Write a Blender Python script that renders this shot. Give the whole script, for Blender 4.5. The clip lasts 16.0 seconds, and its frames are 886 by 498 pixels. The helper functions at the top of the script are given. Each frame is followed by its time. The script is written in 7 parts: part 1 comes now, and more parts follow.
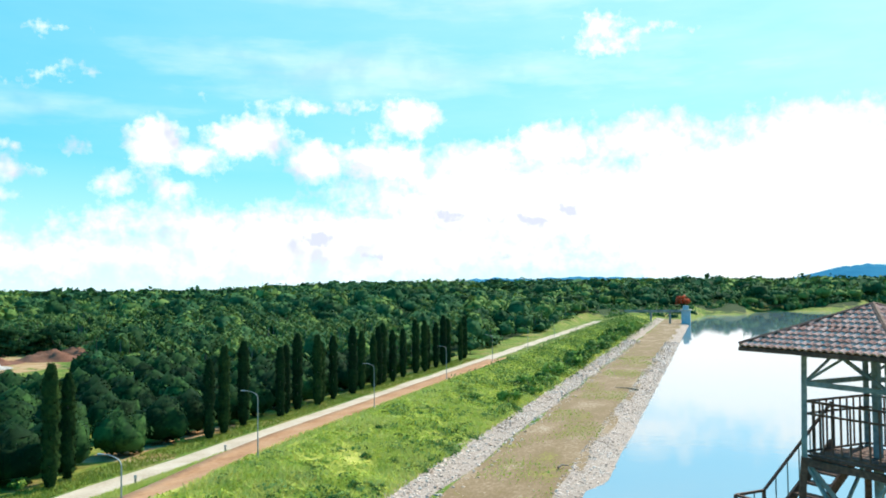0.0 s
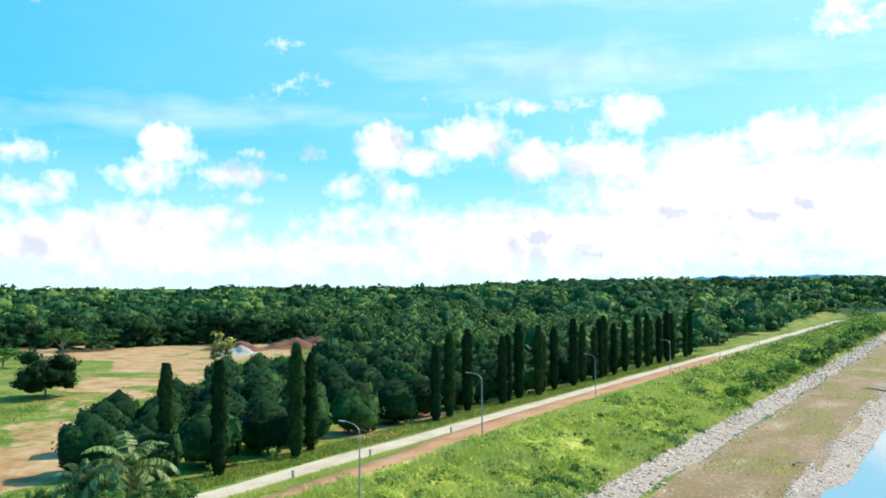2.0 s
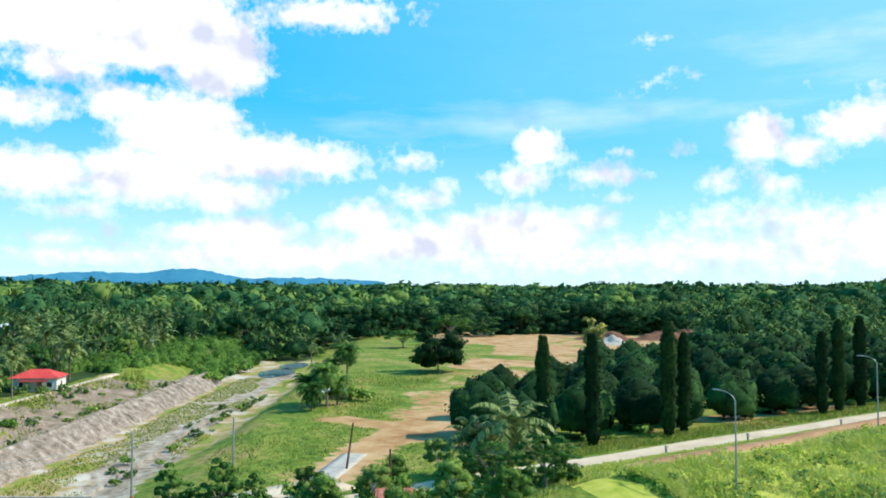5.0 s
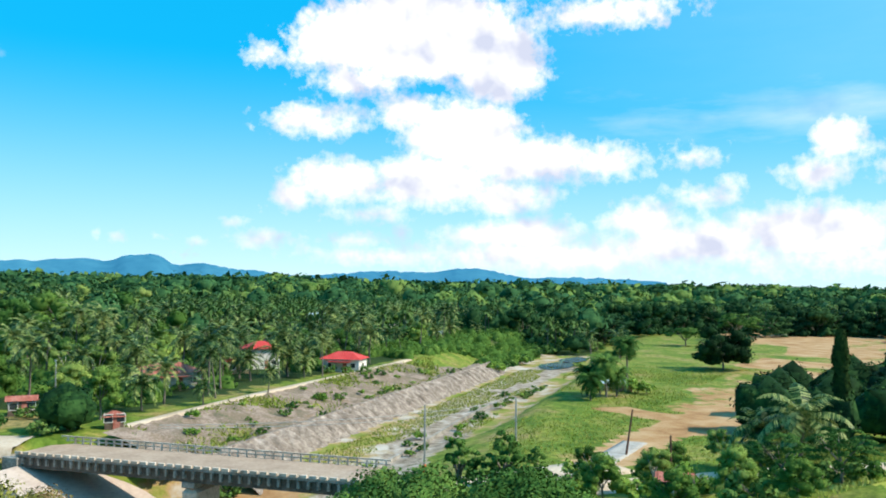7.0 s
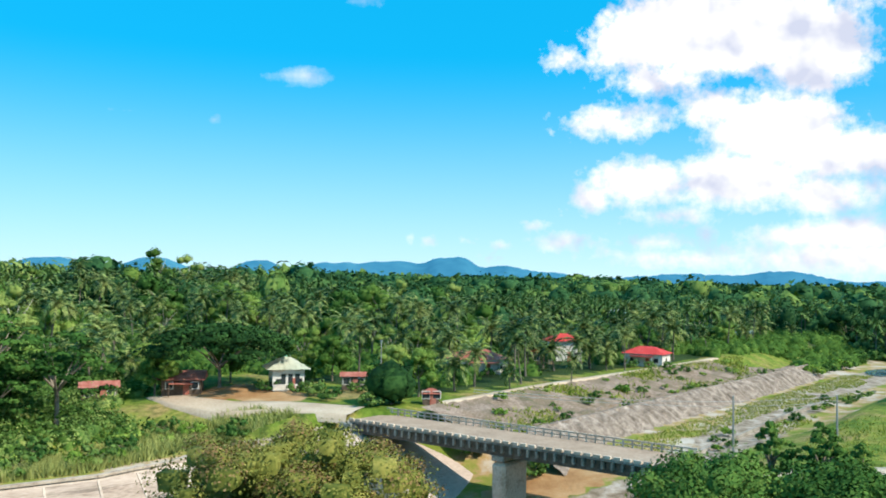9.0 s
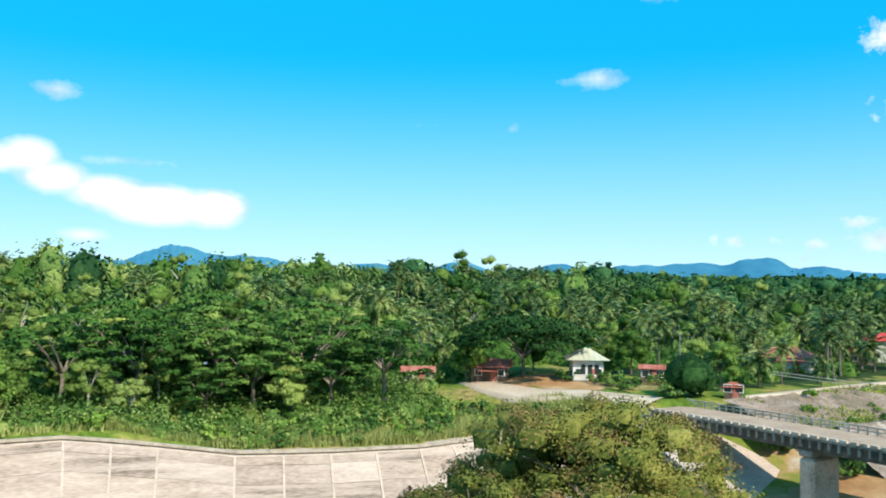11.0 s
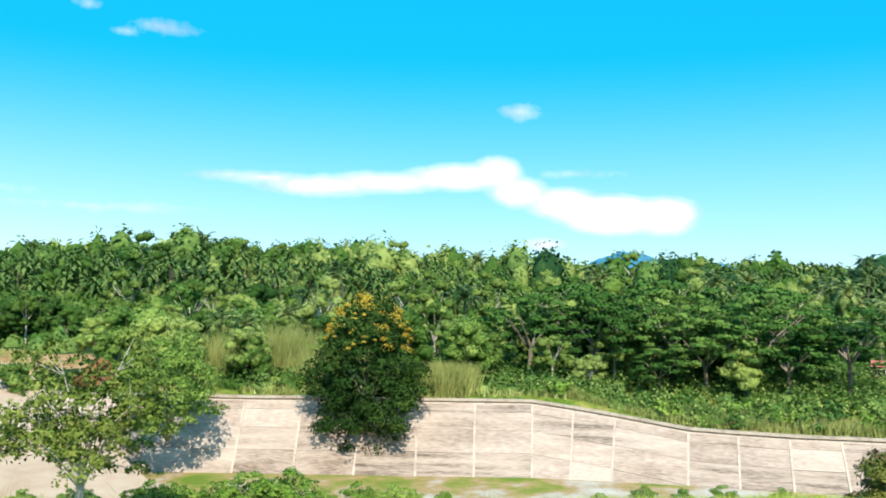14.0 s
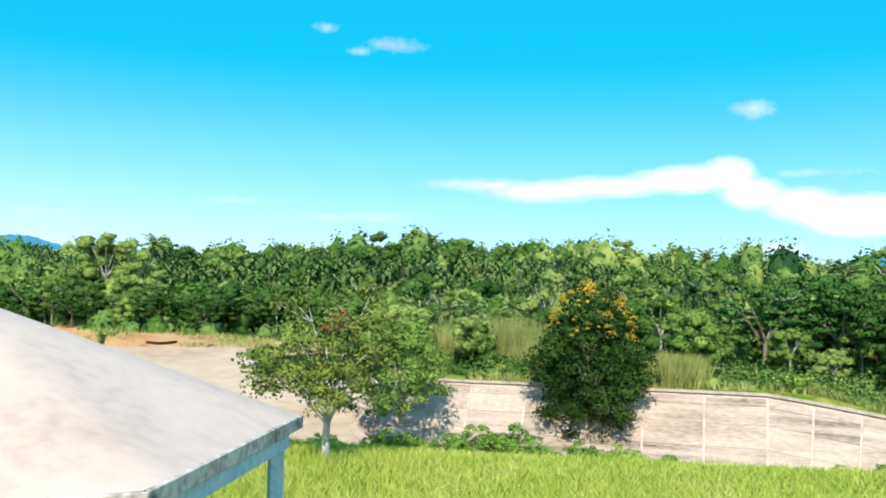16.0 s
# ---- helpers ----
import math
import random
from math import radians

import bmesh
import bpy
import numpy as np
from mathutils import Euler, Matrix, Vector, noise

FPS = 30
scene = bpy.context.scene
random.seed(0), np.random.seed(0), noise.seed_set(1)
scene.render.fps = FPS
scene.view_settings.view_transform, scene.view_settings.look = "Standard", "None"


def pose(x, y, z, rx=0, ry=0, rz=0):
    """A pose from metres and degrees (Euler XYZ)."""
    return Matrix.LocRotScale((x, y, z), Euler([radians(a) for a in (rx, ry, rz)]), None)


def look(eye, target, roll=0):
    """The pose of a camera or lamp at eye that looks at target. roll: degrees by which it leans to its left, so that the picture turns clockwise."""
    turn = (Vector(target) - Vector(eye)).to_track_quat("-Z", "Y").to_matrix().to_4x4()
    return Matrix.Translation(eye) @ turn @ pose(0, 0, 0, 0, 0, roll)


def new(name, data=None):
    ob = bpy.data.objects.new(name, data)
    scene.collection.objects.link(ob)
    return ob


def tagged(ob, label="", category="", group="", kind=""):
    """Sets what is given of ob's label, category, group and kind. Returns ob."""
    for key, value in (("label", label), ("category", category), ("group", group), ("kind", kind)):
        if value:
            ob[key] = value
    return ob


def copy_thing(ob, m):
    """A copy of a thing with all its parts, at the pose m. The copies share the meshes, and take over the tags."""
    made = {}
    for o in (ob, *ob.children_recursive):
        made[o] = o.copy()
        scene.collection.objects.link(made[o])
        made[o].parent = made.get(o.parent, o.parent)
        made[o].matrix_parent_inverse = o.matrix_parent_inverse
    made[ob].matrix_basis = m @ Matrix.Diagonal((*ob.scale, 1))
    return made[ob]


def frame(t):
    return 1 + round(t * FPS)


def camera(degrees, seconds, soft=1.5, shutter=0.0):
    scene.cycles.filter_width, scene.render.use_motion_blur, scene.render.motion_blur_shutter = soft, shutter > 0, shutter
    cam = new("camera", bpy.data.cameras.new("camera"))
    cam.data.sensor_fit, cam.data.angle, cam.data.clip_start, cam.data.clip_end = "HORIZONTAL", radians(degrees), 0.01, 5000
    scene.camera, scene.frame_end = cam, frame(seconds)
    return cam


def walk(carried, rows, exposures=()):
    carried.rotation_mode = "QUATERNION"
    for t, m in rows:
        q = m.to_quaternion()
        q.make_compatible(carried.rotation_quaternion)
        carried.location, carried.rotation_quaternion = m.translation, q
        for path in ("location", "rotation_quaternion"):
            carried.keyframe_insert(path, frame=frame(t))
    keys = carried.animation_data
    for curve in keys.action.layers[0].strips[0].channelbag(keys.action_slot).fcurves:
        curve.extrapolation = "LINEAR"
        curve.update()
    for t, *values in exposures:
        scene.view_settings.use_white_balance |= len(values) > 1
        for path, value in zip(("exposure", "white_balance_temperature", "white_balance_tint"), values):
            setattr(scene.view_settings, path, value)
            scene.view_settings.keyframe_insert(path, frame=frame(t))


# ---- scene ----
# ---- camera: a drone that turns left and sinks ----
cam = camera(54.5, 16.0, soft=1.85)
PATH = [
    (0.0, 0.00, 0.00, 28.00, 17.30, 2.42, -0.53), (0.5, 0.00, -0.28, 27.64, 21.01, 2.40, -0.43),
    (1.0, 0.03, -0.60, 27.30, 24.72, 2.38, -0.42), (1.5, 0.20, -0.91, 26.80, 28.45, 2.41, -0.40),
    (2.0, 0.36, -1.22, 26.35, 31.83, 2.41, -0.33), (2.5, 0.62, -1.49, 25.90, 36.29, 2.40, -0.28),
    (3.0, 0.80, -1.75, 25.44, 40.45, 2.39, -0.20), (3.5, 0.96, -2.05, 24.97, 44.71, 2.40, -0.06),
    (3.7, 1.00, -2.18, 24.77, 46.26, 2.42, -0.03), (5.8, 1.84, -2.43, 22.47, 62.61, 2.37, 0.15),
    (6.0, 2.03, -2.54, 22.32, 64.37, 2.38, 0.25), (6.5, 2.59, -2.85, 21.92, 69.38, 2.37, 0.29),
    (7.0, 3.14, -3.05, 21.48, 74.54, 2.35, 0.41), (7.5, 3.50, -3.07, 20.98, 79.46, 2.36, 0.49),
    (8.0, 3.86, -3.17, 20.47, 84.45, 2.35, 0.58), (8.5, 4.29, -3.38, 19.93, 89.64, 2.33, 0.76),
    (9.0, 4.76, -3.45, 19.37, 94.33, 2.33, 0.86), (9.2, 5.01, -3.45, 19.13, 96.46, 2.35, 0.88),
    (11.3, 9.77, -1.86, 17.51, 117.75, 2.31, 0.61), (11.5, 9.97, -1.75, 17.31, 120.37, 2.30, 0.66),
    (12.0, 10.32, -1.47, 16.81, 124.98, 2.32, 0.69), (12.5, 10.68, -1.11, 16.23, 129.50, 2.35, 0.78),
    (13.0, 11.04, -0.81, 15.60, 134.49, 2.37, 0.86), (13.5, 11.27, -0.50, 15.00, 139.20, 2.40, 0.83),
    (14.0, 11.39, -0.23, 14.41, 143.44, 2.44, 0.79), (14.5, 11.52, 0.01, 13.84, 147.37, 2.48, 0.88),
    (15.0, 11.58, 0.22, 13.35, 150.83, 2.53, 0.88), (15.5, 11.68, 0.40, 12.73, 154.48, 2.57, 0.92),
    (16.0, 11.75, 0.62, 12.15, 158.25, 2.61, 0.97),
]
walk(cam, [(t, pose(x, y, z, 90 + up, -lean, turn)) for t, x, y, z, turn, up, lean in PATH],
     exposures=[(0.0, 0.48), (3.5, 0.4), (7.0, 0.3), (9.0, 0.26), (12.5, 0.38), (16.0, 0.45)])

# ---- world: sky, clouds and the sun ----
SUN_TURN, SUN_UP = 27.0, 43.0          # degrees clockwise from +y, above the horizon
sun = new("sun", bpy.data.lights.new("sun", "SUN"))
sun.data.energy, sun.data.angle, sun.data.color = 5.0, radians(0.53), (1.0, 0.9, 0.74)
sun.matrix_world = look((math.sin(radians(SUN_TURN)) * 100, math.cos(radians(SUN_TURN)) * 100,
                         100 * math.tan(radians(SUN_UP))), (0, 0, 0))

# cumulus banks: degrees left of +y, degrees up, half-width, half-height
HAZE_BANK = [(3.6, 9.2, 5.35, 2.16), (-6.5, 8.6, 6.96, 2.89), (-2.5, 4.6, 13.86, 5.29), (11.8, 5.4, 15.34, 3.73), (22.7, 2.9, 22.67, 2.81),
    (34.9, 4.1, 7.51, 1.61), (39.9, 2, 10.22, 1.91), (-16.6, 5.2, 10.98, 6.21), (27.7, 2.3, 16.85, 2.34), (47.9, 1.9, 18.15, 1.5),
    (64, 1.4, 13.9, 0.99)]
DAM_BANK = [(6.7, 16.6, 1.91, 1.11), (5.9, 15.4, 2.74, 0.63), (3.5, 16.2, 1.72, 0.48), (42.1, 15.7, 0.75, 0.29), (42.2, 13, 1.19, 0.5),
    (40.4, 13.6, 0.9, 0.27), (30.5, 13, 0.47, 0.28), (35.8, 9.1, 2.11, 2.11), (33.4, 8.1, 2.09, 1.25), (30, 9.8, 3.53, 1.59), (25.3, 11.7, 4.83, 0.58),
    (19.4, 11.2, 2.35, 1.54), (21.1, 10.3, 1.51, 0.66), (25.6, 8.1, 2.59, 1.66), (20.8, 8.1, 4.14, 1.67), (15.1, 8.1, 4.52, 1.68),
    (9.8, 9.1, 3.72, 1.66), (38.3, 6.5, 1.51, 0.91), (35.3, 6.3, 1.23, 0.78), (44.4, 8.6, 0.66, 0.6), (44.1, 6.9, 1.02, 0.67),
    (44.3, 5.6, 0.78, 0.47)]
FIELD_BANK = [(49.7, 9, 1.88, 1.78), (50.9, 7, 2.69, 1.26), (48.3, 8.4, 1.13, 0.82), (45.4, 7.2, 2.72, 1.05), (44.7, 5.7, 1.51, 0.45),
    (58.2, 8.3, 2.36, 0.91), (41.9, 15.6, 0.83, 0.25), (41.8, 13, 1.36, 0.51), (40.1, 13.5, 0.83, 0.22), (43.8, 12.3, 0.68, 0.26),
    (38.3, 6.5, 1.49, 0.97), (34.4, 6.3, 1.39, 0.81), (40.6, 8.7, 0.75, 0.48), (43.9, 8.5, 0.64, 0.56), (56, 6.3, 1.09, 0.81), (61.4, 4.3, 3.46, 1.51),
    (57.5, 5.7, 2.87, 0.91), (51.6, 3.5, 6.29, 2.05), (68.6, 3.3, 4.09, 1.55), (58.9, 2.4, 8.8, 1.46), (46.4, 4.3, 2.26, 1.13)]
RIVER_BANK = [(76.3, 16.4, 8.49, 3.54), (82.4, 15.5, 3.36, 2.12), (86.4, 14.8, 1.53, 1.05), (63.5, 17.6, 6.04, 1.31), (71, 14.6, 3.97, 3.05),
    (80.1, 13.4, 4.51, 1.44), (83, 10.7, 4.15, 1.38), (77, 11.3, 3.02, 1.65), (73.2, 9.9, 4.91, 2.77), (81.5, 6.8, 4.09, 1.86),
    (84.6, 5.8, 1.65, 1.33), (75.5, 6.9, 4.9, 2.24), (69.1, 8.2, 7.09, 1.93), (63.9, 8, 3.36, 1.32), (70.2, 5.8, 4.12, 1.5), (79.2, 4.6, 3, 0.82)]
LOW_BANK = [(88.2, 3.9, 1.07, 0.48), (86.2, 2.9, 2.6, 0.81), (83.3, 2.1, 1.03, 0.45), (86.6, 4.9, 0.65, 0.4), (90.5, 2.6, 0.52, 0.29),
    (92.9, 3, 0.61, 0.29), (95.4, 3, 0.59, 0.46), (96.6, 2.9, 0.26, 0.28), (91.3, 1.8, 1.04, 0.32), (77.4, 3.4, 0.83, 0.68), (80.3, 2.9, 2.98, 0.6),
    (72.1, 3.2, 3.76, 1.13), (61.7, 4.3, 3.23, 1.47), (55.7, 6.2, 0.88, 0.78), (58.9, 6, 1.58, 0.72), (57.5, 2.9, 6.87, 1.62), (66.5, 2, 12.72, 1.34),
    (77.7, 1.8, 7.47, 0.75)]
HILL_BANK = [(155.1, 6.9, 3.6, 0.58), (151.6, 6.5, 4.88, 0.87), (147.5, 6.8, 4.88, 0.87), (142.4, 7.2, 4.24, 1.04), (139.9, 7.5, 1.87, 1.19),
    (138.5, 6.2, 2.34, 1.21), (135.6, 5.5, 2.85, 1.21), (132.5, 4.8, 3.99, 1.48), (129, 4.7, 2.48, 1.39), (136.7, 2.8, 1.89, 0.52),
    (157.6, 7, 2.76, 0.42)]
WISPS = [(138.5, 11.5, 1.74, 0.69), (104.3, 13.4, 1.55, 0.39), (114.6, 10.5, 1.63, 0.18), (109.5, 10.3, 0.67, 0.42), (110.5, 4.1, 0.88, 0.18),
    (134.7, 7.5, 3, 0.33), (103.7, 13.4, 1.7, 0.61), (117.6, 1.6, 0.25, 0.38), (100.1, 18.2, 1.13, 0.28), (162.1, 15.9, 1.97, 0.46),
    (164, 15.4, 1.13, 0.32), (166.3, 16.7, 1.05, 0.42), (171.8, 5.5, 2.67, 0.29), (183.2, 4.3, 2.95, 0.27), (165.2, 4.6, 5.56, 0.37)]
TRAILS = [(51.6, 10.8, 17.0, 1.6), (20.0, 14.0, 20.0, 2.2), (14.0, 19.0, 18.0, 1.6)]
GREY_PATCHES = [(11.4, 4.2, 2.6, 0.45), (8.9, 4.8, 0.9, 0.6), (25.4, 3.3, 1.3, 0.6), (12.1, 7.5, 1.5, 0.35), (12.9, 1.85, 0.9, 0.2), (22.0, 1.9, 0.7, 0.3), (16.7, 4.7, 1.2, 0.4), (36.5, 3.0, 0.5, 0.2)]

world = bpy.data.worlds.new("world")
scene.world, world.use_nodes = world, True
W = world.node_tree
W.nodes.clear()


def wn(kind, **values):
    """A node of the world's tree; values: its properties, or input sockets as in0, in1 ..."""
    n = W.nodes.new(kind)
    for key, v in values.items():
        if key.startswith("in"):
            s = n.inputs[int(key[2:])]
            if isinstance(v, bpy.types.NodeSocket):
                W.links.new(v, s)
            else:
                s.default_value = v
        elif key == "operation":
            n.operation = v
        elif key == "blend_type":
            n.blend_type = v
        elif key == "clamp":
            n.use_clamp = v
    return n


def wmath(op, a, b=0.0, c=0.0, clamp=False):
    return wn("ShaderNodeMath", operation=op, in0=a, in1=b, in2=c, clamp=clamp).outputs[0]


direction = wn("ShaderNodeTexCoord").outputs["Generated"]
axes = wn("ShaderNodeSeparateXYZ", in0=direction).outputs
turn = wmath("MULTIPLY", wmath("ARCTAN2", wmath("MULTIPLY", axes[0], -1.0), axes[1]), 57.2958)
turn = wmath("SUBTRACT", turn, wmath("MULTIPLY", wmath("LESS_THAN", turn, -100.0), -360.0))   # one run from -100 to 260
up = wmath("MULTIPLY", wmath("ARCSINE", axes[2]), 57.2958)
flat = wn("ShaderNodeCombineXYZ", in0=turn, in1=up).outputs[0]


def wnoise(scale, detail, rough, at):
    n = wn("ShaderNodeTexNoise")
    W.links.new(at, n.inputs["Vector"])
    n.inputs["Scale"].default_value, n.inputs["Detail"].default_value, n.inputs["Roughness"].default_value = scale, detail, rough
    return n.outputs["Fac"]


billow = wmath("MULTIPLY_ADD", wnoise(0.5, 3.0, 0.5, flat), 0.42, wmath("MULTIPLY", wnoise(1.35, 7.0, 0.6, flat), 0.58))
ragged = wmath("MULTIPLY_ADD", up, 0.13, 2.1)          # clouds near the horizon are farther off, their billows smaller
stretched = wn("ShaderNodeVectorMath", operation="MULTIPLY", in0=flat, in1=(0.22, 1.0, 1.0)).outputs[0]
streak = wnoise(0.5, 5.0, 0.6, stretched)


def bank(blobs):
    """How many degrees inside a bank of clouds a direction lies."""
    most = None
    for a, e, w, h in blobs:
        at = wn("ShaderNodeVectorMath", operation="MULTIPLY_ADD", in0=flat, in1=(1 / w, 1 / h, 0.0), in2=(-a / w, -e / h, 0.0)).outputs[0]
        d = wn("ShaderNodeVectorMath", operation="LENGTH", in0=at).outputs["Value"]
        d = wmath("MULTIPLY", wmath("SUBTRACT", 1.0, d), min(w, h))
        most = d if most is None else wmath("SMOOTH_MAX", most, d, 0.35)
    return most


def cover(inside, noise, amount, soft):
    v = wmath("ADD", inside, wmath("MULTIPLY", wmath("SUBTRACT", noise, 0.5), amount))
    return wmath("MULTIPLY", v, 1.0 / soft, clamp=True)


puffs = cover(wmath("MAXIMUM", wmath("MAXIMUM", bank(DAM_BANK), bank(FIELD_BANK)), wmath("MAXIMUM", bank(RIVER_BANK), bank(LOW_BANK))), billow, ragged, 1.0)
anvil = cover(bank(HILL_BANK), wmath("MULTIPLY_ADD", streak, 0.6, wmath("MULTIPLY", billow, 0.4)), 0.95, 0.7)
puffs = wmath("MAXIMUM", puffs, anvil)
haze = cover(bank(HAZE_BANK), billow, 5.0, 2.0)
wisps = wmath("MULTIPLY", cover(bank(WISPS), wmath("MULTIPLY_ADD", streak, 0.5, wmath("MULTIPLY", billow, 0.5)), 2.4, 0.75), 0.6)
trail = wmath("MULTIPLY", cover(bank(TRAILS), streak, 5.0, 2.2), 0.3)
sunward = wmath("MULTIPLY", wmath("SUBTRACT", 104.0, wmath("ABSOLUTE", wmath("ADD", turn, SUN_TURN))), 0.0094, clamp=True)
veil = wmath("ADD", wmath("MULTIPLY", sunward, 0.6), wmath("MULTIPLY", wmath("MULTIPLY", sunward, wmath("SUBTRACT", streak, 0.5)), 0.3), clamp=True)
low = wmath("POWER", wmath("MULTIPLY_ADD", up, -0.066, 1.0, clamp=True), 1.7)
east = wmath("MULTIPLY", wmath("SUBTRACT", turn, 146.0), 0.026, clamp=True)
veil = wmath("MAXIMUM", veil, wmath("MULTIPLY", low, wmath("MULTIPLY_ADD", east, 0.2, 0.78)))
clouds = wmath("MAXIMUM", wmath("MAXIMUM", puffs, haze), wmath("MAXIMUM", wisps, trail))
grey = wmath("MULTIPLY", cover(bank(GREY_PATCHES), billow, 2.2, 0.5), 0.8)

sky = wn("ShaderNodeTexSky")
sky.sky_type, sky.sun_disc, sky.sun_elevation, sky.sun_rotation = "NISHITA", False, radians(SUN_UP), radians(SUN_TURN)
sky.air_density, sky.dust_density, sky.ozone_density = 1.0, 0.6, 2.0
blue = wn("ShaderNodeMix")
blue.data_type, blue.blend_type = "RGBA", "MULTIPLY"
blue.inputs[0].default_value = 1.0
W.links.new(sky.outputs[0], blue.inputs[6])
blue.inputs[7].default_value = (0.012, 0.135, 0.18, 1)
# lit tops and lilac undersides: thicker cloud towards the sun shades what lies behind it
shift = wn("ShaderNodeVectorMath", operation="ADD", in0=flat, in1=(-0.5, 1.1, 0.0)).outputs[0]
towards, here = wnoise(0.42, 3.0, 0.45, shift), wnoise(0.42, 3.0, 0.45, flat)
broad = wnoise(0.17, 2.0, 0.5, flat)
lit = wmath("ADD", wmath("MULTIPLY", wmath("SUBTRACT", here, towards), 1.3), wmath("MULTIPLY_ADD", broad, 1.4, -0.14))
lit = wmath("MAXIMUM", lit, wmath("MULTIPLY", anvil, 0.9))
lit = wmath("SUBTRACT", wmath("MAXIMUM", lit, wmath("MULTIPLY", wmath("SUBTRACT", sunward, 0.36), 1.9)), wmath("MULTIPLY", grey, 0.6))
shade = wn("ShaderNodeValToRGB")
W.links.new(lit, shade.inputs[0])
shade.color_ramp.elements[0].position, shade.color_ramp.elements[0].color = 0.2, (0.58, 0.62, 0.76, 1)
shade.color_ramp.elements[1].position, shade.color_ramp.elements[1].color = 0.66, (1.0, 0.99, 0.97, 1)
deep = wn("ShaderNodeMix")
deep.data_type = "RGBA"
deep.inputs[0].default_value = 0.74
W.links.new(blue.outputs[2], deep.inputs[6])
deep.inputs[7].default_value = (0.0, 0.44, 0.82, 1)
hazed = wn("ShaderNodeMix")
hazed.data_type = "RGBA"
W.links.new(veil, hazed.inputs[0])
W.links.new(deep.outputs[2], hazed.inputs[6])
hazed.inputs[7].default_value = (0.78, 0.97, 1.0, 1)
mixed = wn("ShaderNodeMix")
mixed.data_type = "RGBA"
W.links.new(clouds, mixed.inputs[0])
W.links.new(hazed.outputs[2], mixed.inputs[6])
W.links.new(shade.outputs[0], mixed.inputs[7])
background = wn("ShaderNodeBackground")
W.links.new(mixed.outputs[2], background.inputs[0])
background.inputs[1].default_value = 1.0
W.links.new(background.outputs[0], wn("ShaderNodeOutputWorld").inputs[0])


# ---- materials ----
def material(name, colours, scale=1.0, rough=0.85, bump=0.3, fine=12.0, island=0.0, thing=0.0, metal=0.0, sheer=0.0, specular=0.3, where="Object", stretch=None):
    """A surface whose colours (a ramp) follow noise at two scales; island, thing: how much each piece or object differs; sheer: light through leaves."""
    m = bpy.data.materials.new(name)
    m.use_nodes = True
    t = m.node_tree
    n, link = t.nodes, t.links.new
    b = n["Principled BSDF"]
    at = n.new("ShaderNodeTexCoord").outputs[where]
    if stretch:
        warp = n.new("ShaderNodeMapping")
        warp.inputs["Scale"].default_value = stretch
        link(at, warp.inputs[0])
        at = warp.outputs[0]
    big, small = n.new("ShaderNodeTexNoise"), n.new("ShaderNodeTexNoise")
    big.inputs["Scale"].default_value, big.inputs["Detail"].default_value = scale, 5
    small.inputs["Scale"].default_value, small.inputs["Detail"].default_value = scale * fine, 4
    link(at, big.inputs[0]), link(at, small.inputs[0])
    mix = n.new("ShaderNodeMath")
    mix.operation = "MULTIPLY_ADD"
    link(small.outputs[0], mix.inputs[0])
    mix.inputs[1].default_value = 0.45
    half = n.new("ShaderNodeMath")
    half.operation = "MULTIPLY"
    link(big.outputs[0], half.inputs[0])
    half.inputs[1].default_value = 0.55
    link(half.outputs[0], mix.inputs[2])
    value = mix.outputs[0]
    for amount, source in ((island, "geo"), (thing, "info")):
        if amount:
            r = n.new("ShaderNodeNewGeometry").outputs["Random Per Island"] if source == "geo" else n.new("ShaderNodeObjectInfo").outputs["Random"]
            s = n.new("ShaderNodeMath")
            s.operation = "MULTIPLY_ADD"
            link(r, s.inputs[0])
            s.inputs[1].default_value = amount
            s2 = n.new("ShaderNodeMath")
            s2.operation = "SUBTRACT"
            link(value, s2.inputs[0])
            s2.inputs[1].default_value = amount / 2
            link(s2.outputs[0], s.inputs[2])
            value = s.outputs[0]
    ramp = n.new("ShaderNodeValToRGB")
    link(value, ramp.inputs[0])
    e = ramp.color_ramp.elements
    while len(e) < len(colours):
        e.new(0.5)
    for i, c in enumerate(colours):
        e[i].position = 0.3 + 0.4 * i / max(1, len(colours) - 1)
        e[i].color = (*c, 1)
    link(ramp.outputs[0], b.inputs["Base Color"])
    b.inputs["Roughness"].default_value, b.inputs["Metallic"].default_value = rough, metal
    b.inputs["Specular IOR Level"].default_value = specular
    if bump:
        bp = n.new("ShaderNodeBump")
        bp.inputs["Strength"].default_value, bp.inputs["Distance"].default_value = bump, 0.05
        link(small.outputs[0], bp.inputs["Height"])
        link(bp.outputs[0], b.inputs["Normal"])
    if sheer:
        tr = n.new("ShaderNodeBsdfTranslucent")
        link(ramp.outputs[0], tr.inputs[0])
        ms = n.new("ShaderNodeMixShader")
        ms.inputs[0].default_value = sheer
        link(b.outputs[0], ms.inputs[1]), link(tr.outputs[0], ms.inputs[2])
        link(ms.outputs[0], n["Material Output"].inputs[0])
    return m


def leafy(name, dark, mid, light, thing=0.25, sheer=0.14):
    return material(name, (dark, mid, light), 0.22, 0.8, 0.0, 5.0, island=0.17, thing=thing, sheer=sheer, specular=0.06)


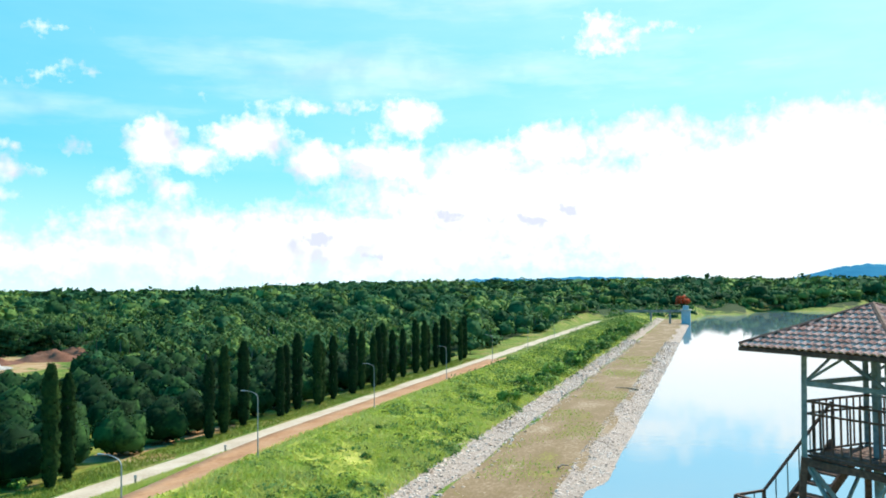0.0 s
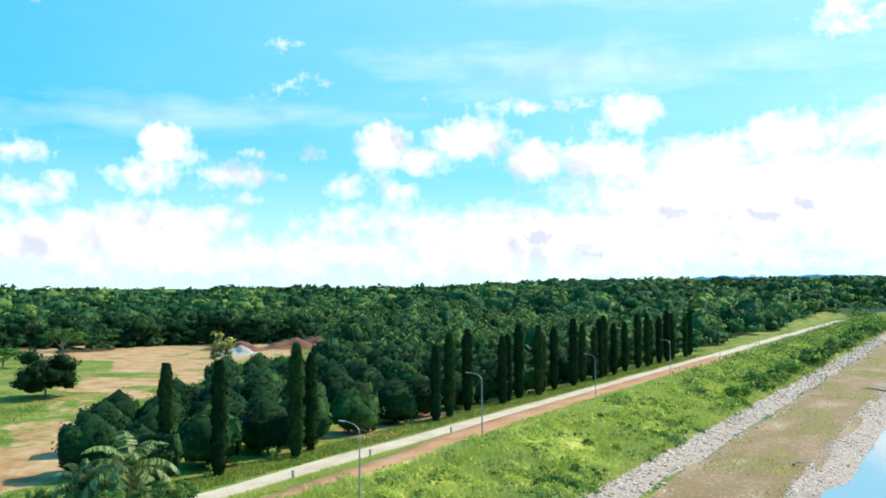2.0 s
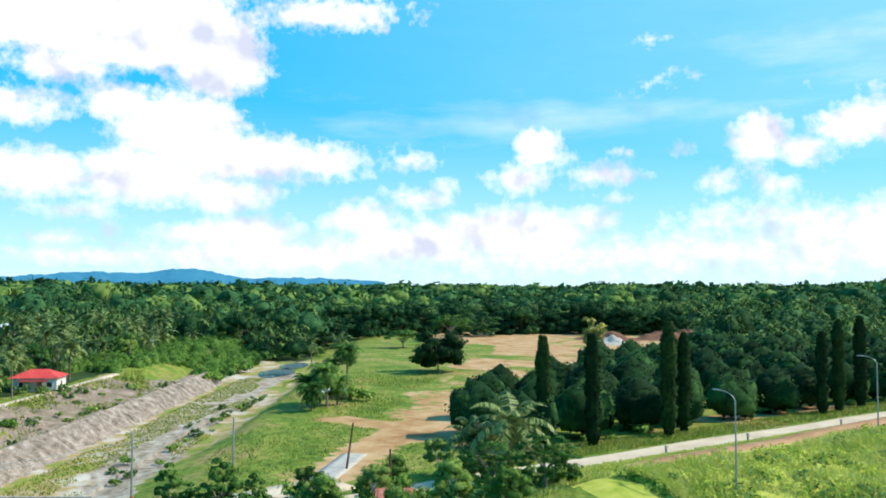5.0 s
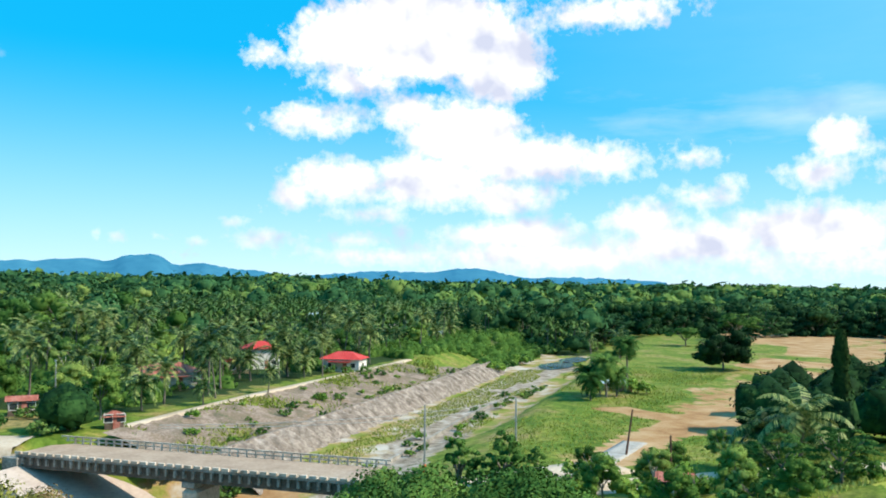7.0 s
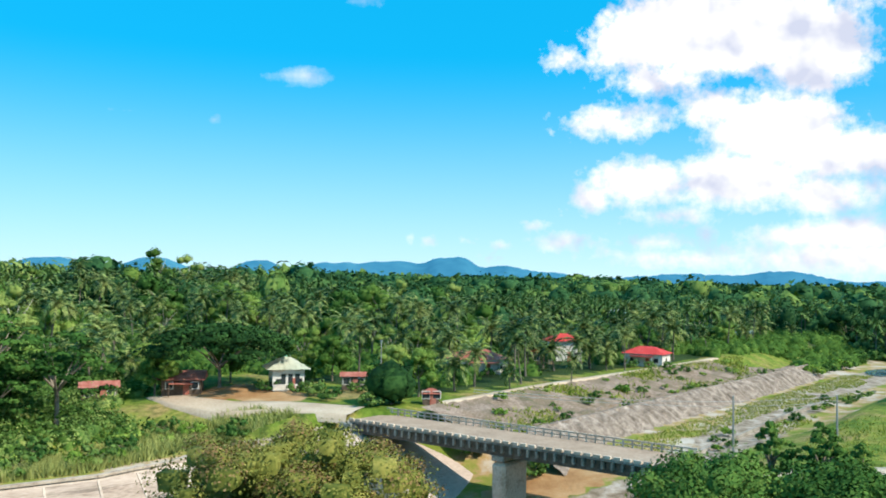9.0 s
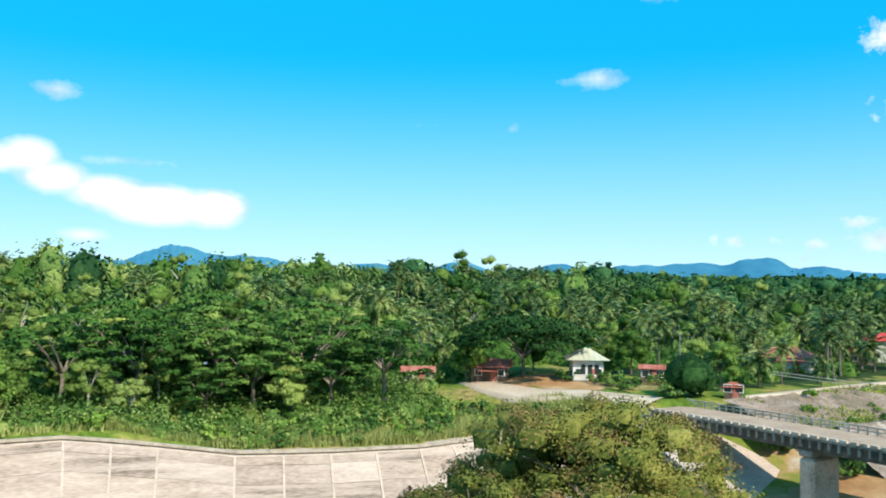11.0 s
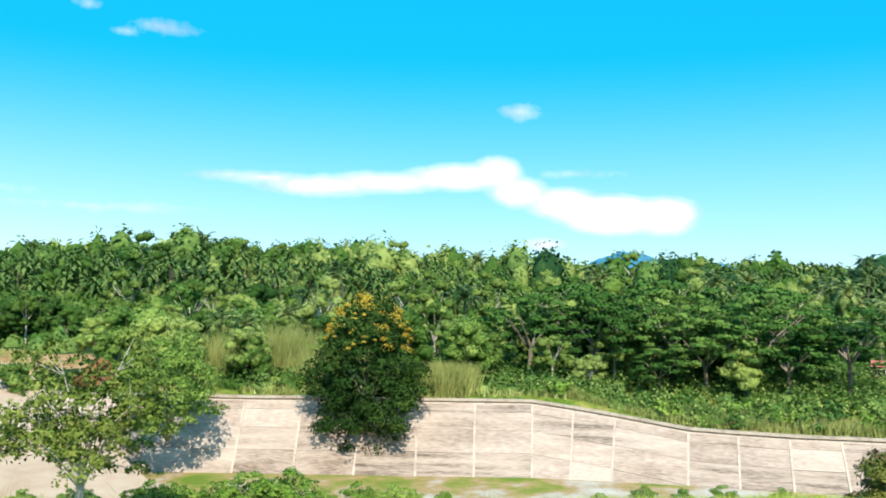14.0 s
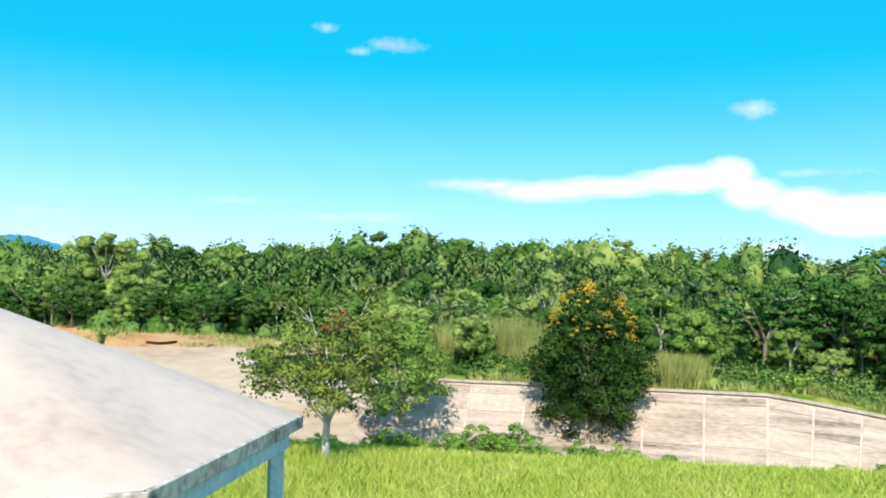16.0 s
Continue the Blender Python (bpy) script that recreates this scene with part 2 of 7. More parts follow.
MANGO = leafy("mango_leaf", (0.006, 0.022, 0.008), (0.013, 0.044, 0.013), (0.046, 0.115, 0.029), sheer=0.03)
CYPRESS = leafy("mast_tree_leaf", (0.008, 0.024, 0.01), (0.016, 0.045, 0.014), (0.04, 0.08, 0.02))
BROAD = leafy("broad_leaf", (0.08, 0.175, 0.034), (0.22, 0.345, 0.075), (0.39, 0.49, 0.135), thing=0.5, sheer=0.36)
PALE_LEAF = leafy("pale_leaf", (0.07, 0.15, 0.03), (0.2, 0.3, 0.07), (0.34, 0.43, 0.13), thing=0.45, sheer=0.36)
PALM = material("palm_frond_leaf", ((0.012, 0.042, 0.012), (0.055, 0.12, 0.028), (0.27, 0.32, 0.1)), 0.5, 0.5, 0.0, 5.0, island=0.5, thing=0.3, sheer=0.12, specular=0.18)
PALM_BARK = material("palm_bark", ((0.08, 0.068, 0.055), (0.15, 0.13, 0.11), (0.24, 0.215, 0.18)), 1.5, 0.9, 0.5, 8)
OLIVE = leafy("olive_leaf", (0.05, 0.085, 0.018), (0.19, 0.2, 0.045), (0.36, 0.33, 0.095), sheer=0.16)
BRIGHT = leafy("bright_leaf", (0.075, 0.17, 0.026), (0.18, 0.3, 0.05), (0.33, 0.42, 0.1))
YELLOW = material("yellow_blossom", ((0.4, 0.27, 0.02), (0.52, 0.38, 0.035), (0.62, 0.5, 0.1)), 2, 0.6, 0, sheer=0.3)
RUST = material("dry_leaf", ((0.12, 0.06, 0.02), (0.22, 0.11, 0.04), (0.3, 0.18, 0.07)), 2, 0.7, 0, sheer=0.2)
FLAME = material("red_blossom", ((0.5, 0.06, 0.02), (0.65, 0.1, 0.03), (0.7, 0.2, 0.05)), 2, 0.6, 0, sheer=0.3)
GRASS = leafy("grass_blade", (0.21, 0.32, 0.045), (0.39, 0.475, 0.08), (0.54, 0.55, 0.17), sheer=0.3)
# distant crowns: aerial haze painted into the leaf colour as a bluish tint
HAZE_LEAF = leafy("haze_tinted_leaf", (0.016, 0.062, 0.026), (0.04, 0.12, 0.045), (0.09, 0.19, 0.06))
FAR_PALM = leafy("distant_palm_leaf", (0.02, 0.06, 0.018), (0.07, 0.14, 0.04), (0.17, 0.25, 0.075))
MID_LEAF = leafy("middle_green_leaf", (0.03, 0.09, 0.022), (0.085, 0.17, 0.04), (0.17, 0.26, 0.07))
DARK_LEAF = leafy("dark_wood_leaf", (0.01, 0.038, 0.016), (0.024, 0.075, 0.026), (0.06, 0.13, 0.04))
FIELD_GRASS = leafy("field_grass_blade", (0.1, 0.16, 0.02), (0.2, 0.27, 0.04), (0.34, 0.34, 0.09), sheer=0.2)
REED = leafy("reed_blade", (0.22, 0.26, 0.075), (0.4, 0.43, 0.15), (0.57, 0.58, 0.26), sheer=0.25)
BARK = material("bark", ((0.09, 0.07, 0.05), (0.2, 0.17, 0.13), (0.34, 0.3, 0.25)), 1.5, 0.9, 0.6, 8)
PALE_BARK = material("pale_bark", ((0.3, 0.27, 0.23), (0.48, 0.45, 0.4), (0.62, 0.6, 0.55)), 1.5, 0.9, 0.5, 8)
CONCRETE = material("concrete", ((0.3, 0.27, 0.23), (0.48, 0.44, 0.39), (0.62, 0.58, 0.52)), 0.35, 0.9, 0.3, 9)
PALE_CONCRETE = material("pale_concrete", ((0.26, 0.2, 0.165), (0.4, 0.325, 0.28), (0.5, 0.42, 0.365)), 0.25, 0.9, 0.3, 8, thing=0.25, stretch=(0.6, 0.6, 2.5))
WEATHERED = material("weathered_concrete", ((0.1, 0.09, 0.08), (0.26, 0.24, 0.21), (0.42, 0.4, 0.36)), 0.5, 0.92, 0.4, 8)
STONE = material("riprap_stone", ((0.22, 0.16, 0.12), (0.52, 0.4, 0.33), (0.76, 0.64, 0.56)), 0.2, 0.9, 0.4, 10, island=0.3)
RIPRAP_BED = material("riprap_bed", ((0.15, 0.11, 0.085), (0.35, 0.27, 0.22), (0.56, 0.46, 0.39)), 2.2, 0.95, 0.8, 6)
LUSH = material("lush_grass", ((0.13, 0.19, 0.03), (0.3, 0.34, 0.05), (0.42, 0.41, 0.085), (0.48, 0.42, 0.15)), 0.12, 0.95, 0.8, 9, specular=0.1)
BERM = material("brown_berm_soil", ((0.26, 0.25, 0.04), (0.19, 0.12, 0.055), (0.27, 0.18, 0.1), (0.46, 0.36, 0.26)), 0.12, 0.95, 0.6, 14, stretch=(1.6, 0.7, 1))
ROAD = material("pale_gravel_road", ((0.36, 0.27, 0.19), (0.5, 0.4, 0.3), (0.6, 0.51, 0.4)), 0.2, 0.95, 0.3, 12)
DIRT = material("red_dirt", ((0.26, 0.11, 0.045), (0.42, 0.21, 0.1), (0.5, 0.3, 0.17)), 0.12, 0.95, 0.5, 10)
GRAVEL = material("pale_gravel", ((0.22, 0.2, 0.18), (0.36, 0.34, 0.31), (0.48, 0.45, 0.42)), 0.6, 0.95, 0.5, 8)
STEEL = material("grey_painted_steel", ((0.1, 0.13, 0.13), (0.2, 0.25, 0.25), (0.32, 0.38, 0.37)), 1.2, 0.6, 0.1, 8, metal=0.2)
RUSTY = material("rusty_steel", ((0.05, 0.025, 0.018), (0.1, 0.05, 0.035), (0.2, 0.1, 0.07)), 1.5, 0.8, 0.2, 8)
GALVANISED = material("galvanised_steel", ((0.25, 0.26, 0.26), (0.34, 0.35, 0.35), (0.42, 0.43, 0.43)), 1.0, 0.5, 0.0, metal=0.6)
CLAY = material("clay_roof_tile", ((0.27, 0.12, 0.09), (0.54, 0.31, 0.25), (0.74, 0.52, 0.45)), 0.9, 1.0, 0.2, 8, thing=0.2, specular=0.0)
RED_ROOF = material("red_metal_roof", ((0.42, 0.03, 0.02), (0.55, 0.05, 0.04), (0.62, 0.1, 0.08)), 0.5, 0.5, 0.1, 8)
RUST_ROOF = material("rusted_metal_roof", ((0.2, 0.055, 0.035), (0.38, 0.12, 0.085), (0.5, 0.27, 0.22)), 0.7, 0.8, 0.1, 6)
CREAM_ROOF = material("cream_metal_roof", ((0.36, 0.36, 0.26), (0.45, 0.45, 0.34), (0.52, 0.52, 0.41)), 0.7, 0.6, 0.1, 6)
BLUE_ROOF = material("pale_blue_metal_roof", ((0.4, 0.52, 0.6), (0.5, 0.62, 0.7), (0.62, 0.72, 0.78)), 0.7, 0.45, 0.1, 6)
WHITE_WALL = material("white_plaster", ((0.5, 0.48, 0.44), (0.66, 0.64, 0.6), (0.78, 0.76, 0.72)), 0.6, 0.85, 0.1, 8)
TAN_WALL = material("tan_plaster", ((0.34, 0.22, 0.12), (0.46, 0.32, 0.19), (0.55, 0.4, 0.26)), 0.6, 0.85, 0.1, 8)
# shed and stall walls: dark brown stands in for the shade inside open sheds
SHADE_DARK_WALL = material("shade_dark_wall", ((0.05, 0.035, 0.025), (0.11, 0.08, 0.06), (0.2, 0.15, 0.11)), 0.9, 0.9, 0.2, 8)
PALE_BLUE = material("pale_blue_paint", ((0.25, 0.42, 0.55), (0.4, 0.58, 0.7), (0.55, 0.7, 0.78)), 0.8, 0.7, 0.1, 8)
DARK_GLASS = material("dark_window_glass", ((0.02, 0.025, 0.03), (0.03, 0.04, 0.045), (0.05, 0.06, 0.065)), 1, 0.15, 0)
WHITE_ROOF = material("white_painted_roof", ((0.4, 0.3, 0.26), (0.52, 0.405, 0.35), (0.58, 0.46, 0.4)), 0.3, 0.8, 0.15, 9)
INTAKE = material("blue_grey_concrete", ((0.26, 0.33, 0.36), (0.36, 0.43, 0.46), (0.45, 0.5, 0.52)), 0.4, 0.9, 0.2, 7)
RED_EARTH = material("red_earth", ((0.09, 0.035, 0.02), (0.17, 0.07, 0.04), (0.25, 0.12, 0.07)), 0.3, 0.95, 0.5, 8)
ORANGE = material("orange_paint", ((0.5, 0.1, 0.03), (0.6, 0.14, 0.05), (0.66, 0.2, 0.08)), 1, 0.6, 0)


# ---- helpers for meshes ----
def mesh_of(name, verts, faces, mat, normals=None):
    """A mesh from arrays of corners and of triangles or quads; normals: one a corner, for soft shading."""
    verts, faces = np.asarray(verts, dtype=np.float32), np.asarray(faces, dtype=np.int32)
    me = bpy.data.meshes.new(name)
    k = faces.shape[1]
    me.vertices.add(len(verts))
    me.vertices.foreach_set("co", verts.ravel())
    me.loops.add(faces.size)
    me.loops.foreach_set("vertex_index", faces.ravel())
    me.polygons.add(len(faces))
    me.polygons.foreach_set("loop_start", np.arange(0, faces.size, k, dtype=np.int32))
    me.materials.append(mat)
    me.update(calc_edges=True)
    if normals is not None:
        soft = me.attributes.new("custom_normal", "FLOAT_VECTOR", "POINT")
        soft.data.foreach_set("vector", np.asarray(normals, dtype=np.float32).ravel())
    return me


def bm_mesh(name, bm, mat):
    me = bpy.data.meshes.new(name)
    bm.to_mesh(me)
    bm.free()
    me.materials.append(mat)
    return me


def part(name, bm, mat, parent=None, label=""):
    """Links a bmesh or a mesh as one object under a thing or a part."""
    ob = new(name, bm if isinstance(bm, bpy.types.Mesh) else bm_mesh(name, bm, mat))
    ob.parent = parent
    if label:
        ob["label"] = label
    return ob


def empty(name, at, turn_deg=0.0):
    ob = new(name)
    ob.matrix_basis = pose(*at, 0, 0, turn_deg)
    return ob


def block(bm, size, at, turn_deg=0.0, tilt=(0, 0), bevel=0.0):
    """Adds a box of that size about the point at."""
    m = pose(*at, tilt[0], tilt[1], turn_deg) @ Matrix.Diagonal((*size, 1))
    made = bmesh.ops.create_cube(bm, size=1, matrix=m)
    if bevel:
        edges = list({e for v in made["verts"] for e in v.link_edges})
        bmesh.ops.bevel(bm, geom=edges, offset=bevel, segments=1, affect="EDGES")
    return bm


def bar(bm, a, b, width, depth=None, sides=4):
    """Adds a bar from a to b."""
    a, b = Vector(a), Vector(b)
    m = Matrix.Translation((a + b) / 2) @ (b - a).to_track_quat("Z", "Y").to_matrix().to_4x4()
    depth = depth or width
    if sides == 4:
        bmesh.ops.create_cube(bm, size=1, matrix=m @ Matrix.Diagonal((width, depth, (b - a).length, 1)))
    else:
        bmesh.ops.create_cone(bm, cap_ends=True, segments=sides, radius1=width / 2, radius2=depth / 2, depth=(b - a).length, matrix=m)
    return bm


def boxed(size, at=(0, 0, 0), turn_deg=0.0, bevel=0.0):
    return block(bmesh.new(), size, at, turn_deg, (0, 0), bevel)


def barred(a, b, width, depth=None, sides=4):
    return bar(bmesh.new(), a, b, width, depth, sides)


def stem(points, radii, sides=7):
    """A tapered, bent trunk or limb through points."""
    rings, faces = [], []
    for i, (p, r) in enumerate(zip(points, radii)):
        p = np.array(p, dtype=float)
        q = np.array(points[min(i + 1, len(points) - 1)], dtype=float) - np.array(points[max(i - 1, 0)], dtype=float)
        q /= np.linalg.norm(q)
        u = np.cross(q, (0.3, 1, 0.1))
        u /= np.linalg.norm(u)
        v = np.cross(q, u)
        for k in range(sides):
            a = 2 * math.pi * k / sides
            rings.append(p + r * (math.cos(a) * u + math.sin(a) * v))
        if i:
            for k in range(sides):
                faces.append(((i - 1) * sides + k, (i - 1) * sides + (k + 1) % sides, i * sides + (k + 1) % sides, i * sides + k))
    return np.array(rings), np.array(faces)


# ---- the lie of the land ----
ALONG, ACROSS = np.array((-0.8337, 0.5522)), np.array((0.5522, 0.8337))   # down the spillway; towards the dam


def to_river(x, y):
    return x * ALONG[0] + y * ALONG[1], x * ACROSS[0] + y * ACROSS[1]


def from_river(a, s):
    return a * ALONG[0] + s * ACROSS[0], a * ALONG[1] + s * ACROSS[1]


def step(lo, hi, v):
    t = np.clip((np.asarray(v, dtype=float) - lo) / (hi - lo), 0, 1)
    return t * t * (3 - 2 * t)


def wave(x, y, size, seed=0.0):
    """Soft irregular waves between -1 and 1."""
    u, v = x / size + seed, y / size - seed * 1.7
    return (np.sin(u * 1.7 + 1.3 * np.sin(v * 1.1)) + np.sin(v * 2.1 + 1.7 * np.sin(u * 0.9 + 2)) + np.sin((u + v) * 1.3 + seed)) / 3


DAM_X = (-84, -76, -66, -58, -54, -38, -31, -19, -14, -4)
DAM_Z = (0.6, 1.0, 2.9, 5.2, 5.2, 3.1, 2.2, 1.9, 1.2, -2.0)


# the far lip of the channel: distance along it, and across
LIP_A = (-120, -70, -35, -28, 7.5, 17.5, 25.5, 36, 47, 56, 64, 72, 80, 92, 100)
LIP_S = (-150, -132, -107, -104.3, -102.2, -99, -96, -92.5, -89, -89.3, -91.5, -88, -82, -79, -77.5)


def land(x, y):
    """Height of the ground."""
    x, y = np.asarray(x, dtype=float), np.asarray(y, dtype=float)
    a, s = to_river(x, y)
    r, left = np.hypot(x, y), np.degrees(np.arctan2(-x, y))
    left = np.where(left < -100, left + 360, left)
    z = 0.3 + 0.25 * wave(x, y, 22) + 14 * step(380, 1100, r) + 8 * step(1000, 3000, r) + 2.5 * wave(x, y, 160, 2) * step(300, 700, r)
    z = z + 5 * step(60, 20, left) * step(40, 20, left) * step(900, 1800, r)
    z = z - 9 * step(18, 36, left) * step(88, 70, left) * step(380, 1000, r)
    # the wooded hill beyond the spillway
    hill = 10.5 + 3.5 * step(132, 146, left) + 6 * step(142, 156, left) - 7 * step(158, 176, left)
    z = z + (hill * step(140, 360, r) - 10 * step(380, 1100, r)) * step(90, 112, left) * step(300, 200, left)
    # village bank, beyond the river
    z = z + 1.7 * step(-70, -78, s) * step(60, 90, a)
    # the terrace beside the dam
    z = z + (4.5 - 0.3) * step(66, 34, a) * step(-60, -30, s) * step(95, 50, y) * step(-100, -50, x + 0 * y)
    # the dam
    w = step(18, 60, y) * step(-96, -88, x) * step(720, 660, y)
    z = z * (1 - w) + np.interp(x, DAM_X, DAM_Z) * w
    # the lake
    lake = step(-14, -4, x) * step(40, 62, y) * step(800 + 0.9 * np.maximum(x, 0), 770 + 0.9 * np.maximum(x, 0), y)
    z = z * (1 - lake) + (-2.0) * lake
    # spillway and river bed
    bed = -8.0 + 4.7 * step(64, 112, a)
    spur = step(60, 95, a) * step(150, 108, a)
    open_bank = step(108, 150, a)
    lip_r = -34.6 + 10.6 * spur + 3.5 * open_bank
    lip_l = np.interp(a, LIP_A, LIP_S)
    wide = 3.2 + 15.8 * step(78, 92, a)
    behind = step(lip_l - 26, lip_l - 6, s) * step(10, 28, a) * step(78, 66, a)
    z = z - 2.9 * behind
    down = step(lip_r, lip_r - 11 - 12 * spur + 3.0 * open_bank, s) * step(lip_l - 1.0, lip_l - 1.0 + wide, s)
    down = down * step(-150, -110, a) * step(420, 300, a)
    return z * (1 - down) + bed * down


def near_path(x, y, points, width):
    """1 on a path through the points, 0 beyond its width."""
    best = np.full(np.shape(x), 1e9)
    for (ax, ay), (bx, by) in zip(points[:-1], points[1:]):
        t = np.clip(((x - ax) * (bx - ax) + (y - ay) * (by - ay)) / ((bx - ax) ** 2 + (by - ay) ** 2), 0, 1)
        best = np.minimum(best, np.hypot(x - ax - t * (bx - ax), y - ay - t * (by - ay)))
    return step(width, width * 0.6, best)


def bare_soil(x, y):
    """Where the field is worn to dirt."""
    d = near_path(x, y, [(-88, 40), (-94.5, 45.5), (-107.5, 58.8), (-115.5, 70), (-122, 80)], 4.6)
    d = np.maximum(d, near_path(x, y, [(-112, 68), (-120, 78), (-124, 86)], 7.5))
    d = np.maximum(d, 0.9 * near_path(x, y, [(-118, 70), (-131, 65)], 4))
    d = np.maximum(d, 0.5 * near_path(x, y, [(-128, 80), (-138, 92), (-152, 98)], 9))
    d = np.maximum(d, 0.4 * near_path(x, y, [(-150, 100), (-178, 128)], 10))
    d = np.maximum(d, near_path(x, y, [(-168, 136), (-180, 140), (-196, 141), (-205, 150), (-225, 172)], 5))
    d = np.maximum(d, near_path(x, y, [(-385, 246), (-330, 232), (-280, 203)], 24) * (0.72 + 0.4 * wave(x, y, 12, 6)))
    d = np.maximum(d, near_path(x, y, [(-196, 140), (-200, 168), (-186, 160)], 9))
    d = np.maximum(d, near_path(x, y, [(-235, 180), (-265, 215), (-300, 240)], 22) * (0.6 + 0.5 * wave(x, y, 13, 3)))
    d = np.maximum(d, near_path(x, y, [(-238, 240), (-262, 262), (-300, 285)], 28) * (0.62 + 0.4 * wave(x, y, 10, 8)))
    d = np.maximum(d, near_path(x, y, [(-205, 168), (-250, 205), (-330, 275)], 24) * (0.62 + 0.5 * wave(x, y, 16, 5)))
    d = np.maximum(d, near_path(x, y, [(-215, 190), (-250, 240)], 16) * (0.7 + 0.4 * wave(x, y, 10, 1)))
    d = np.maximum(d, near_path(x, y, [(60, -200), (20, -184), (-8, -170), (-20, -158)], 15))
    d = np.maximum(d, near_path(x, y, [(-350, 225), (-300, 240)], 20))
    d = np.maximum(d, 0.6 * near_path(x, y, [(-110, 98), (-120, 108)], 10))
    d = np.maximum(d, near_path(x, y, [(-124, -38), (-131, -46), (-124, -50)], 6))
    d = np.maximum(d, near_path(x, y, [(-20, -160), (40, -150)], 14))
    d = np.maximum(d, near_path(x, y, [(-86, 120), (-96, 118), (-92, 150)], 4) * 0.8)
    d = d * (1 - near_path(x, y, [(-207, 170), (-228, 162), (-262, 190)], 9))
    d = np.maximum(d, near_path(x, y, [from_river(58, -62), from_river(98, -54)], 6))
    return np.clip(d, 0, 1)


def open_field(x, y):
    """1 in the open field between the river and the orchard."""
    a, s = to_river(x, y)
    d, left = np.hypot(x, y), np.degrees(np.arctan2(-x, y))
    rim = np.where(d < 172, 55, np.where(d < 238, 47.5, 39.5))
    far = 345 + 115 * step(68, 54, left)
    return step(-50, -44, s) * step(rim - 1, rim + 2, left) * step(far + 25, far - 10, d) * step(74, 71, left)


GROUND = bpy.data.materials.new("ground")
GROUND.use_nodes = True


def ground_material():
    t = GROUND.node_tree
    n, link = t.nodes, t.links.new
    b = n["Principled BSDF"]
    at = n.new("ShaderNodeTexCoord").outputs["Object"]

    def tex(scale, detail=6):
        k = n.new("ShaderNodeTexNoise")
        k.inputs["Scale"].default_value, k.inputs["Detail"].default_value, k.inputs["Roughness"].default_value = scale, detail, 0.65
        link(at, k.inputs[0])
        return k.outputs[0]

    def ramp(value, stops):
        k = n.new("ShaderNodeValToRGB")
        link(value, k.inputs[0])
        while len(k.color_ramp.elements) < len(stops):
            k.color_ramp.elements.new(0.5)
        for e, (p, c) in zip(k.color_ramp.elements, stops):
            e.position, e.color = p, (*c, 1)
        return k.outputs[0]

    def mask(name, noise):
        k = n.new("ShaderNodeAttribute")
        k.attribute_name = name
        m = n.new("ShaderNodeMath")
        m.operation = "ADD"
        link(k.outputs["Fac"], m.inputs[0]), link(noise, m.inputs[1])
        return ramp(m.outputs[0], [(0.9, (0, 0, 0)), (1.12, (1, 1, 1))])

    def mixed_in(fac, a, c):
        k = n.new("ShaderNodeMix")
        k.data_type = "RGBA"
        link(fac, k.inputs[0]), link(a, k.inputs[6]), link(c, k.inputs[7])
        return k.outputs[2]

    grass = ramp(tex(0.09), [(0.3, (0.06, 0.12, 0.016)), (0.45, (0.13, 0.2, 0.03)), (0.54, (0.2, 0.23, 0.05)), (0.63, (0.29, 0.23, 0.1))])
    tuft = ramp(tex(0.9), [(0.35, (0.45, 0.55, 0.4)), (0.6, (1.15, 1.1, 1.0))])
    k = n.new("ShaderNodeMix")
    k.data_type, k.blend_type = "RGBA", "MULTIPLY"
    k.inputs[0].default_value = 1.0
    link(grass, k.inputs[6]), link(tuft, k.inputs[7])
    soil = ramp(tex(0.14), [(0.3, (0.24, 0.12, 0.05)), (0.45, (0.37, 0.215, 0.1)), (0.58, (0.44, 0.29, 0.155)), (0.72, (0.5, 0.39, 0.26))])
    # woodland floor, with the shade under the crowns painted in as near-black green
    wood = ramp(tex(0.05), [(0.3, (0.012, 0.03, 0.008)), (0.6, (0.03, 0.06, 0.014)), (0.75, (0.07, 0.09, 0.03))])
    bed = ramp(tex(0.11), [(0.36, (0.13, 0.2, 0.025)), (0.45, (0.24, 0.24, 0.06)), (0.5, (0.36, 0.25, 0.12)), (0.56, (0.42, 0.36, 0.28)), (0.66, (0.52, 0.48, 0.43))])
    colour = mixed_in(mask("soil", tex(0.25)), k.outputs[2], soil)
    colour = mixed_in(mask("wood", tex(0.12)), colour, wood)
    colour = mixed_in(mask("bed", tex(0.2)), colour, bed)
    stones = ramp(tex(0.5), [(0.36, (0.17, 0.13, 0.09)), (0.5, (0.31, 0.255, 0.2)), (0.66, (0.46, 0.41, 0.36))])
    colour = mixed_in(mask("stones", tex(0.16)), colour, stones)
    link(colour, b.inputs["Base Color"])
    b.inputs["Roughness"].default_value, b.inputs["Specular IOR Level"].default_value = 0.95, 0.15
    bp = n.new("ShaderNodeBump")
    bp.inputs["Strength"].default_value, bp.inputs["Distance"].default_value = 0.8, 0.25
    link(tex(1.1), bp.inputs["Height"]), link(bp.outputs[0], b.inputs["Normal"])


ground_material()


def spread(lo, hi, pitch, outer):
    """Grid lines: close between lo and hi, wider and wider out to +-outer."""
    lines, gap = list(np.arange(lo, hi + pitch / 2, pitch)), pitch
    while lines[-1] < outer:
        gap *= 1.22
        lines.append(lines[-1] + gap)
    gap = pitch
    while lines[0] > -outer:
        gap *= 1.22
        lines.insert(0, lines[0] - gap)
    return lines


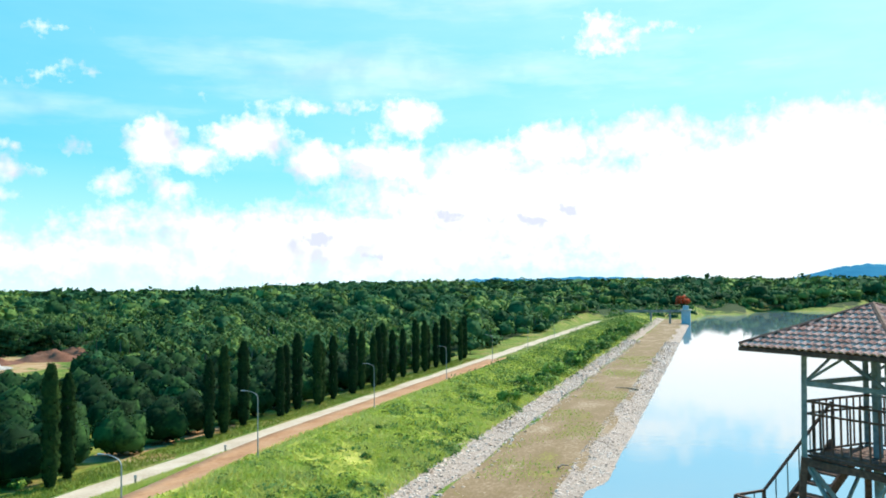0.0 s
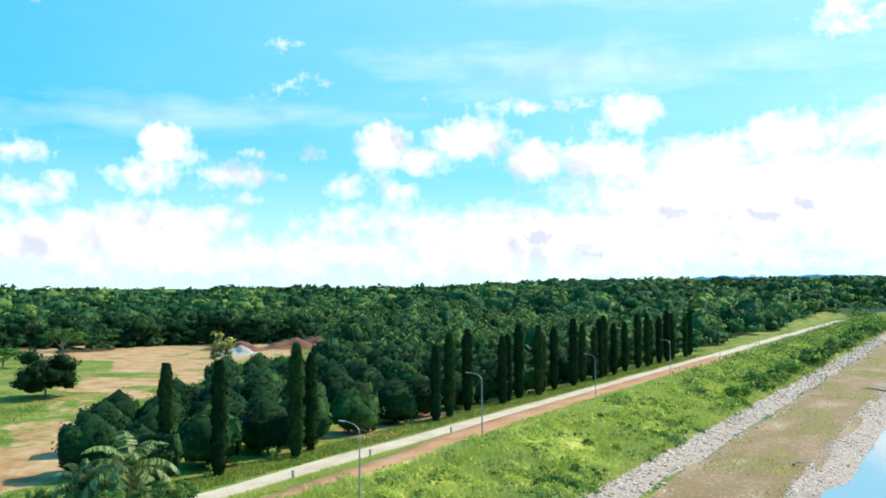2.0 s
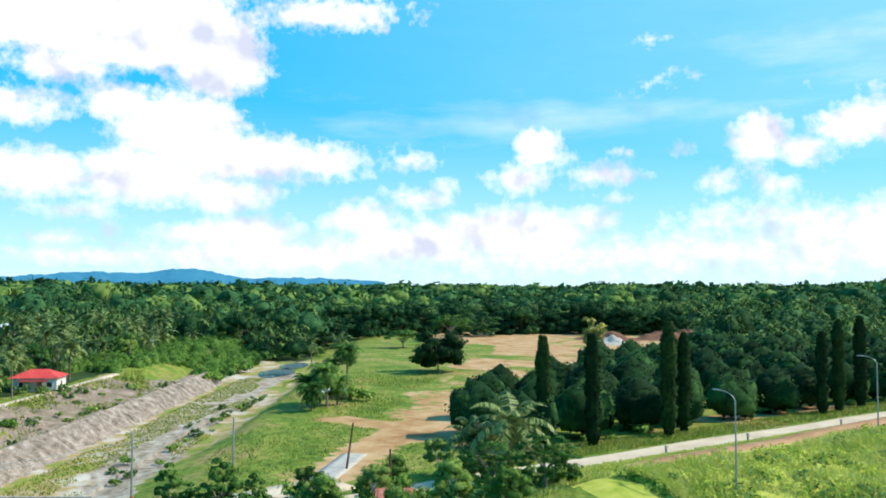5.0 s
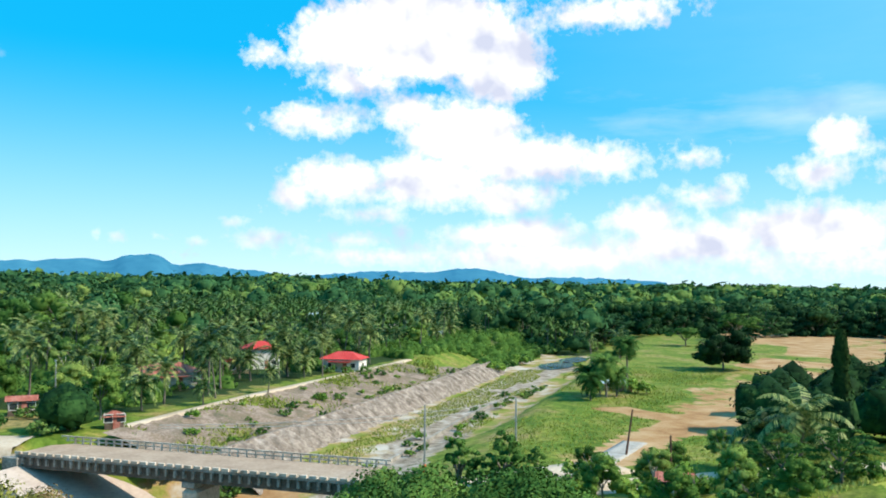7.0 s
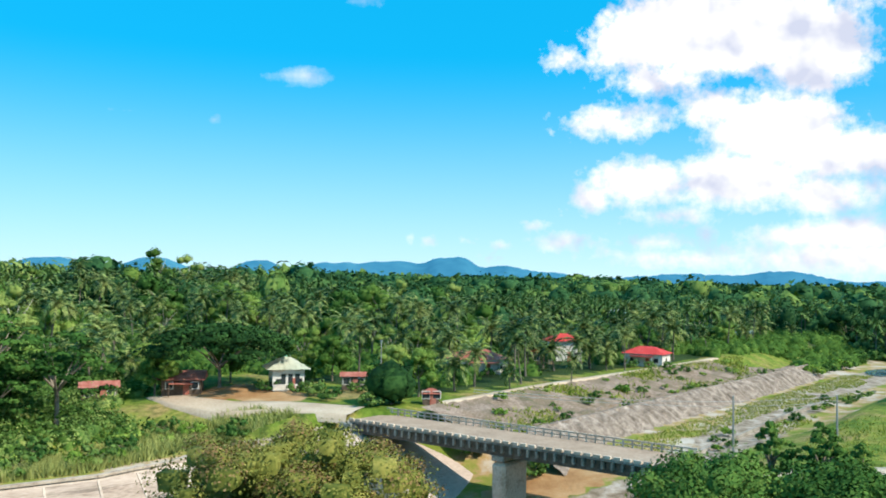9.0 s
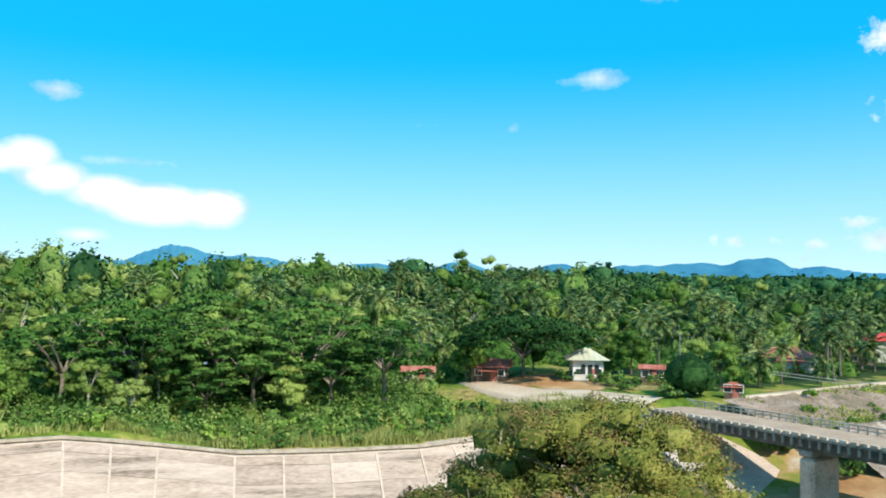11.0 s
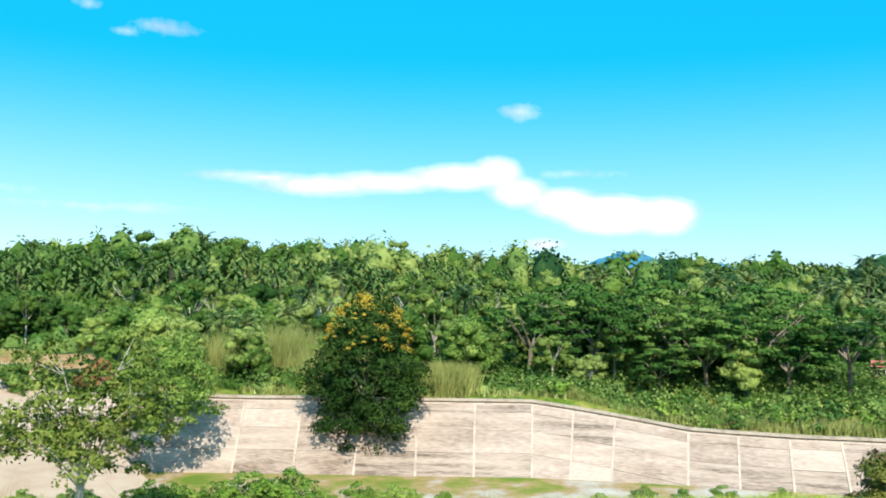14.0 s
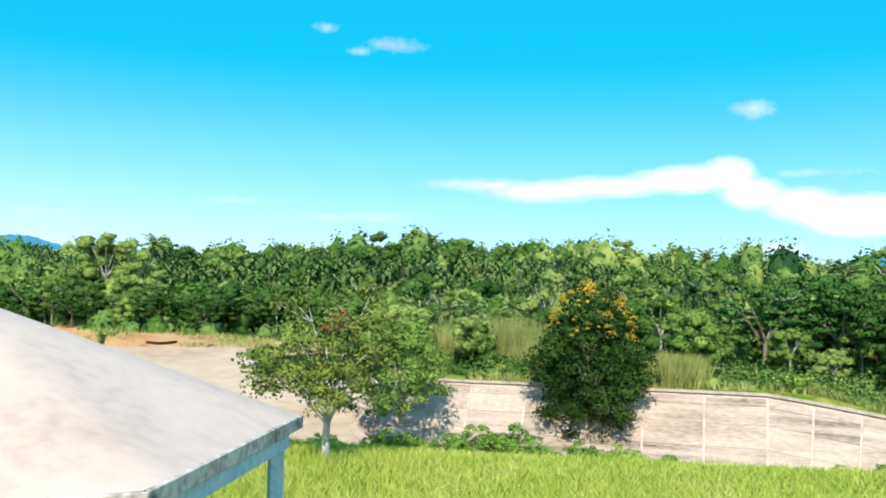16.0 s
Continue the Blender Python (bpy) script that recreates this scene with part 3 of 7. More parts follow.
def build_ground():
    xs = np.array(sorted(set(np.round(spread(-330, 40, 2.5, 4300), 2)) | set(float(v) for v in DAM_X)))
    ys = np.array(spread(-140, 330, 2.5, 4300))
    X, Y = np.meshgrid(xs, ys)
    x, y = X.ravel(), Y.ravel()
    i = np.arange(len(ys) * len(xs)).reshape(len(ys), len(xs))
    quads = np.stack([i[:-1, :-1], i[:-1, 1:], i[1:, 1:], i[1:, :-1]], -1).reshape(-1, 4)
    me = mesh_of("ground", np.stack([x, y, land(x, y)], -1), quads, GROUND)
    a, s = to_river(x, y)
    r = np.hypot(x, y)
    # wood: where that painted shade darkens the floor, fainter by the village
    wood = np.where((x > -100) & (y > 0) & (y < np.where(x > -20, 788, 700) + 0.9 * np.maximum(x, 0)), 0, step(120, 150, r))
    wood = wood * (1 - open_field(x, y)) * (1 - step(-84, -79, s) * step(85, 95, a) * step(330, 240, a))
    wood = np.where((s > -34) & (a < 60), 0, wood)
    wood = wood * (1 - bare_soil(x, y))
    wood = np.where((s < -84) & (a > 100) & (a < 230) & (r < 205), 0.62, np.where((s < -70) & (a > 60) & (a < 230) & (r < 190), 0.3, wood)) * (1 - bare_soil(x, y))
    bed = step(-2.0, -2.9, land(x, y)) * step(-130, -100, a) * step(330, 260, a)
    bed = bed * (1 - near_path(x, y, [from_river(58, -62), from_river(98, -54)], 6))
    stones = bed * near_path(x, y, [from_river(56, -60), from_river(82, -56), (-108, 24), (-138, 35), (-172, 53), (-206, 76), (-240, 100)], 8) * 0.72
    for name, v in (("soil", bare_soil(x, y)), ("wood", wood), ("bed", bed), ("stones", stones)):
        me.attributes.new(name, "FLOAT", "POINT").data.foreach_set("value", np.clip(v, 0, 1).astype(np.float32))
    for p in me.polygons:
        p.use_smooth = True
    tagged(new("ground", me), "grassy lowland with bare dirt and wooded hills", "ground", kind="structure")


build_ground()


def strip(name, lo, hi, mat, label, category, y0=30.0, y1=640.0, lift=0.06, rough=0.0):
    """A band along the dam from x = lo to hi, draped over the ground."""
    xs = np.array(sorted({lo, hi, *[v for v in DAM_X if lo < v < hi], *np.linspace(lo, hi, 6)}))
    ys = np.concatenate([np.arange(y0, 240, 2.5), np.arange(240, y1 + 1, 8.0)])
    X, Y = np.meshgrid(xs, ys)
    edge = np.where((X == lo) | (X == hi), 0.6, 0.15)
    X2 = X + edge * wave(Y, X * 0.2, 9.0, lo)
    Z = land(X, Y) + lift + rough * wave(X2, Y, 0.9, 1.0) * ((X > lo) & (X < hi))
    i = np.arange(X.size).reshape(X.shape)
    quads = np.stack([i[:-1, :-1], i[:-1, 1:], i[1:, 1:], i[1:, :-1]], -1).reshape(-1, 4)
    return tagged(new(name, mesh_of(name, np.stack([X2, Y, Z], -1).reshape(-1, 3), quads, mat)), label, category, kind="structure")


strip("road", -82.5, -76.3, ROAD, "pale gravel road along the foot of the dam", "road", 35, 640)
strip("dam_slope", -58.5, -37.8, LUSH, "yellow-green rank grass sward on the dam", "grass slope", 52, 640, 0.1, 0.25)
strip("berm", -32, -18, BERM, "brown silty berm with sparse grass", "berm", 60)
strip("riprap_upper", -38.5, -32.4, RIPRAP_BED, "bed of pale broken rock below the grass", "riprap", 55)
strip("riprap_lower", -19.5, -13.4, RIPRAP_BED, "bed of pale broken rock at the waterline", "riprap", 60)


def build_water():
    m = bpy.data.materials.new("lake_water")
    m.use_nodes = True
    n, link = m.node_tree.nodes, m.node_tree.links.new
    b = n["Principled BSDF"]
    b.inputs["Base Color"].default_value = (0.17, 0.27, 0.3, 1)
    b.inputs["Roughness"].default_value, b.inputs["IOR"].default_value = 0.03, 1.9
    b.inputs["Specular IOR Level"].default_value = 0.6
    ripple, bp = n.new("ShaderNodeTexNoise"), n.new("ShaderNodeBump")
    ripple.inputs["Scale"].default_value, ripple.inputs["Detail"].default_value = 0.35, 4
    link(n.new("ShaderNodeTexCoord").outputs["Object"], ripple.inputs[0])
    bp.inputs["Strength"].default_value, bp.inputs["Distance"].default_value = 0.06, 0.2
    link(ripple.outputs[0], bp.inputs["Height"]), link(bp.outputs[0], b.inputs["Normal"])
    xs, ys = np.linspace(-16, 900, 12), np.linspace(44, 1500, 12)
    X, Y = np.meshgrid(xs, ys)
    i = np.arange(X.size).reshape(X.shape)
    quads = np.stack([i[:-1, :-1], i[:-1, 1:], i[1:, 1:], i[1:, :-1]], -1).reshape(-1, 4)
    tagged(new("lake", mesh_of("lake", np.stack([X, Y, np.full(X.shape, 1.25)], -1).reshape(-1, 3), quads, m)),
           "still lake water reflecting the sky", "water", kind="structure")
    xs, ys = np.linspace(-9, 9, 8), np.linspace(-7, 7, 6)
    for at, w in (((258, -49.5), 1.5), ((280, -48.0), 1.3)):
        P = [(*from_river(at[0] + u * w, at[1] + 0.5 * v * w * (1 - (u / 10) ** 2))  , -3.12) for v in ys for u in xs]
        i = np.arange(48).reshape(6, 8)
        quads = np.stack([i[:-1, :-1], i[:-1, 1:], i[1:, 1:], i[1:, :-1]], -1).reshape(-1, 4)
        tagged(new("pool", mesh_of("pool", P, quads, m)), "shallow pool of blue water in the river bed", "water", kind="structure")


build_water()


def build_ridge(name, lo, hi, peaks, far, label, foot=-20.0):
    """A far range from lo to hi degrees left of +y; peaks: (degrees, degrees up, half-width)."""
    turns = np.linspace(lo, hi, 240)
    rise = np.zeros(240)
    for a, e, w in peaks:
        rise = rise + (e * np.exp(-((turns - a) / w) ** 2)) ** 4
    rise = rise ** 0.25
    rise = rise + (0.06 * wave(turns * 9, turns * 3, 4.0, far) + 0.04 * wave(turns * 31, turns * 7, 4.0, far)) * step(0, 0.4, rise)
    rows = []
    for k, back in ((0.0, 0), (0.35, 60), (0.7, 140), (1.0, 260)):
        d = far + back
        z = foot + k * (d * np.tan(np.radians(rise)) + 24 - foot) + 6 * k * (1 - k) * wave(turns * 14, turns, 3.0, k)
        rows.append(np.stack([-np.sin(np.radians(turns)) * d, np.cos(np.radians(turns)) * d, z], -1))
    i = np.arange(960).reshape(4, 240)
    quads = np.stack([i[:-1, :-1], i[:-1, 1:], i[1:, 1:], i[1:, :-1]], -1).reshape(-1, 4)
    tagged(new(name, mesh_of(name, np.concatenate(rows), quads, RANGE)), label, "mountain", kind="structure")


# far ranges: haze painted as blue base colour plus a faint blue glow
RANGE = material("forest_painted_haze_blue", ((0.025, 0.11, 0.165), (0.04, 0.15, 0.215), (0.06, 0.19, 0.245)), 0.004, 1.0, 0.0, 6, specular=0.0)
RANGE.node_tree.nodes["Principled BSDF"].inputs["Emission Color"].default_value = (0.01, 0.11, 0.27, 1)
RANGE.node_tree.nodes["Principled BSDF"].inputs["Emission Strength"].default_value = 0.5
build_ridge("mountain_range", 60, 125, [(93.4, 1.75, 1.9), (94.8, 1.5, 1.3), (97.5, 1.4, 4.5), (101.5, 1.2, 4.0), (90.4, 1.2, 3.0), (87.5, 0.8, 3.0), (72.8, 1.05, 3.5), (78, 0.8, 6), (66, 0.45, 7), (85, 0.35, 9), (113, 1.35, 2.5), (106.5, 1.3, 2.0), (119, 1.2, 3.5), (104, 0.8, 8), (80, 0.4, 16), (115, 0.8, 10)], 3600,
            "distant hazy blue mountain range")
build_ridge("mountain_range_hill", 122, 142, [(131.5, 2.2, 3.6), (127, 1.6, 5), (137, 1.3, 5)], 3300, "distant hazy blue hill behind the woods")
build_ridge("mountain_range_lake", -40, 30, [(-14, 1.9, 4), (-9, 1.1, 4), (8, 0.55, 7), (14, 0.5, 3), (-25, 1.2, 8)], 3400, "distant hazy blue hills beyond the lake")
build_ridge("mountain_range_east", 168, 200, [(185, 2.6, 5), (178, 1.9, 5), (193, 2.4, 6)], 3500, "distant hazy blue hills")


# ---- spillway, river walls and bridge ----
def ribbon(name, points, width, mat, label, category, lift=0.1, z=None):
    """A strip of that width through plan points, draped over the ground or held at height z."""
    P = []
    for (ax, ay), (bx, by) in zip(points[:-1], points[1:]):
        n = max(1, int(math.hypot(bx - ax, by - ay) / 1.5))
        P += [(ax + (bx - ax) * i / n, ay + (by - ay) * i / n) for i in range(n)]
    P = np.array(P + [points[-1]])
    t = np.gradient(P, axis=0)
    t /= np.linalg.norm(t, axis=1, keepdims=True)
    side = np.stack([-t[:, 1], t[:, 0]], -1)
    rows = [P + side * width * k for k in (-0.5, -0.25, 0, 0.25, 0.5)]
    V = np.stack(rows, 1)
    Z = land(V[:, :, 0], V[:, :, 1]) + lift if z is None else np.full(V.shape[:2], z)
    if z is None:
        Z = np.maximum(Z, Z[:, 2:3] - 0.25)
    # shoulders that run down into the ground
    V = np.concatenate([V[:, :1] + (V[:, :1] - V[:, 2:3]) * 0.12, V, V[:, -1:] + (V[:, -1:] - V[:, 2:3]) * 0.12], 1)
    Z = np.concatenate([Z[:, :1] - 1.2, Z, Z[:, -1:] - 1.2], 1)
    i = np.arange(V.shape[0] * 7).reshape(-1, 7)
    quads = np.stack([i[:-1, :-1], i[:-1, 1:], i[1:, 1:], i[1:, :-1]], -1).reshape(-1, 4)
    return tagged(new(name, mesh_of(name, np.concatenate([V, Z[:, :, None]], -1).reshape(-1, 3), quads, mat)), label, category, kind="structure")


WALL_TOP = [(-14, -117, 0.2), (-25, -109, 0.0), (-33.8, -102.5, 0.0), (-51, -89.3, 0.0), (-62.5, -80.7, 0.0), (-69, -72.8, -1.2), (-74, -65.8, -2.4), (-81, -57, -2.6),
            (-88, -48.5, -2.5), (-96, -43.3, -2.4), (-104, -40.6, -2.2), (-109, -34, -1.6), (-112, -28.5, -0.6)]


def spillway_wall():
    """Sloping concrete slabs between upright ribs, under a weathered coping."""
    wall = tagged(new("spillway_wall"), "pale stained concrete spillway wall of ribbed slabs", "wall", kind="structure")
    pts = [Vector(p) for p in WALL_TOP]
    line = []
    for a, b in zip(pts[:-1], pts[1:]):
        n = max(1, round((b - a).length / 6.2))
        line += [a.lerp(b, i / n) for i in range(n)]
    line.append(pts[-1])
    fall = []
    for i in range(len(line)):
        t = line[min(i + 2, len(line) - 1)] - line[max(i - 2, 0)]
        n = Vector((t.y, -t.x, 0)).normalized()
        n = n if n.x * ACROSS[0] + n.y * ACROSS[1] > 0 else -n
        fall.append(n * 6.6 + Vector((0, 0, -8.2)))
    for i, (a, b) in enumerate(zip(line[:-1], line[1:])):
        da, db = fall[i], fall[i + 1]
        t = (b - a).normalized()
        out = t.cross(da + db).normalized()
        out = out if out.z > 0 else -out
        low = (0.005, 0.012, 0.0, 0.009)[i % 4]
        for k, (u0, u1) in enumerate(((0.05, 0.15 + low), (0.153 + low, 0.4 - low), (0.403 - low, 0.68 + low), (0.683 + low, 1.0))):
            lift = 0.012 * ((i * 7 + k * 5) % 4)
            bm = bmesh.new()
            c = [a + t * 0.14 + da * u0, b - t * 0.14 + db * u0, b - t * 0.14 + db * u1, a + t * 0.14 + da * u1]
            v = [bm.verts.new(p + out * (0.12 + lift)) for p in c] + [bm.verts.new(p - out * 0.25) for p in c]
            for f in ((0, 1, 2, 3), (0, 4, 5, 1), (1, 5, 6, 2), (2, 6, 7, 3), (3, 7, 4, 0)):
                bm.faces.new([v[j] for j in f])
            bmesh.ops.recalc_face_normals(bm, faces=bm.faces)
            part("panel", bm, SLABS[(i * 3 + k * 2 + i // 3) % 3], wall)
        part("rib", bar(bmesh.new(), a + da * 0.05 + out * 0.04, a + da + out * 0.04, 0.26, 0.34), RIB, wall)
        rise = 0.04 * math.sin(i * 2.7)
        part("coping", bar(bmesh.new(), a + out * 0.05 + Vector((0, 0, 0.12 + rise)), b + t * 0.02 + out * 0.05 + Vector((0, 0, 0.12 - rise)), 0.6, 0.3), COPING, wall, "grey weathered concrete coping")
        bm = bmesh.new()
        v = [bm.verts.new(p - out * 0.02) for p in (a, b, b + db, a + da)]
        bm.faces.new(v)
        part("backing", bm, RIB, wall)


COPING = material("coping_concrete", ((0.21, 0.17, 0.135), (0.42, 0.355, 0.295), (0.54, 0.47, 0.405)), 0.8, 0.92, 0.3, 7)
RIB = material("rib_concrete", ((0.3, 0.24, 0.2), (0.46, 0.39, 0.335), (0.56, 0.49, 0.43)), 0.6, 0.9, 0.2, 6)
SLABS = (PALE_CONCRETE, material("stained_concrete", ((0.16, 0.115, 0.09), (0.35, 0.28, 0.235), (0.48, 0.4, 0.345)), 0.3, 0.9, 0.3, 8, thing=0.14, stretch=(0.5, 0.5, 3.2)),
         material("dirty_concrete", ((0.09, 0.07, 0.055), (0.37, 0.3, 0.255), (0.5, 0.42, 0.365)), 0.3, 0.9, 0.3, 9, thing=0.14, stretch=(0.4, 0.4, 6.0)))
spillway_wall()


def apron():
    """The wide concrete slope that leads from the lake into the spillway."""
    n, m = 26, 30
    X, V = np.meshgrid(np.linspace(-16, 70, n), np.linspace(0, 1, m))
    Y = -66 - 84 * V - 0.25 * (X + 16)
    Z = -7.4 + 8.7 * V ** 0.8 + 0.05 * wave(X, Y, 5)
    i = np.arange(n * m).reshape(m, n)
    quads = np.stack([i[:-1, :-1], i[:-1, 1:], i[1:, 1:], i[1:, :-1]], -1).reshape(-1, 4)
    mat = material("silty_concrete", ((0.36, 0.24, 0.165), (0.46, 0.34, 0.25), (0.53, 0.42, 0.32)), 0.05, 0.95, 0.15, 9, specular=0.05)
    tagged(new("spillway_apron", mesh_of("spillway_apron", np.stack([X, Y, Z], -1).reshape(-1, 3), quads, mat)), "wide brown silty apron of the spillway", "apron", kind="structure")


apron()


def river_slope(name, label, a0, a1, s0, z0, s1, z1, mat, ridged):
    """A stone-pitched bank along the river, from its toe (s0, z0) to its crest (s1, z1)."""
    A, U = np.meshgrid(np.arange(a0, a1 + 0.1, 0.45), np.linspace(-0.8 if ridged else 0, 1, 15 if ridged else 11))
    end = step(a1, a1 - 18, A) * 0.8 + 0.2
    S = s0 + (s1 - s0) * U
    rough = 0.2 * wave(A, U * 6, 0.8, s0) + (0.6 - 1.75 * (1 - np.abs(np.sin(A * 0.8 + 0.9 * U + 0.6 * wave(A, U, 7, 3)))) ** 3 + 0.2 * wave(A, U, 5, 1) if ridged else 0.5 * wave(A, U * 9, 4, 2) + 0.22 * wave(A, U * 12, 1.3, 5)) * np.sin(math.pi * np.clip(U, 0.15, 1) * 0.9)
    Z = z0 + (z1 - z0) * U * end + rough
    x, y = from_river(A, S)
    i = np.arange(A.size).reshape(A.shape)
    quads = np.stack([i[:-1, :-1], i[:-1, 1:], i[1:, 1:], i[1:, :-1]], -1).reshape(-1, 4)
    me = mesh_of(name, np.stack([x, y, Z], -1).reshape(-1, 3), quads, mat)
    return tagged(new(name, me), label, "riprap", kind="structure")


PITCHED = material("stone_pitching", ((0.04, 0.032, 0.025), (0.22, 0.18, 0.15), (0.48, 0.42, 0.37)), 0.8, 0.95, 0.8, 7)
SHALE = material("grey_shale_bank", ((0.06, 0.08, 0.03), (0.21, 0.155, 0.115), (0.4, 0.32, 0.27)), 0.3, 0.95, 0.6, 9)
river_slope("river_wall", "stone-pitched river wall with ridged grey face", 92, 234, -58.6, -3.5, -63.0, -0.4, PITCHED, True)
river_slope("bench", "narrow grassy bench between the river walls", 92, 226, -63.0, -0.45, -66.3, -0.35, SHALE, False)
river_slope("upper_bank", "grey shale bank with scattered scrub", 88, 212, -66.2, -0.4, -76.8, 2.1, SHALE, False)
ribbon("bank_path", [from_river(a, -78.2) for a in (94, 110, 130, 160, 205)], 1.6, ROAD, "pale footpath along the river bank", "path", 0.15)
ribbon("bank_coping", [from_river(a, -63.3) for a in (94, 130, 180, 230)], 0.6, PITCHED, "weathered stone coping on the river wall", "coping", z=-0.12)
ribbon("dirt_track", [(-57.2, 62), (-58, 70), (-61, 84), (-66, 100), (-70, 118), (-72.4, 140), (-73, 200), (-73.2, 300)], 8.0, DIRT, "reddish dirt track beside the dam road", "track", 0.12)
ribbon("village_road", [from_river(81.5, -83), from_river(78, -95), from_river(74, -102), (-122, -52), (-127, -57)], 5.6, ROAD, "pale gravel village road beyond the bridge", "road", 0.12)
ribbon("bridge_road", [from_river(81.5, -37), from_river(82, -28), (-86, 33), (-88, 43)], 6.5, ROAD, "pale road leading off the bridge", "road", 0.3)
ribbon("field_road", [(-88, 40), (-95, 46), (-104, 54)], 3.4, GRAVEL, "grey gravel track into the field", "road", 0.05)


def kerb():
    bm = bmesh.new()
    pts = [from_river(a, -45.6 + 0.6 * math.sin(a * 0.07)) for a in range(100, 182, 5)]
    for p, q in zip(pts[:-1], pts[1:]):
        bar(bm, (*p, -3.15), (*q, -3.15), 0.4, 0.8)
    tagged(new("flood_kerb", bm_mesh("flood_kerb", bm, WEATHERED)), "low weathered concrete kerb along the river", "kerb", kind="structure")


kerb()


# girders: a darker concrete colour than the rest of the bridge
DARK_CONCRETE = material("dark_concrete", ((0.045, 0.04, 0.035), (0.1, 0.085, 0.07), (0.18, 0.155, 0.13)), 0.6, 0.92, 0.3, 7)
DECK = material("dusty_deck", ((0.26, 0.185, 0.135), (0.37, 0.275, 0.205), (0.45, 0.35, 0.27)), 0.3, 0.95, 0.2, 8)
BRIDGE = material("bridge_concrete", ((0.26, 0.2, 0.15), (0.52, 0.43, 0.35), (0.68, 0.59, 0.5)), 0.5, 0.92, 0.3, 7)


def bridge():
    """A concrete road bridge; its own axes: x along the deck (across the river), y along the river."""
    b = tagged(empty("road_bridge", (*from_river(78.2, -36), 0), math.degrees(math.atan2(-ACROSS[1], -ACROSS[0]))), "concrete girder road bridge with post railings", "bridge")
    n = 45.0
    part("deck", boxed((n, 7.6, 0.28), (n / 2, -3.8, 0.86), bevel=0.03), DECK, b, "pale dusty concrete deck")
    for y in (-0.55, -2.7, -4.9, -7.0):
        part("girder", boxed((n, 0.45, 1.35), (n / 2, y, 0.03)), DARK_CONCRETE, b, "dark concrete girder")
    for i in range(38):
        x = 0.6 + i * 1.175
        part("bracket", boxed((0.3, 0.42, 0.8), (x, -0.16, 0.2), bevel=0.02), WEATHERED, b)
        part("kerb_block", boxed((0.86, 0.3, 0.34), (x + 0.58, -0.02, 1.12), bevel=0.02), BRIDGE, b, "pale concrete kerb block")
        part("post", boxed((0.2, 0.2, 0.95), (x, -7.45, 1.4), bevel=0.02), BRIDGE, b)
    part("railing", boxed((n, 0.16, 0.18), (n / 2, -7.45, 1.86)), BRIDGE, b)
    part("railing", boxed((n, 0.12, 0.14), (n / 2, -7.45, 1.4)), BRIDGE, b)
    part("edge_beam", boxed((n, 0.22, 0.2), (n / 2, -0.02, 0.8)), WEATHERED, b)
    part("pier", boxed((1.9, 5.2, 8.4), (21.4, -3.0, -5.7), bevel=0.35), BRIDGE, b)
    part("pier_cap", boxed((1.7, 7.0, 0.7), (21.4, -3.8, -1.0), bevel=0.1), WEATHERED, b)
    part("abutment", boxed((2.4, 8.4, 6.0), (45.6, -3.8, -2.4), bevel=0.1), WEATHERED, b)
    part("abutment", boxed((2.4, 8.4, 6.0), (-0.6, -3.8, -2.4), bevel=0.1), WEATHERED, b)
    bm = bmesh.new()
    v = [bm.verts.new(p) for p in ((44.5, 5, -0.4), (44.5, -10, -0.4), (27, -10, -7.3), (27, 5, -7.3), (44.5, 5, -9), (44.5, -10, -9), (27, -10, -9), (27, 5, -9))]
    for f in ((0, 1, 2, 3), (0, 3, 7, 4), (1, 5, 6, 2), (3, 2, 6, 7), (4, 5, 1, 0)):
        bm.faces.new([v[k] for k in f])
    part("slope_paving", bm, PALE_CONCRETE, b, "pale concrete slope paving")


bridge()


# ---- lamps and poles ----
def street_lamp(height=9.2, reach=1.9):
    t = tagged(new("street_lamp"), "grey steel street lamp with a curved arm", "street lamp", "street lamps on the dam")
    part("pole", barred((0, 0, -0.3), (0, 0, height - 0.9), 0.2, 0.13, 8), GALVANISED, t)
    pts = [(-reach * (1 - math.cos(u)), 0, height - 0.9 + 0.9 * math.sin(u)) for u in np.linspace(0, math.pi / 2, 7)]
    part("arm", mesh_of("arm", *stem(pts, [0.05] * 7, 6), GALVANISED), GALVANISED, t)
    part("lamp_head", boxed((0.7, 0.24, 0.12), (-reach - 0.25, 0, height - 0.02), bevel=0.03), GALVANISED, t)
    part("base", boxed((0.5, 0.5, 0.4), (0, 0, 0.05), bevel=0.03), CONCRETE, t)
    return t


def place(ob, x, y, turn_deg=0.0, z=None, copy=False):
    m = pose(x, y, float(land(x, y)) if z is None else z, 0, 0, turn_deg)
    if copy:
        return copy_thing(ob, m)
    ob.matrix_basis = m
    return ob


lamp = place(street_lamp(), -57.0, 101.0)
for x, y in ((-49.1, 63.5), (-67.8, 168.6), (-69.8, 226.6), (-72.4, 289), (-73, 352), (-73, 415)):
    place(lamp, x, y, 0, copy=True)
place(street_lamp(8.6, 1.6), -125, -22.5, 10)["label"] = "grey steel street lamp beside the village road"


def marker(x, y):
    t = tagged(new("road_marker"), "small dark concrete marker post beside the road", "marker", "road markers")
    part("post", boxed((0.22, 0.22, 1.3), (0, 0, 0.5), bevel=0.03), WEATHERED, t)
    part("cap", boxed((0.36, 0.3, 0.42), (0, 0, 1.2), bevel=0.03), CONCRETE, t)
    return place(t, x, y)


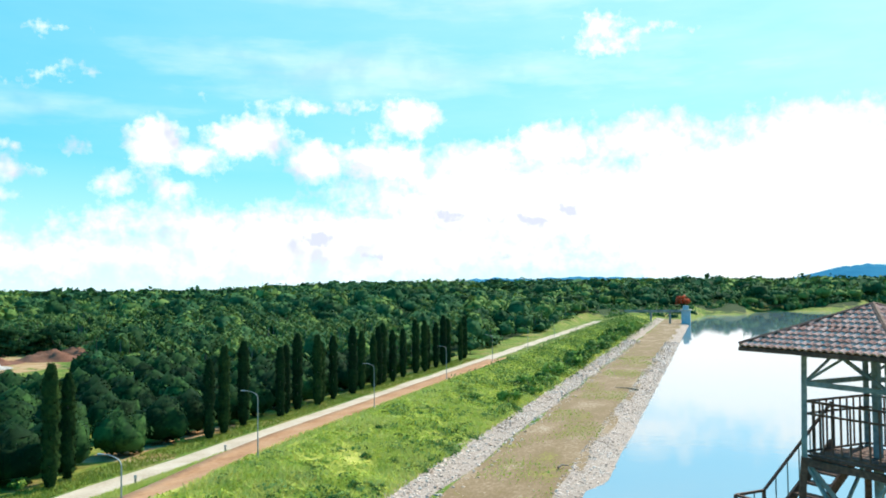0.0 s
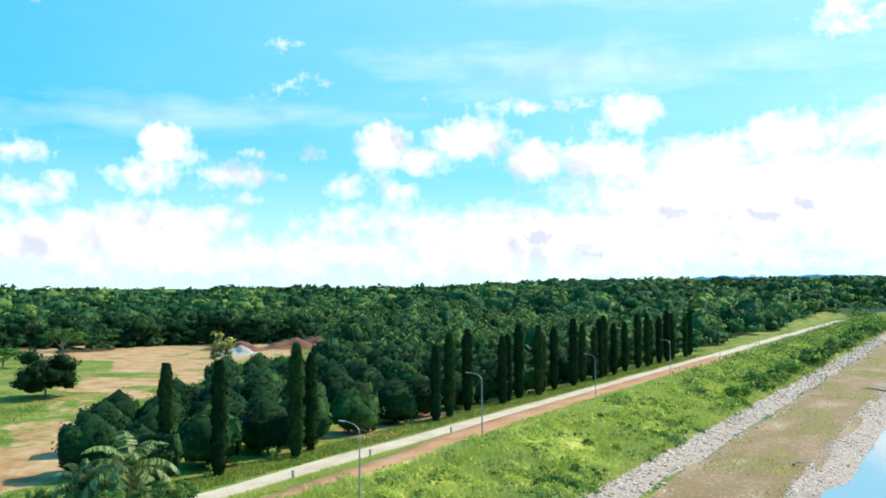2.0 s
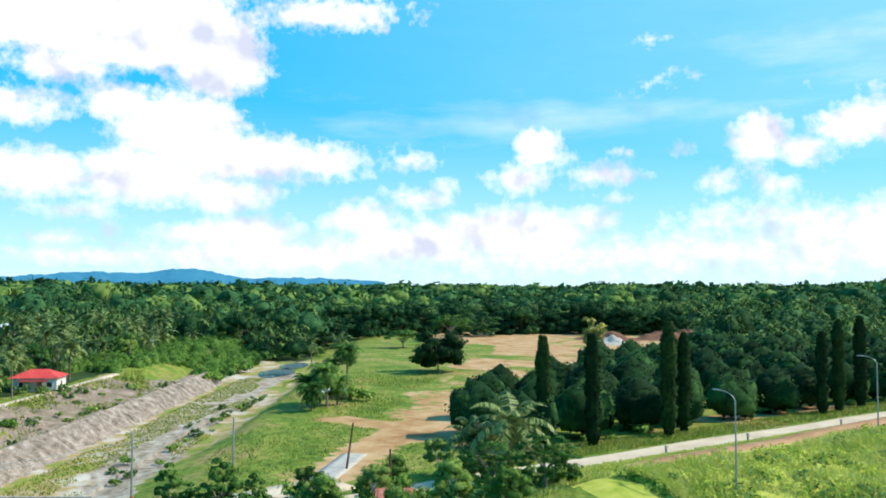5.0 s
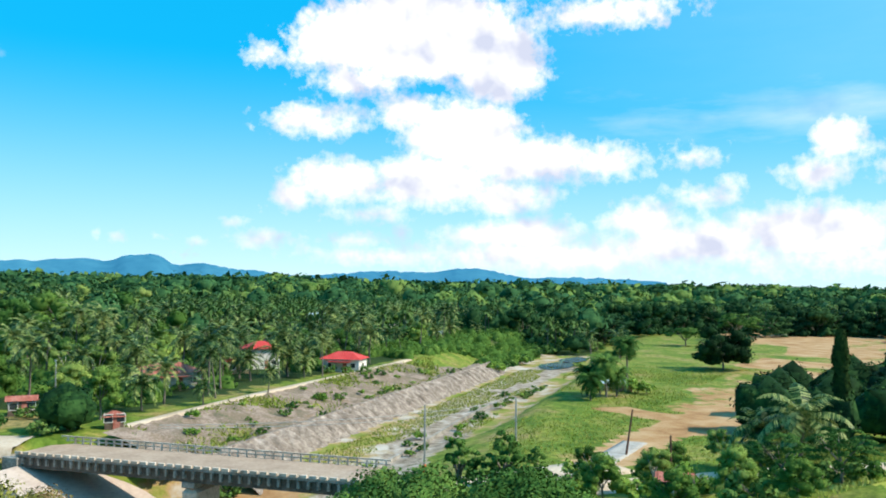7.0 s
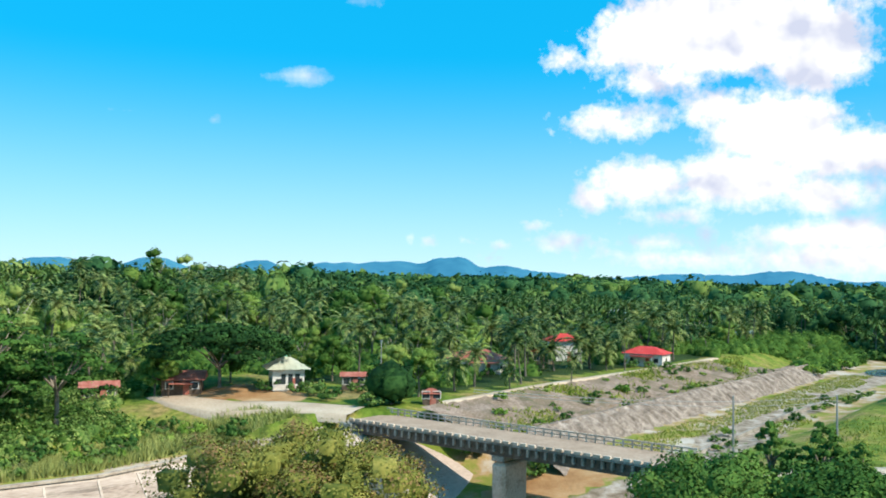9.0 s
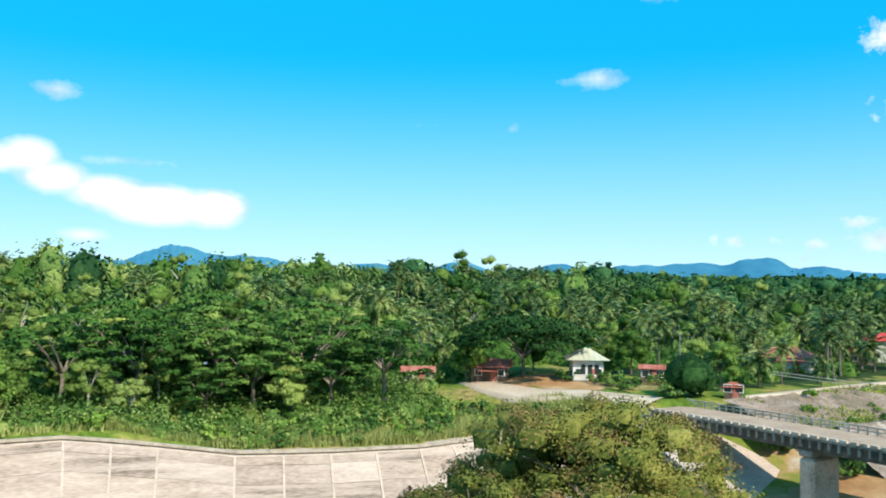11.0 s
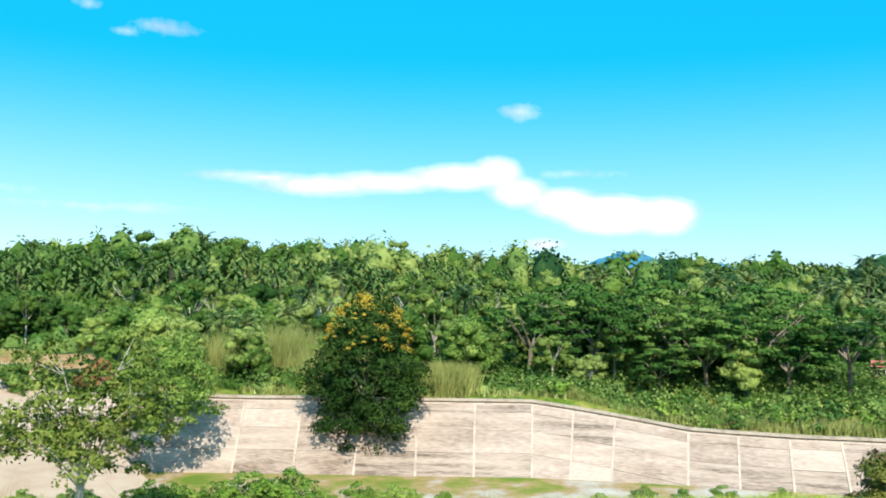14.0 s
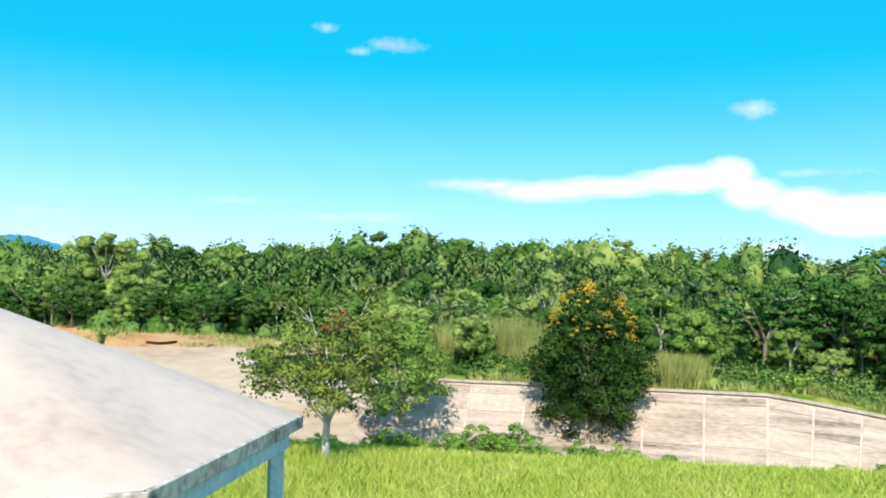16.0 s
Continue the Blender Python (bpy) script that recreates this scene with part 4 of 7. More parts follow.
for x, y in ((-76.0, 84.5), (-75.8, 101), (-75.9, 124)):
    marker(x, y)


def utility_pole(x, y, height, mat, label, lean=(0, 0), arm=True):
    t = tagged(new("utility_pole"), label, "pole", "utility poles")
    part("pole", barred((0, 0, -0.5), (0, 0, height), 0.3, 0.2, 8), mat, t)
    if arm:
        part("crossarm", boxed((1.4, 0.1, 0.12), (0, 0, height - 0.5)), mat, t)
    t.matrix_basis = pose(x, y, float(land(x, y)), *lean, 65)
    return t


utility_pole(-106, 37.4, 6.2, GALVANISED, "pale concrete utility pole beside the river", arm=False)
utility_pole(-95.5, 48.2, 5.8, RUSTY, "dark leaning wooden pole beside the track", (0, 8), arm=False)
utility_pole(-81, 46, 4.6, RUSTY, "dark wooden pole among the shrubs", arm=False)
t = utility_pole(-97.3, 22.6, 9.0, GALVANISED, "slim steel mast with an orange foot", arm=False)
part("foot", barred((0, 0, -0.2), (0, 0, 2.0), 0.42, 0.36, 8), ORANGE, t, "orange painted foot")
utility_pole(-120, -80, 7.5, PALE_BARK, "pale pole among the trees beside the village road")


# ---- watchtower on the dam's end ----
def watchtower():
    """A steel tower with a tiled hip roof; its axes: x along the near eave, y away from it."""
    L, F = Vector((0.54, 19.4)), Vector((3.13, 16.754))
    ux = (F - L).normalized()
    wide, deep, eave, ridge = (F - L).length, (F - L).length, 26.62, 27.46
    t = tagged(empty("watchtower", (L.x, L.y, 0), math.degrees(math.atan2(ux.y, ux.x))), "steel watchtower with a clay-tiled hip roof", "tower")
    r0, r1 = deep / 2 - 0.04, deep / 2 + 0.04
    mid = wide / 2
    C = [(0, 0), (wide, 0), (wide, deep), (0, deep)]
    roof = part("roof", bmesh.new(), RUSTY, t)
    bm = bmesh.new()
    lo = [bm.verts.new((*c, eave)) for c in C]
    hi = [bm.verts.new((mid, r0, ridge)), bm.verts.new((mid, r1, ridge))]
    for f in ((lo[0], lo[1], hi[0]), (lo[1], lo[2], hi[1], hi[0]), (lo[2], lo[3], hi[1]), (lo[3], lo[0], hi[0], hi[1]), (lo[3], lo[2], lo[1], lo[0])):
        bm.faces.new(f)
    bm.to_mesh(roof.data)
    bm.free()
    # tiles: short curved pantiles in rows up each slope
    tile = bmesh.new()
    wt, lt = 0.17, 0.24
    rows = [[tile.verts.new((wt * (k / 4 - 0.5), yy, 0.04 * math.sin(math.pi * k / 4 * 1.0) + zz)) for k in range(5)] for yy, zz in ((-0.03, 0.045), (lt, 0.0))]
    for k in range(4):
        tile.faces.new((rows[0][k], rows[0][k + 1], rows[1][k + 1], rows[1][k]))
    low = [tile.verts.new((v.co.x, v.co.y, v.co.z - 0.03)) for v in rows[0]]
    for k in range(4):
        tile.faces.new((low[k], low[k + 1], rows[0][k + 1], rows[0][k]))
    tile_mesh = bm_mesh("tile", tile, CLAY)

    def lay(a, b, h0, h1):
        """Tiles on the slope with eave a-b and top h0-h1."""
        a, b, h0, h1 = (Vector(p) for p in (a, b, h0, h1))
        along = (b - a).normalized()
        foot = a + along * (h0 - a).dot(along)
        upw = (h0 - foot)
        normal = along.cross(upw).normalized()
        m = Matrix((along, upw.normalized(), normal)).transposed().to_4x4()
        n = int(upw.length / 0.19)
        for i in range(n):
            k = (i + 0.0) / n
            p, q = a.lerp(h0, k), b.lerp(h1, k)
            width = (q - p).length
            count = int(width / 0.17)
            for j in range(count):
                at = p + along * ((width - count * 0.17) / 2 + (j + 0.5) * 0.17) + normal * 0.03
                o = part("tile", tile_mesh, CLAY, roof)
                o.matrix_basis = Matrix.Translation(at) @ m
    e3 = [Vector((*c, eave)) for c in C]
    h3 = [Vector((mid, r0, ridge)), Vector((mid, r1, ridge))]
    lay(e3[3], e3[0], h3[1], h3[0])
    lay(e3[0], e3[1], h3[0], h3[0])
    lay(e3[1], e3[2], h3[0], h3[1])
    for a, b in ((e3[0], h3[0]), (e3[1], h3[0]), (e3[2], h3[1]), (e3[3], h3[1]), (h3[0], h3[1])):
        part("ridge_cap", barred(a + Vector((0, 0, 0.06)), b + Vector((0, 0, 0.07)), 0.13, 0.11, 6), RUSTY, t, "dark ridge capping")
    for a, b in zip(e3, e3[1:] + e3[:1]):
        part("fascia", barred(a - Vector((0, 0, 0.02)), b - Vector((0, 0, 0.02)), 0.05, 0.08), RUSTY, t)
    # frame
    i0, floor = 0.9, 24.38
    P = [(i0, i0), (wide - i0, i0), (wide - i0, deep - i0), (i0, deep - i0)]
    Q = [(-0.1, -0.1), (wide + 0.1, -0.1), (wide + 0.1, deep + 0.1), (-0.1, deep + 0.1)]
    ground_z = 3.5
    for (px, py), (qx, qy) in zip(P, Q):
        part("post", barred((px, py, eave), (px * 0.97 + qx * 0.03, py * 0.97 + qy * 0.03, floor), 0.105), STEEL, t)
        part("leg", barred((px * 0.97 + qx * 0.03, py * 0.97 + qy * 0.03, floor), (qx, qy, ground_z), 0.13), RUSTY, t)
    mids = [((P[k][0] + P[(k + 1) % 4][0]) / 2, (P[k][1] + P[(k + 1) % 4][1]) / 2) for k in range(4)]
    for k in range(4):
        a, b = P[k], P[(k + 1) % 4]
        for z in (eave - 0.12, eave - 0.72):
            part("beam", barred((*a, z), (*b, z), 0.07, 0.1), STEEL, t)
        m = mids[k]
        part("brace", barred((*a, eave - 0.7), (*m, eave - 0.14), 0.045), STEEL, t)
        part("brace", barred((*b, eave - 0.7), (*m, eave - 0.14), 0.045), STEEL, t)
        part("floor_beam", barred((*a, floor - 0.1), (*b, floor - 0.1), 0.1, 0.14), RUSTY, t)
        part("handrail", barred((*a, floor + 1.15), (*b, floor + 1.15), 0.045), RUSTY, t)
        part("handrail", barred((*a, floor + 0.9), (*b, floor + 0.9), 0.04), RUSTY, t)
        part("handrail", barred((*a, floor + 0.12), (*b, floor + 0.12), 0.04), RUSTY, t)
        n = 9
        for i in range(1, n):
            x, y = a[0] + (b[0] - a[0]) * i / n, a[1] + (b[1] - a[1]) * i / n
            part("baluster", barred((x, y, floor + 0.1), (x, y, floor + 1.13), 0.028), RUSTY, t)
        part("brace", barred((*a, floor - 0.15), (b[0], b[1], floor - 2.6), 0.06), STEEL, t)
        part("brace", barred((*b, floor - 0.15), (a[0], a[1], floor - 2.6), 0.06), STEEL, t)
        for z in (20, 14, 8):
            part("tie", barred((*Q[k], z), (*Q[(k + 1) % 4], z), 0.1), RUSTY, t)
    part("post", barred((mid, deep / 2, ridge - 0.3), (mid, deep / 2, 3.5), 0.13), STEEL, t)
    for i in range(9):
        y = i0 + (deep - 2 * i0) * (i + 0.5) / 9
        part("floor_plank", boxed((wide - 2 * i0, (deep - 2 * i0) / 9 - 0.03, 0.05), (mid, y, floor + 0.03)), RUSTY, t)
    # stair down along one side to a landing
    x0, x1, rail = 0.05, 0.82, 0.9
    top_y, low_y, low_z = 2.75, 0.57, floor - 1.72
    for x in (x0, x1):
        part("stringer", barred((x, top_y, floor), (x, low_y, low_z), 0.06, 0.2), RUSTY, t)
    for i in range(8):
        k = (i + 0.5) / 8
        part("tread", boxed((x1 - x0, 0.25, 0.05), ((x0 + x1) / 2, top_y + (low_y - top_y) * k, floor + (low_z - floor) * k)), RUSTY, t)
    part("handrail", barred((x0, top_y, floor + rail), (x0, low_y, low_z + rail), 0.05), RUSTY, t)
    for i in range(7):
        k = i / 6
        p = Vector((x0, top_y + (low_y - top_y) * k, floor + (low_z - floor) * k))
        part("baluster", barred(p, p + Vector((0, 0, rail)), 0.02), STEEL, t)
    part("landing", boxed((1.0, 0.95, 0.06), (0.5, low_y - 0.46, low_z)), RUSTY, t)
    c = [(x0, low_y), (x0, -0.25), (0.95, -0.25)]
    for a, b in zip(c[:-1], c[1:]):
        part("handrail", barred((*a, low_z + rail), (*b, low_z + rail), 0.05), RUSTY, t)
        for k in (0.35, 0.7):
            x, y = a[0] + (b[0] - a[0]) * k, a[1] + (b[1] - a[1]) * k
            part("baluster", barred((x, y, low_z), (x, y, low_z + rail), 0.02), STEEL, t)
    for a in c:
        part("post", barred((*a, low_z), (*a, low_z + rail), 0.06), RUSTY, t)
    part("prop", barred((0.5, low_y - 0.5, low_z), (0.5, low_y - 0.5, 3.5), 0.14), RUSTY, t)
    part("stay", barred((0.9, 0.9, floor - 0.1), (1.9, 1.5, floor - 1.6), 0.08), STEEL, t)


watchtower()


# ---- pavilion with the broad white roof ----
def pavilion():
    """A six-sided hall under one broad low roof."""
    side, eave, apex = 8.19, 8.93, 12.1
    t = tagged(empty("pavilion", (15.2, -20.6, 0), math.degrees(math.atan2(0.873, 0.487))), "open six-sided pavilion with a white roof and stained fascia", "pavilion")
    ring = [(side * math.cos(math.radians(60 * k)), side * math.sin(math.radians(60 * k))) for k in range(6)]
    bm = bmesh.new()
    lo = [bm.verts.new((*p, eave)) for p in ring]
    hi = bm.verts.new((0, 0, apex))
    for k in range(6):
        bm.faces.new((lo[k], lo[(k + 1) % 6], hi))
    bmesh.ops.subdivide_edges(bm, edges=bm.edges[:], cuts=6, use_grid_fill=True)
    for v in bm.verts:
        if v.co.z > eave + 0.05:
            v.co.z += 0.012 * math.sin(v.co.x * 2.3) * math.cos(v.co.y * 1.9)
    for face in bm.faces:
        face.smooth = True
    part("roof", bm, WHITE_ROOF, t, "white painted roof with dark specks")
    for k in range(6):
        a, b = Vector((*ring[k], eave - 0.15)), Vector((*ring[(k + 1) % 6], eave - 0.15))
        m = (a + b) / 2
        turn_ = math.degrees(math.atan2(b.y - a.y, b.x - a.x))
        part("fascia", boxed((side + 0.1, 0.16, 0.32), m, turn_, bevel=0.02), STAINED, t, "black-stained concrete fascia")
        inner = m * 0.955
        part("ring_beam", boxed((side * 0.93, 0.3, 0.5), (inner.x, inner.y, eave - 0.52), turn_, bevel=0.02), PALE_BLUE, t, "pale blue painted beam")
        part("column", boxed((0.35, 0.35, 4.1), (ring[k][0] * 0.93, ring[k][1] * 0.93, eave - 2.75), 60 * k, bevel=0.03), PALE_BLUE, t)
    bm = bmesh.new()
    bm.faces.new([bm.verts.new((x * 0.985, y * 0.985, eave - 0.26)) for x, y in ring])
    part("soffit", bm, PALE_BLUE, t)
    slab = bmesh.new()
    bmesh.ops.create_cone(slab, cap_ends=True, segments=6, radius1=side * 0.95, radius2=side * 0.95, depth=0.3, matrix=Matrix.Translation((0, 0, 4.7)))
    part("floor_slab", slab, CONCRETE, t)


STAINED = material("stained_fascia", ((0.03, 0.03, 0.03), (0.3, 0.27, 0.25), (0.56, 0.5, 0.46), (0.6, 0.55, 0.5)), 0.9, 0.9, 0.2, 6)
pavilion()


# ---- houses ----
def house(name, label, x, y, turn_deg, w, d, h, roof_mat, wall_mat, rise=1.4, over=0.6, hip=True, porch=0.0, z=None):
    """A small house: walls with door and windows under a hip or gable roof of ribbed sheet."""
    t = tagged(empty(name, (x, y, float(land(x, y)) - 0.1 if z is None else z), turn_deg), label, "house", "village houses")
    part("wall", boxed((w, d, h), (0, 0, h / 2)), wall_mat, t)
    bm = bmesh.new()
    ww, dd = w / 2 + over, d / 2 + over
    r = (ww - dd * 0.9) if hip else ww
    lo = [bm.verts.new(p) for p in ((-ww, -dd, h), (ww, -dd, h), (ww, dd, h), (-ww, dd, h))]
    hi = [bm.verts.new((-max(r, 0.2), 0, h + rise)), bm.verts.new((max(r, 0.2), 0, h + rise))]
    for f in ((lo[0], lo[1], hi[1], hi[0]), (lo[2], lo[3], hi[0], hi[1]), (lo[1], lo[2], hi[1]), (lo[3], lo[0], hi[0]), (lo[3], lo[2], lo[1], lo[0])):
        bm.faces.new(f)
    for v in bm.verts:
        v.co.z += 0.02
    roof = part("roof", bm, roof_mat, t)
    for i in range(int(w / 0.9) + 1):
        px = -w / 2 + i * 0.9
        k = 1.0 if abs(px) <= r else max(0.05, (ww - abs(px)) / max(0.1, ww - r))
        for sgn in (-1, 1):
            part("roof_rib", barred((px, sgn * dd, h + 0.05), (px, sgn * dd * (1 - k), h + 0.05 + rise * k), 0.07), roof_mat, roof)
    part("door", boxed((0.9, 0.08, 2.05), (w * 0.12, -d / 2 - 0.03, 1.03), bevel=0.01), RUST_ROOF, t)
    for k in (-0.3, 0.34):
        win = part("window", boxed((1.25, 0.06, 1.15), (w * k, -d / 2 - 0.03, 1.55)), WHITE_WALL, t)
        part("pane", boxed((1.0, 0.04, 0.95), (w * k, -d / 2 - 0.06, 1.55)), DARK_GLASS, win)
    for sgn in (-1, 1):
        win = part("window", boxed((0.06, 1.1, 1.1), (sgn * (w / 2 + 0.03), 0, 1.55)), WHITE_WALL, t)
        part("pane", boxed((0.04, 0.9, 0.9), (sgn * (w / 2 + 0.06), 0, 1.55)), DARK_GLASS, win)
    if porch:
        part("porch_roof", boxed((w * 0.6, porch, 0.08), (0, -d / 2 - porch / 2, h - 0.5)), roof_mat, t)
        for k in (-0.28, 0.28):
            part("post", barred((w * k, -d / 2 - porch + 0.1, 0), (w * k, -d / 2 - porch + 0.1, h - 0.5), 0.14), wall_mat, t)
    return t


def facing(x, y):
    """The turn by which a house at (x, y) faces the camera's stand near (4, -3)."""
    return math.degrees(math.atan2(-3 - y, 4 - x)) + 90


def cottage():
    x, y = -132.2, -38.9
    t = house("white_house", "white house with a cream and green hip roof", x, y, facing(x, y) + 8, 5.0, 5.0, 3.5, CREAM_ROOF, WHITE_WALL, 1.9, 1.0)
    part("gable", boxed((2.6, 0.3, 0.9), (0.3, -2.75, 3.3), bevel=0.05), WHITE_WALL, t)
    for k in (-1.1, 0.0, 1.1):
        part("arch_window", boxed((0.7, 0.08, 1.7), (k + 0.3, -2.56, 1.9), bevel=0.02), DARK_GLASS, t)
    part("ridge_trim", barred((-0.6, 0, 5.42), (0.6, 0, 5.42), 0.5, 0.2), material("green_trim", ((0.1, 0.35, 0.25), (0.15, 0.45, 0.33), (0.2, 0.5, 0.4)), 1, 0.6, 0), t, "pale green ridge")
    for k in range(9):
        part("baluster", barred((-2.4 + k * 0.6, -3.4, 0.2), (-2.4 + k * 0.6, -3.4, 1.1), 0.12), WHITE_WALL, t)
    part("rail", barred((-2.5, -3.4, 1.15), (2.5, -3.4, 1.15), 0.14), WHITE_WALL, t)


cottage()
house("roadside_shed", "shed with a red striped rusty metal roof", -128.5, -54.5, facing(-120, -49) - 6, 6.0, 4.5, 2.4, RUST_ROOF, SHADE_DARK_WALL, 1.3, 0.6, False, 1.6)
house("roadside_shed", "low shed with a faded red roof under trees", -124, -66, facing(-124, -66), 5.0, 4.0, 2.4, RUST_ROOF, SHADE_DARK_WALL, 0.8, 0.5, False)
house("bungalow", "white bungalow with a rusted brown metal roof", -166, -9.5, facing(-166, -9.5) + 14, 11.0, 8.0, 2.9, RUST_ROOF, WHITE_WALL, 1.7, 0.7, True, 1.8)
house("red_roof_house", "pale house with a bright red hip roof", -199, 9.5, facing(-196, 10) + 10, 7.6, 6.5, 4.6, RED_ROOF, WHITE_WALL, 1.6, 0.6)
house("red_roof_house", "small annex with a bright red roof", -188, 4.0, facing(-188, 4) + 10, 4.4, 3.6, 2.7, RED_ROOF, TAN_WALL, 0.9, 0.4)
house("red_roof_house", "pale house with a bright red hip roof and porch", -190, 27.5, facing(-190, 27) - 18, 8.6, 6.0, 2.9, RED_ROOF, WHITE_WALL, 1.5, 0.6, True, 1.8)
house("hut", "small white hut at the edge of the grove", -288, 74, facing(-288, 74), 6.0, 4.0, 2.6, BLUE_ROOF, WHITE_WALL, 0.9, 0.4, False)
house("hut", "small white hut among far palms", -300, 36, facing(-300, 36), 7.0, 4.0, 8.5, BLUE_ROOF, WHITE_WALL, 0.9, 0.4, False)
house("field_hut", "low field hut with a pale blue metal roof", -155, 77, facing(-155, 77) + 10, 5.6, 3.4, 1.7, BLUE_ROOF, TAN_WALL, 0.5, 0.4, False)
house("roadside_stall", "small stall with a red metal roof", -135, -28.5, facing(-135, -28), 3.6, 3.0, 2.3, RUST_ROOF, SHADE_DARK_WALL, 0.6, 0.4, False)
house("roadside_stall", "small brown stall beside the bridge", -121, -14.5, facing(-119, -17), 2.4, 2.0, 1.7, RUST_ROOF, SHADE_DARK_WALL, 0.7, 0.3)
house("hut", "white and orange hut half hidden by trees", -110, -104, facing(-110, -104), 6.0, 4.0, 2.8, BLUE_ROOF, ORANGE, 0.9, 0.4, False)
house("hut", "small hut with a red roof among shrubs", -70, 40, facing(-70, 40), 3.0, 2.6, 2.1, RUST_ROOF, WHITE_WALL, 0.6, 0.3, False)


# ---- intake tower and its footbridge at the dam's far end ----
def intake():
    t = tagged(empty("intake_tower", (-15.9, 577, 0)), "pale blue-grey concrete intake tower in the lake", "tower")
    part("shaft", boxed((5.6, 5.6, 12.5), (0, 0, 4.0), bevel=0.2), INTAKE, t)
    part("cap", boxed((7.0, 7.0, 0.9), (0, 0, 10.6), bevel=0.1), CONCRETE, t)
    part("cabin", boxed((3.6, 3.6, 2.6), (0, 0, 12.2), bevel=0.1), INTAKE, t)
    b = tagged(empty("footbridge", (-15.9, 577, 0)), "concrete footbridge to the intake tower", "bridge")
    part("deck", boxed((36, 2.4, 0.7), (-21, 0, 9.6)), WEATHERED, b)
    part("railing", boxed((36, 0.12, 0.9), (-21, -1.2, 10.4)), WEATHERED, b)
    for x in (-10, -22):
        part("pier", boxed((1.3, 2.0, 9.5), (x, 0, 4.6), bevel=0.1), WEATHERED, b)


intake()


def heap(name, label, x, y, rx, ry, h, mat, seed):
    """A dumped mound of earth."""
    U, V = np.meshgrid(np.linspace(-1, 1, 25), np.linspace(-1, 1, 25))
    r = np.hypot(U, V)
    Z = h * np.clip(1 - r, 0, 1) ** 1.1 * (1 + 0.45 * wave(U * 4, V * 4, 1.0, seed) + 0.3 * wave(U * 11, V * 11, 1.0, seed + 3)) - 0.3
    X, Y = x + U * rx, y + V * ry
    i = np.arange(625).reshape(25, 25)
    quads = np.stack([i[:-1, :-1], i[:-1, 1:], i[1:, 1:], i[1:, :-1]], -1).reshape(-1, 4)
    tagged(new(name, mesh_of(name, np.stack([X, Y, Z + land(X, Y)], -1).reshape(-1, 3), quads, mat)), label, "mound", "mounds of earth")


heap("gravel_mound", "pale grey mound of gravel", -242, 240, 11, 9, 3.0, GRAVEL, 1)
heap("earth_mound", "reddish brown mound of earth", -246, 276, 17, 12, 4.4, RED_EARTH, 2)
heap("earth_mound", "low reddish brown mound of earth", -262, 258, 20, 12, 3.2, RED_EARTH, 3)
heap("earth_mound", "low reddish brown mound of earth", -258, 300, 15, 10, 3.6, RED_EARTH, 4)


# ---- plants ----
rng = np.random.default_rng(7)


def quads_at(centres, normals, sizes, ratio=1.0, soft=None):
    """Small leaf sprays: one quad a centre, lying about square to its normal; soft: the way each is shaded."""
    n = len(centres)
    normals = normals / np.linalg.norm(normals, axis=1, keepdims=True)
    if soft is not None:
        normals = np.where((normals * soft).sum(1, keepdims=True) < 0, -normals, normals)
    aid = rng.normal(size=(n, 3))
    u = np.cross(normals, aid)
    u /= np.linalg.norm(u, axis=1, keepdims=True)
    v = np.cross(normals, u)
    sizes = np.broadcast_to(sizes, (n,))[:, None]
    u, v = u * sizes * 0.5, v * sizes * 0.5 * ratio
    j = lambda: 1 + rng.uniform(-0.35, 0.35, (n, 1))
    corners = np.stack([centres - u * j() - v * j(), centres + u * j() - v * j() * 0.6, centres + u * j() + v * j(), centres - u * j() * 0.6 + v * j()], 1)
    out = (corners.reshape(-1, 3), np.arange(4 * n).reshape(n, 4))
    if soft is None:
        return out
    shading = soft / np.linalg.norm(soft, axis=1, keepdims=True) * 0.75 + normals * 0.25
    return (*out, np.repeat(shading / np.linalg.norm(shading, axis=1, keepdims=True), 4, axis=0))


def join(pieces):
    """Joins (corners, faces) pairs, or triples with normals."""
    verts, faces, normals, k = [], [], [], 0
    for p in pieces:
        verts.append(p[0]), faces.append(p[1] + k)
        if len(p) > 2:
            normals.append(p[2])
        k += len(p[0])
    out = (np.concatenate(verts), np.concatenate(faces))
    return (*out, np.concatenate(normals)) if normals else out


def leafed(name, crown, mat):
    return mesh_of(name, crown[0], crown[1], mat, crown[2] if len(crown) > 2 else None)


CORE = np.array([(i, j, k) for i in (-1, 1) for j in (-1, 1) for k in (-1, 1)], dtype=float)
CORE_FACES = np.array([(0, 1, 3, 2), (4, 6, 7, 5), (0, 4, 5, 1), (2, 3, 7, 6), (1, 5, 7, 3), (0, 2, 6, 4)])


def on_ball(n):
    d = rng.normal(size=(n, 3))
    return d / np.linalg.norm(d, axis=1, keepdims=True)


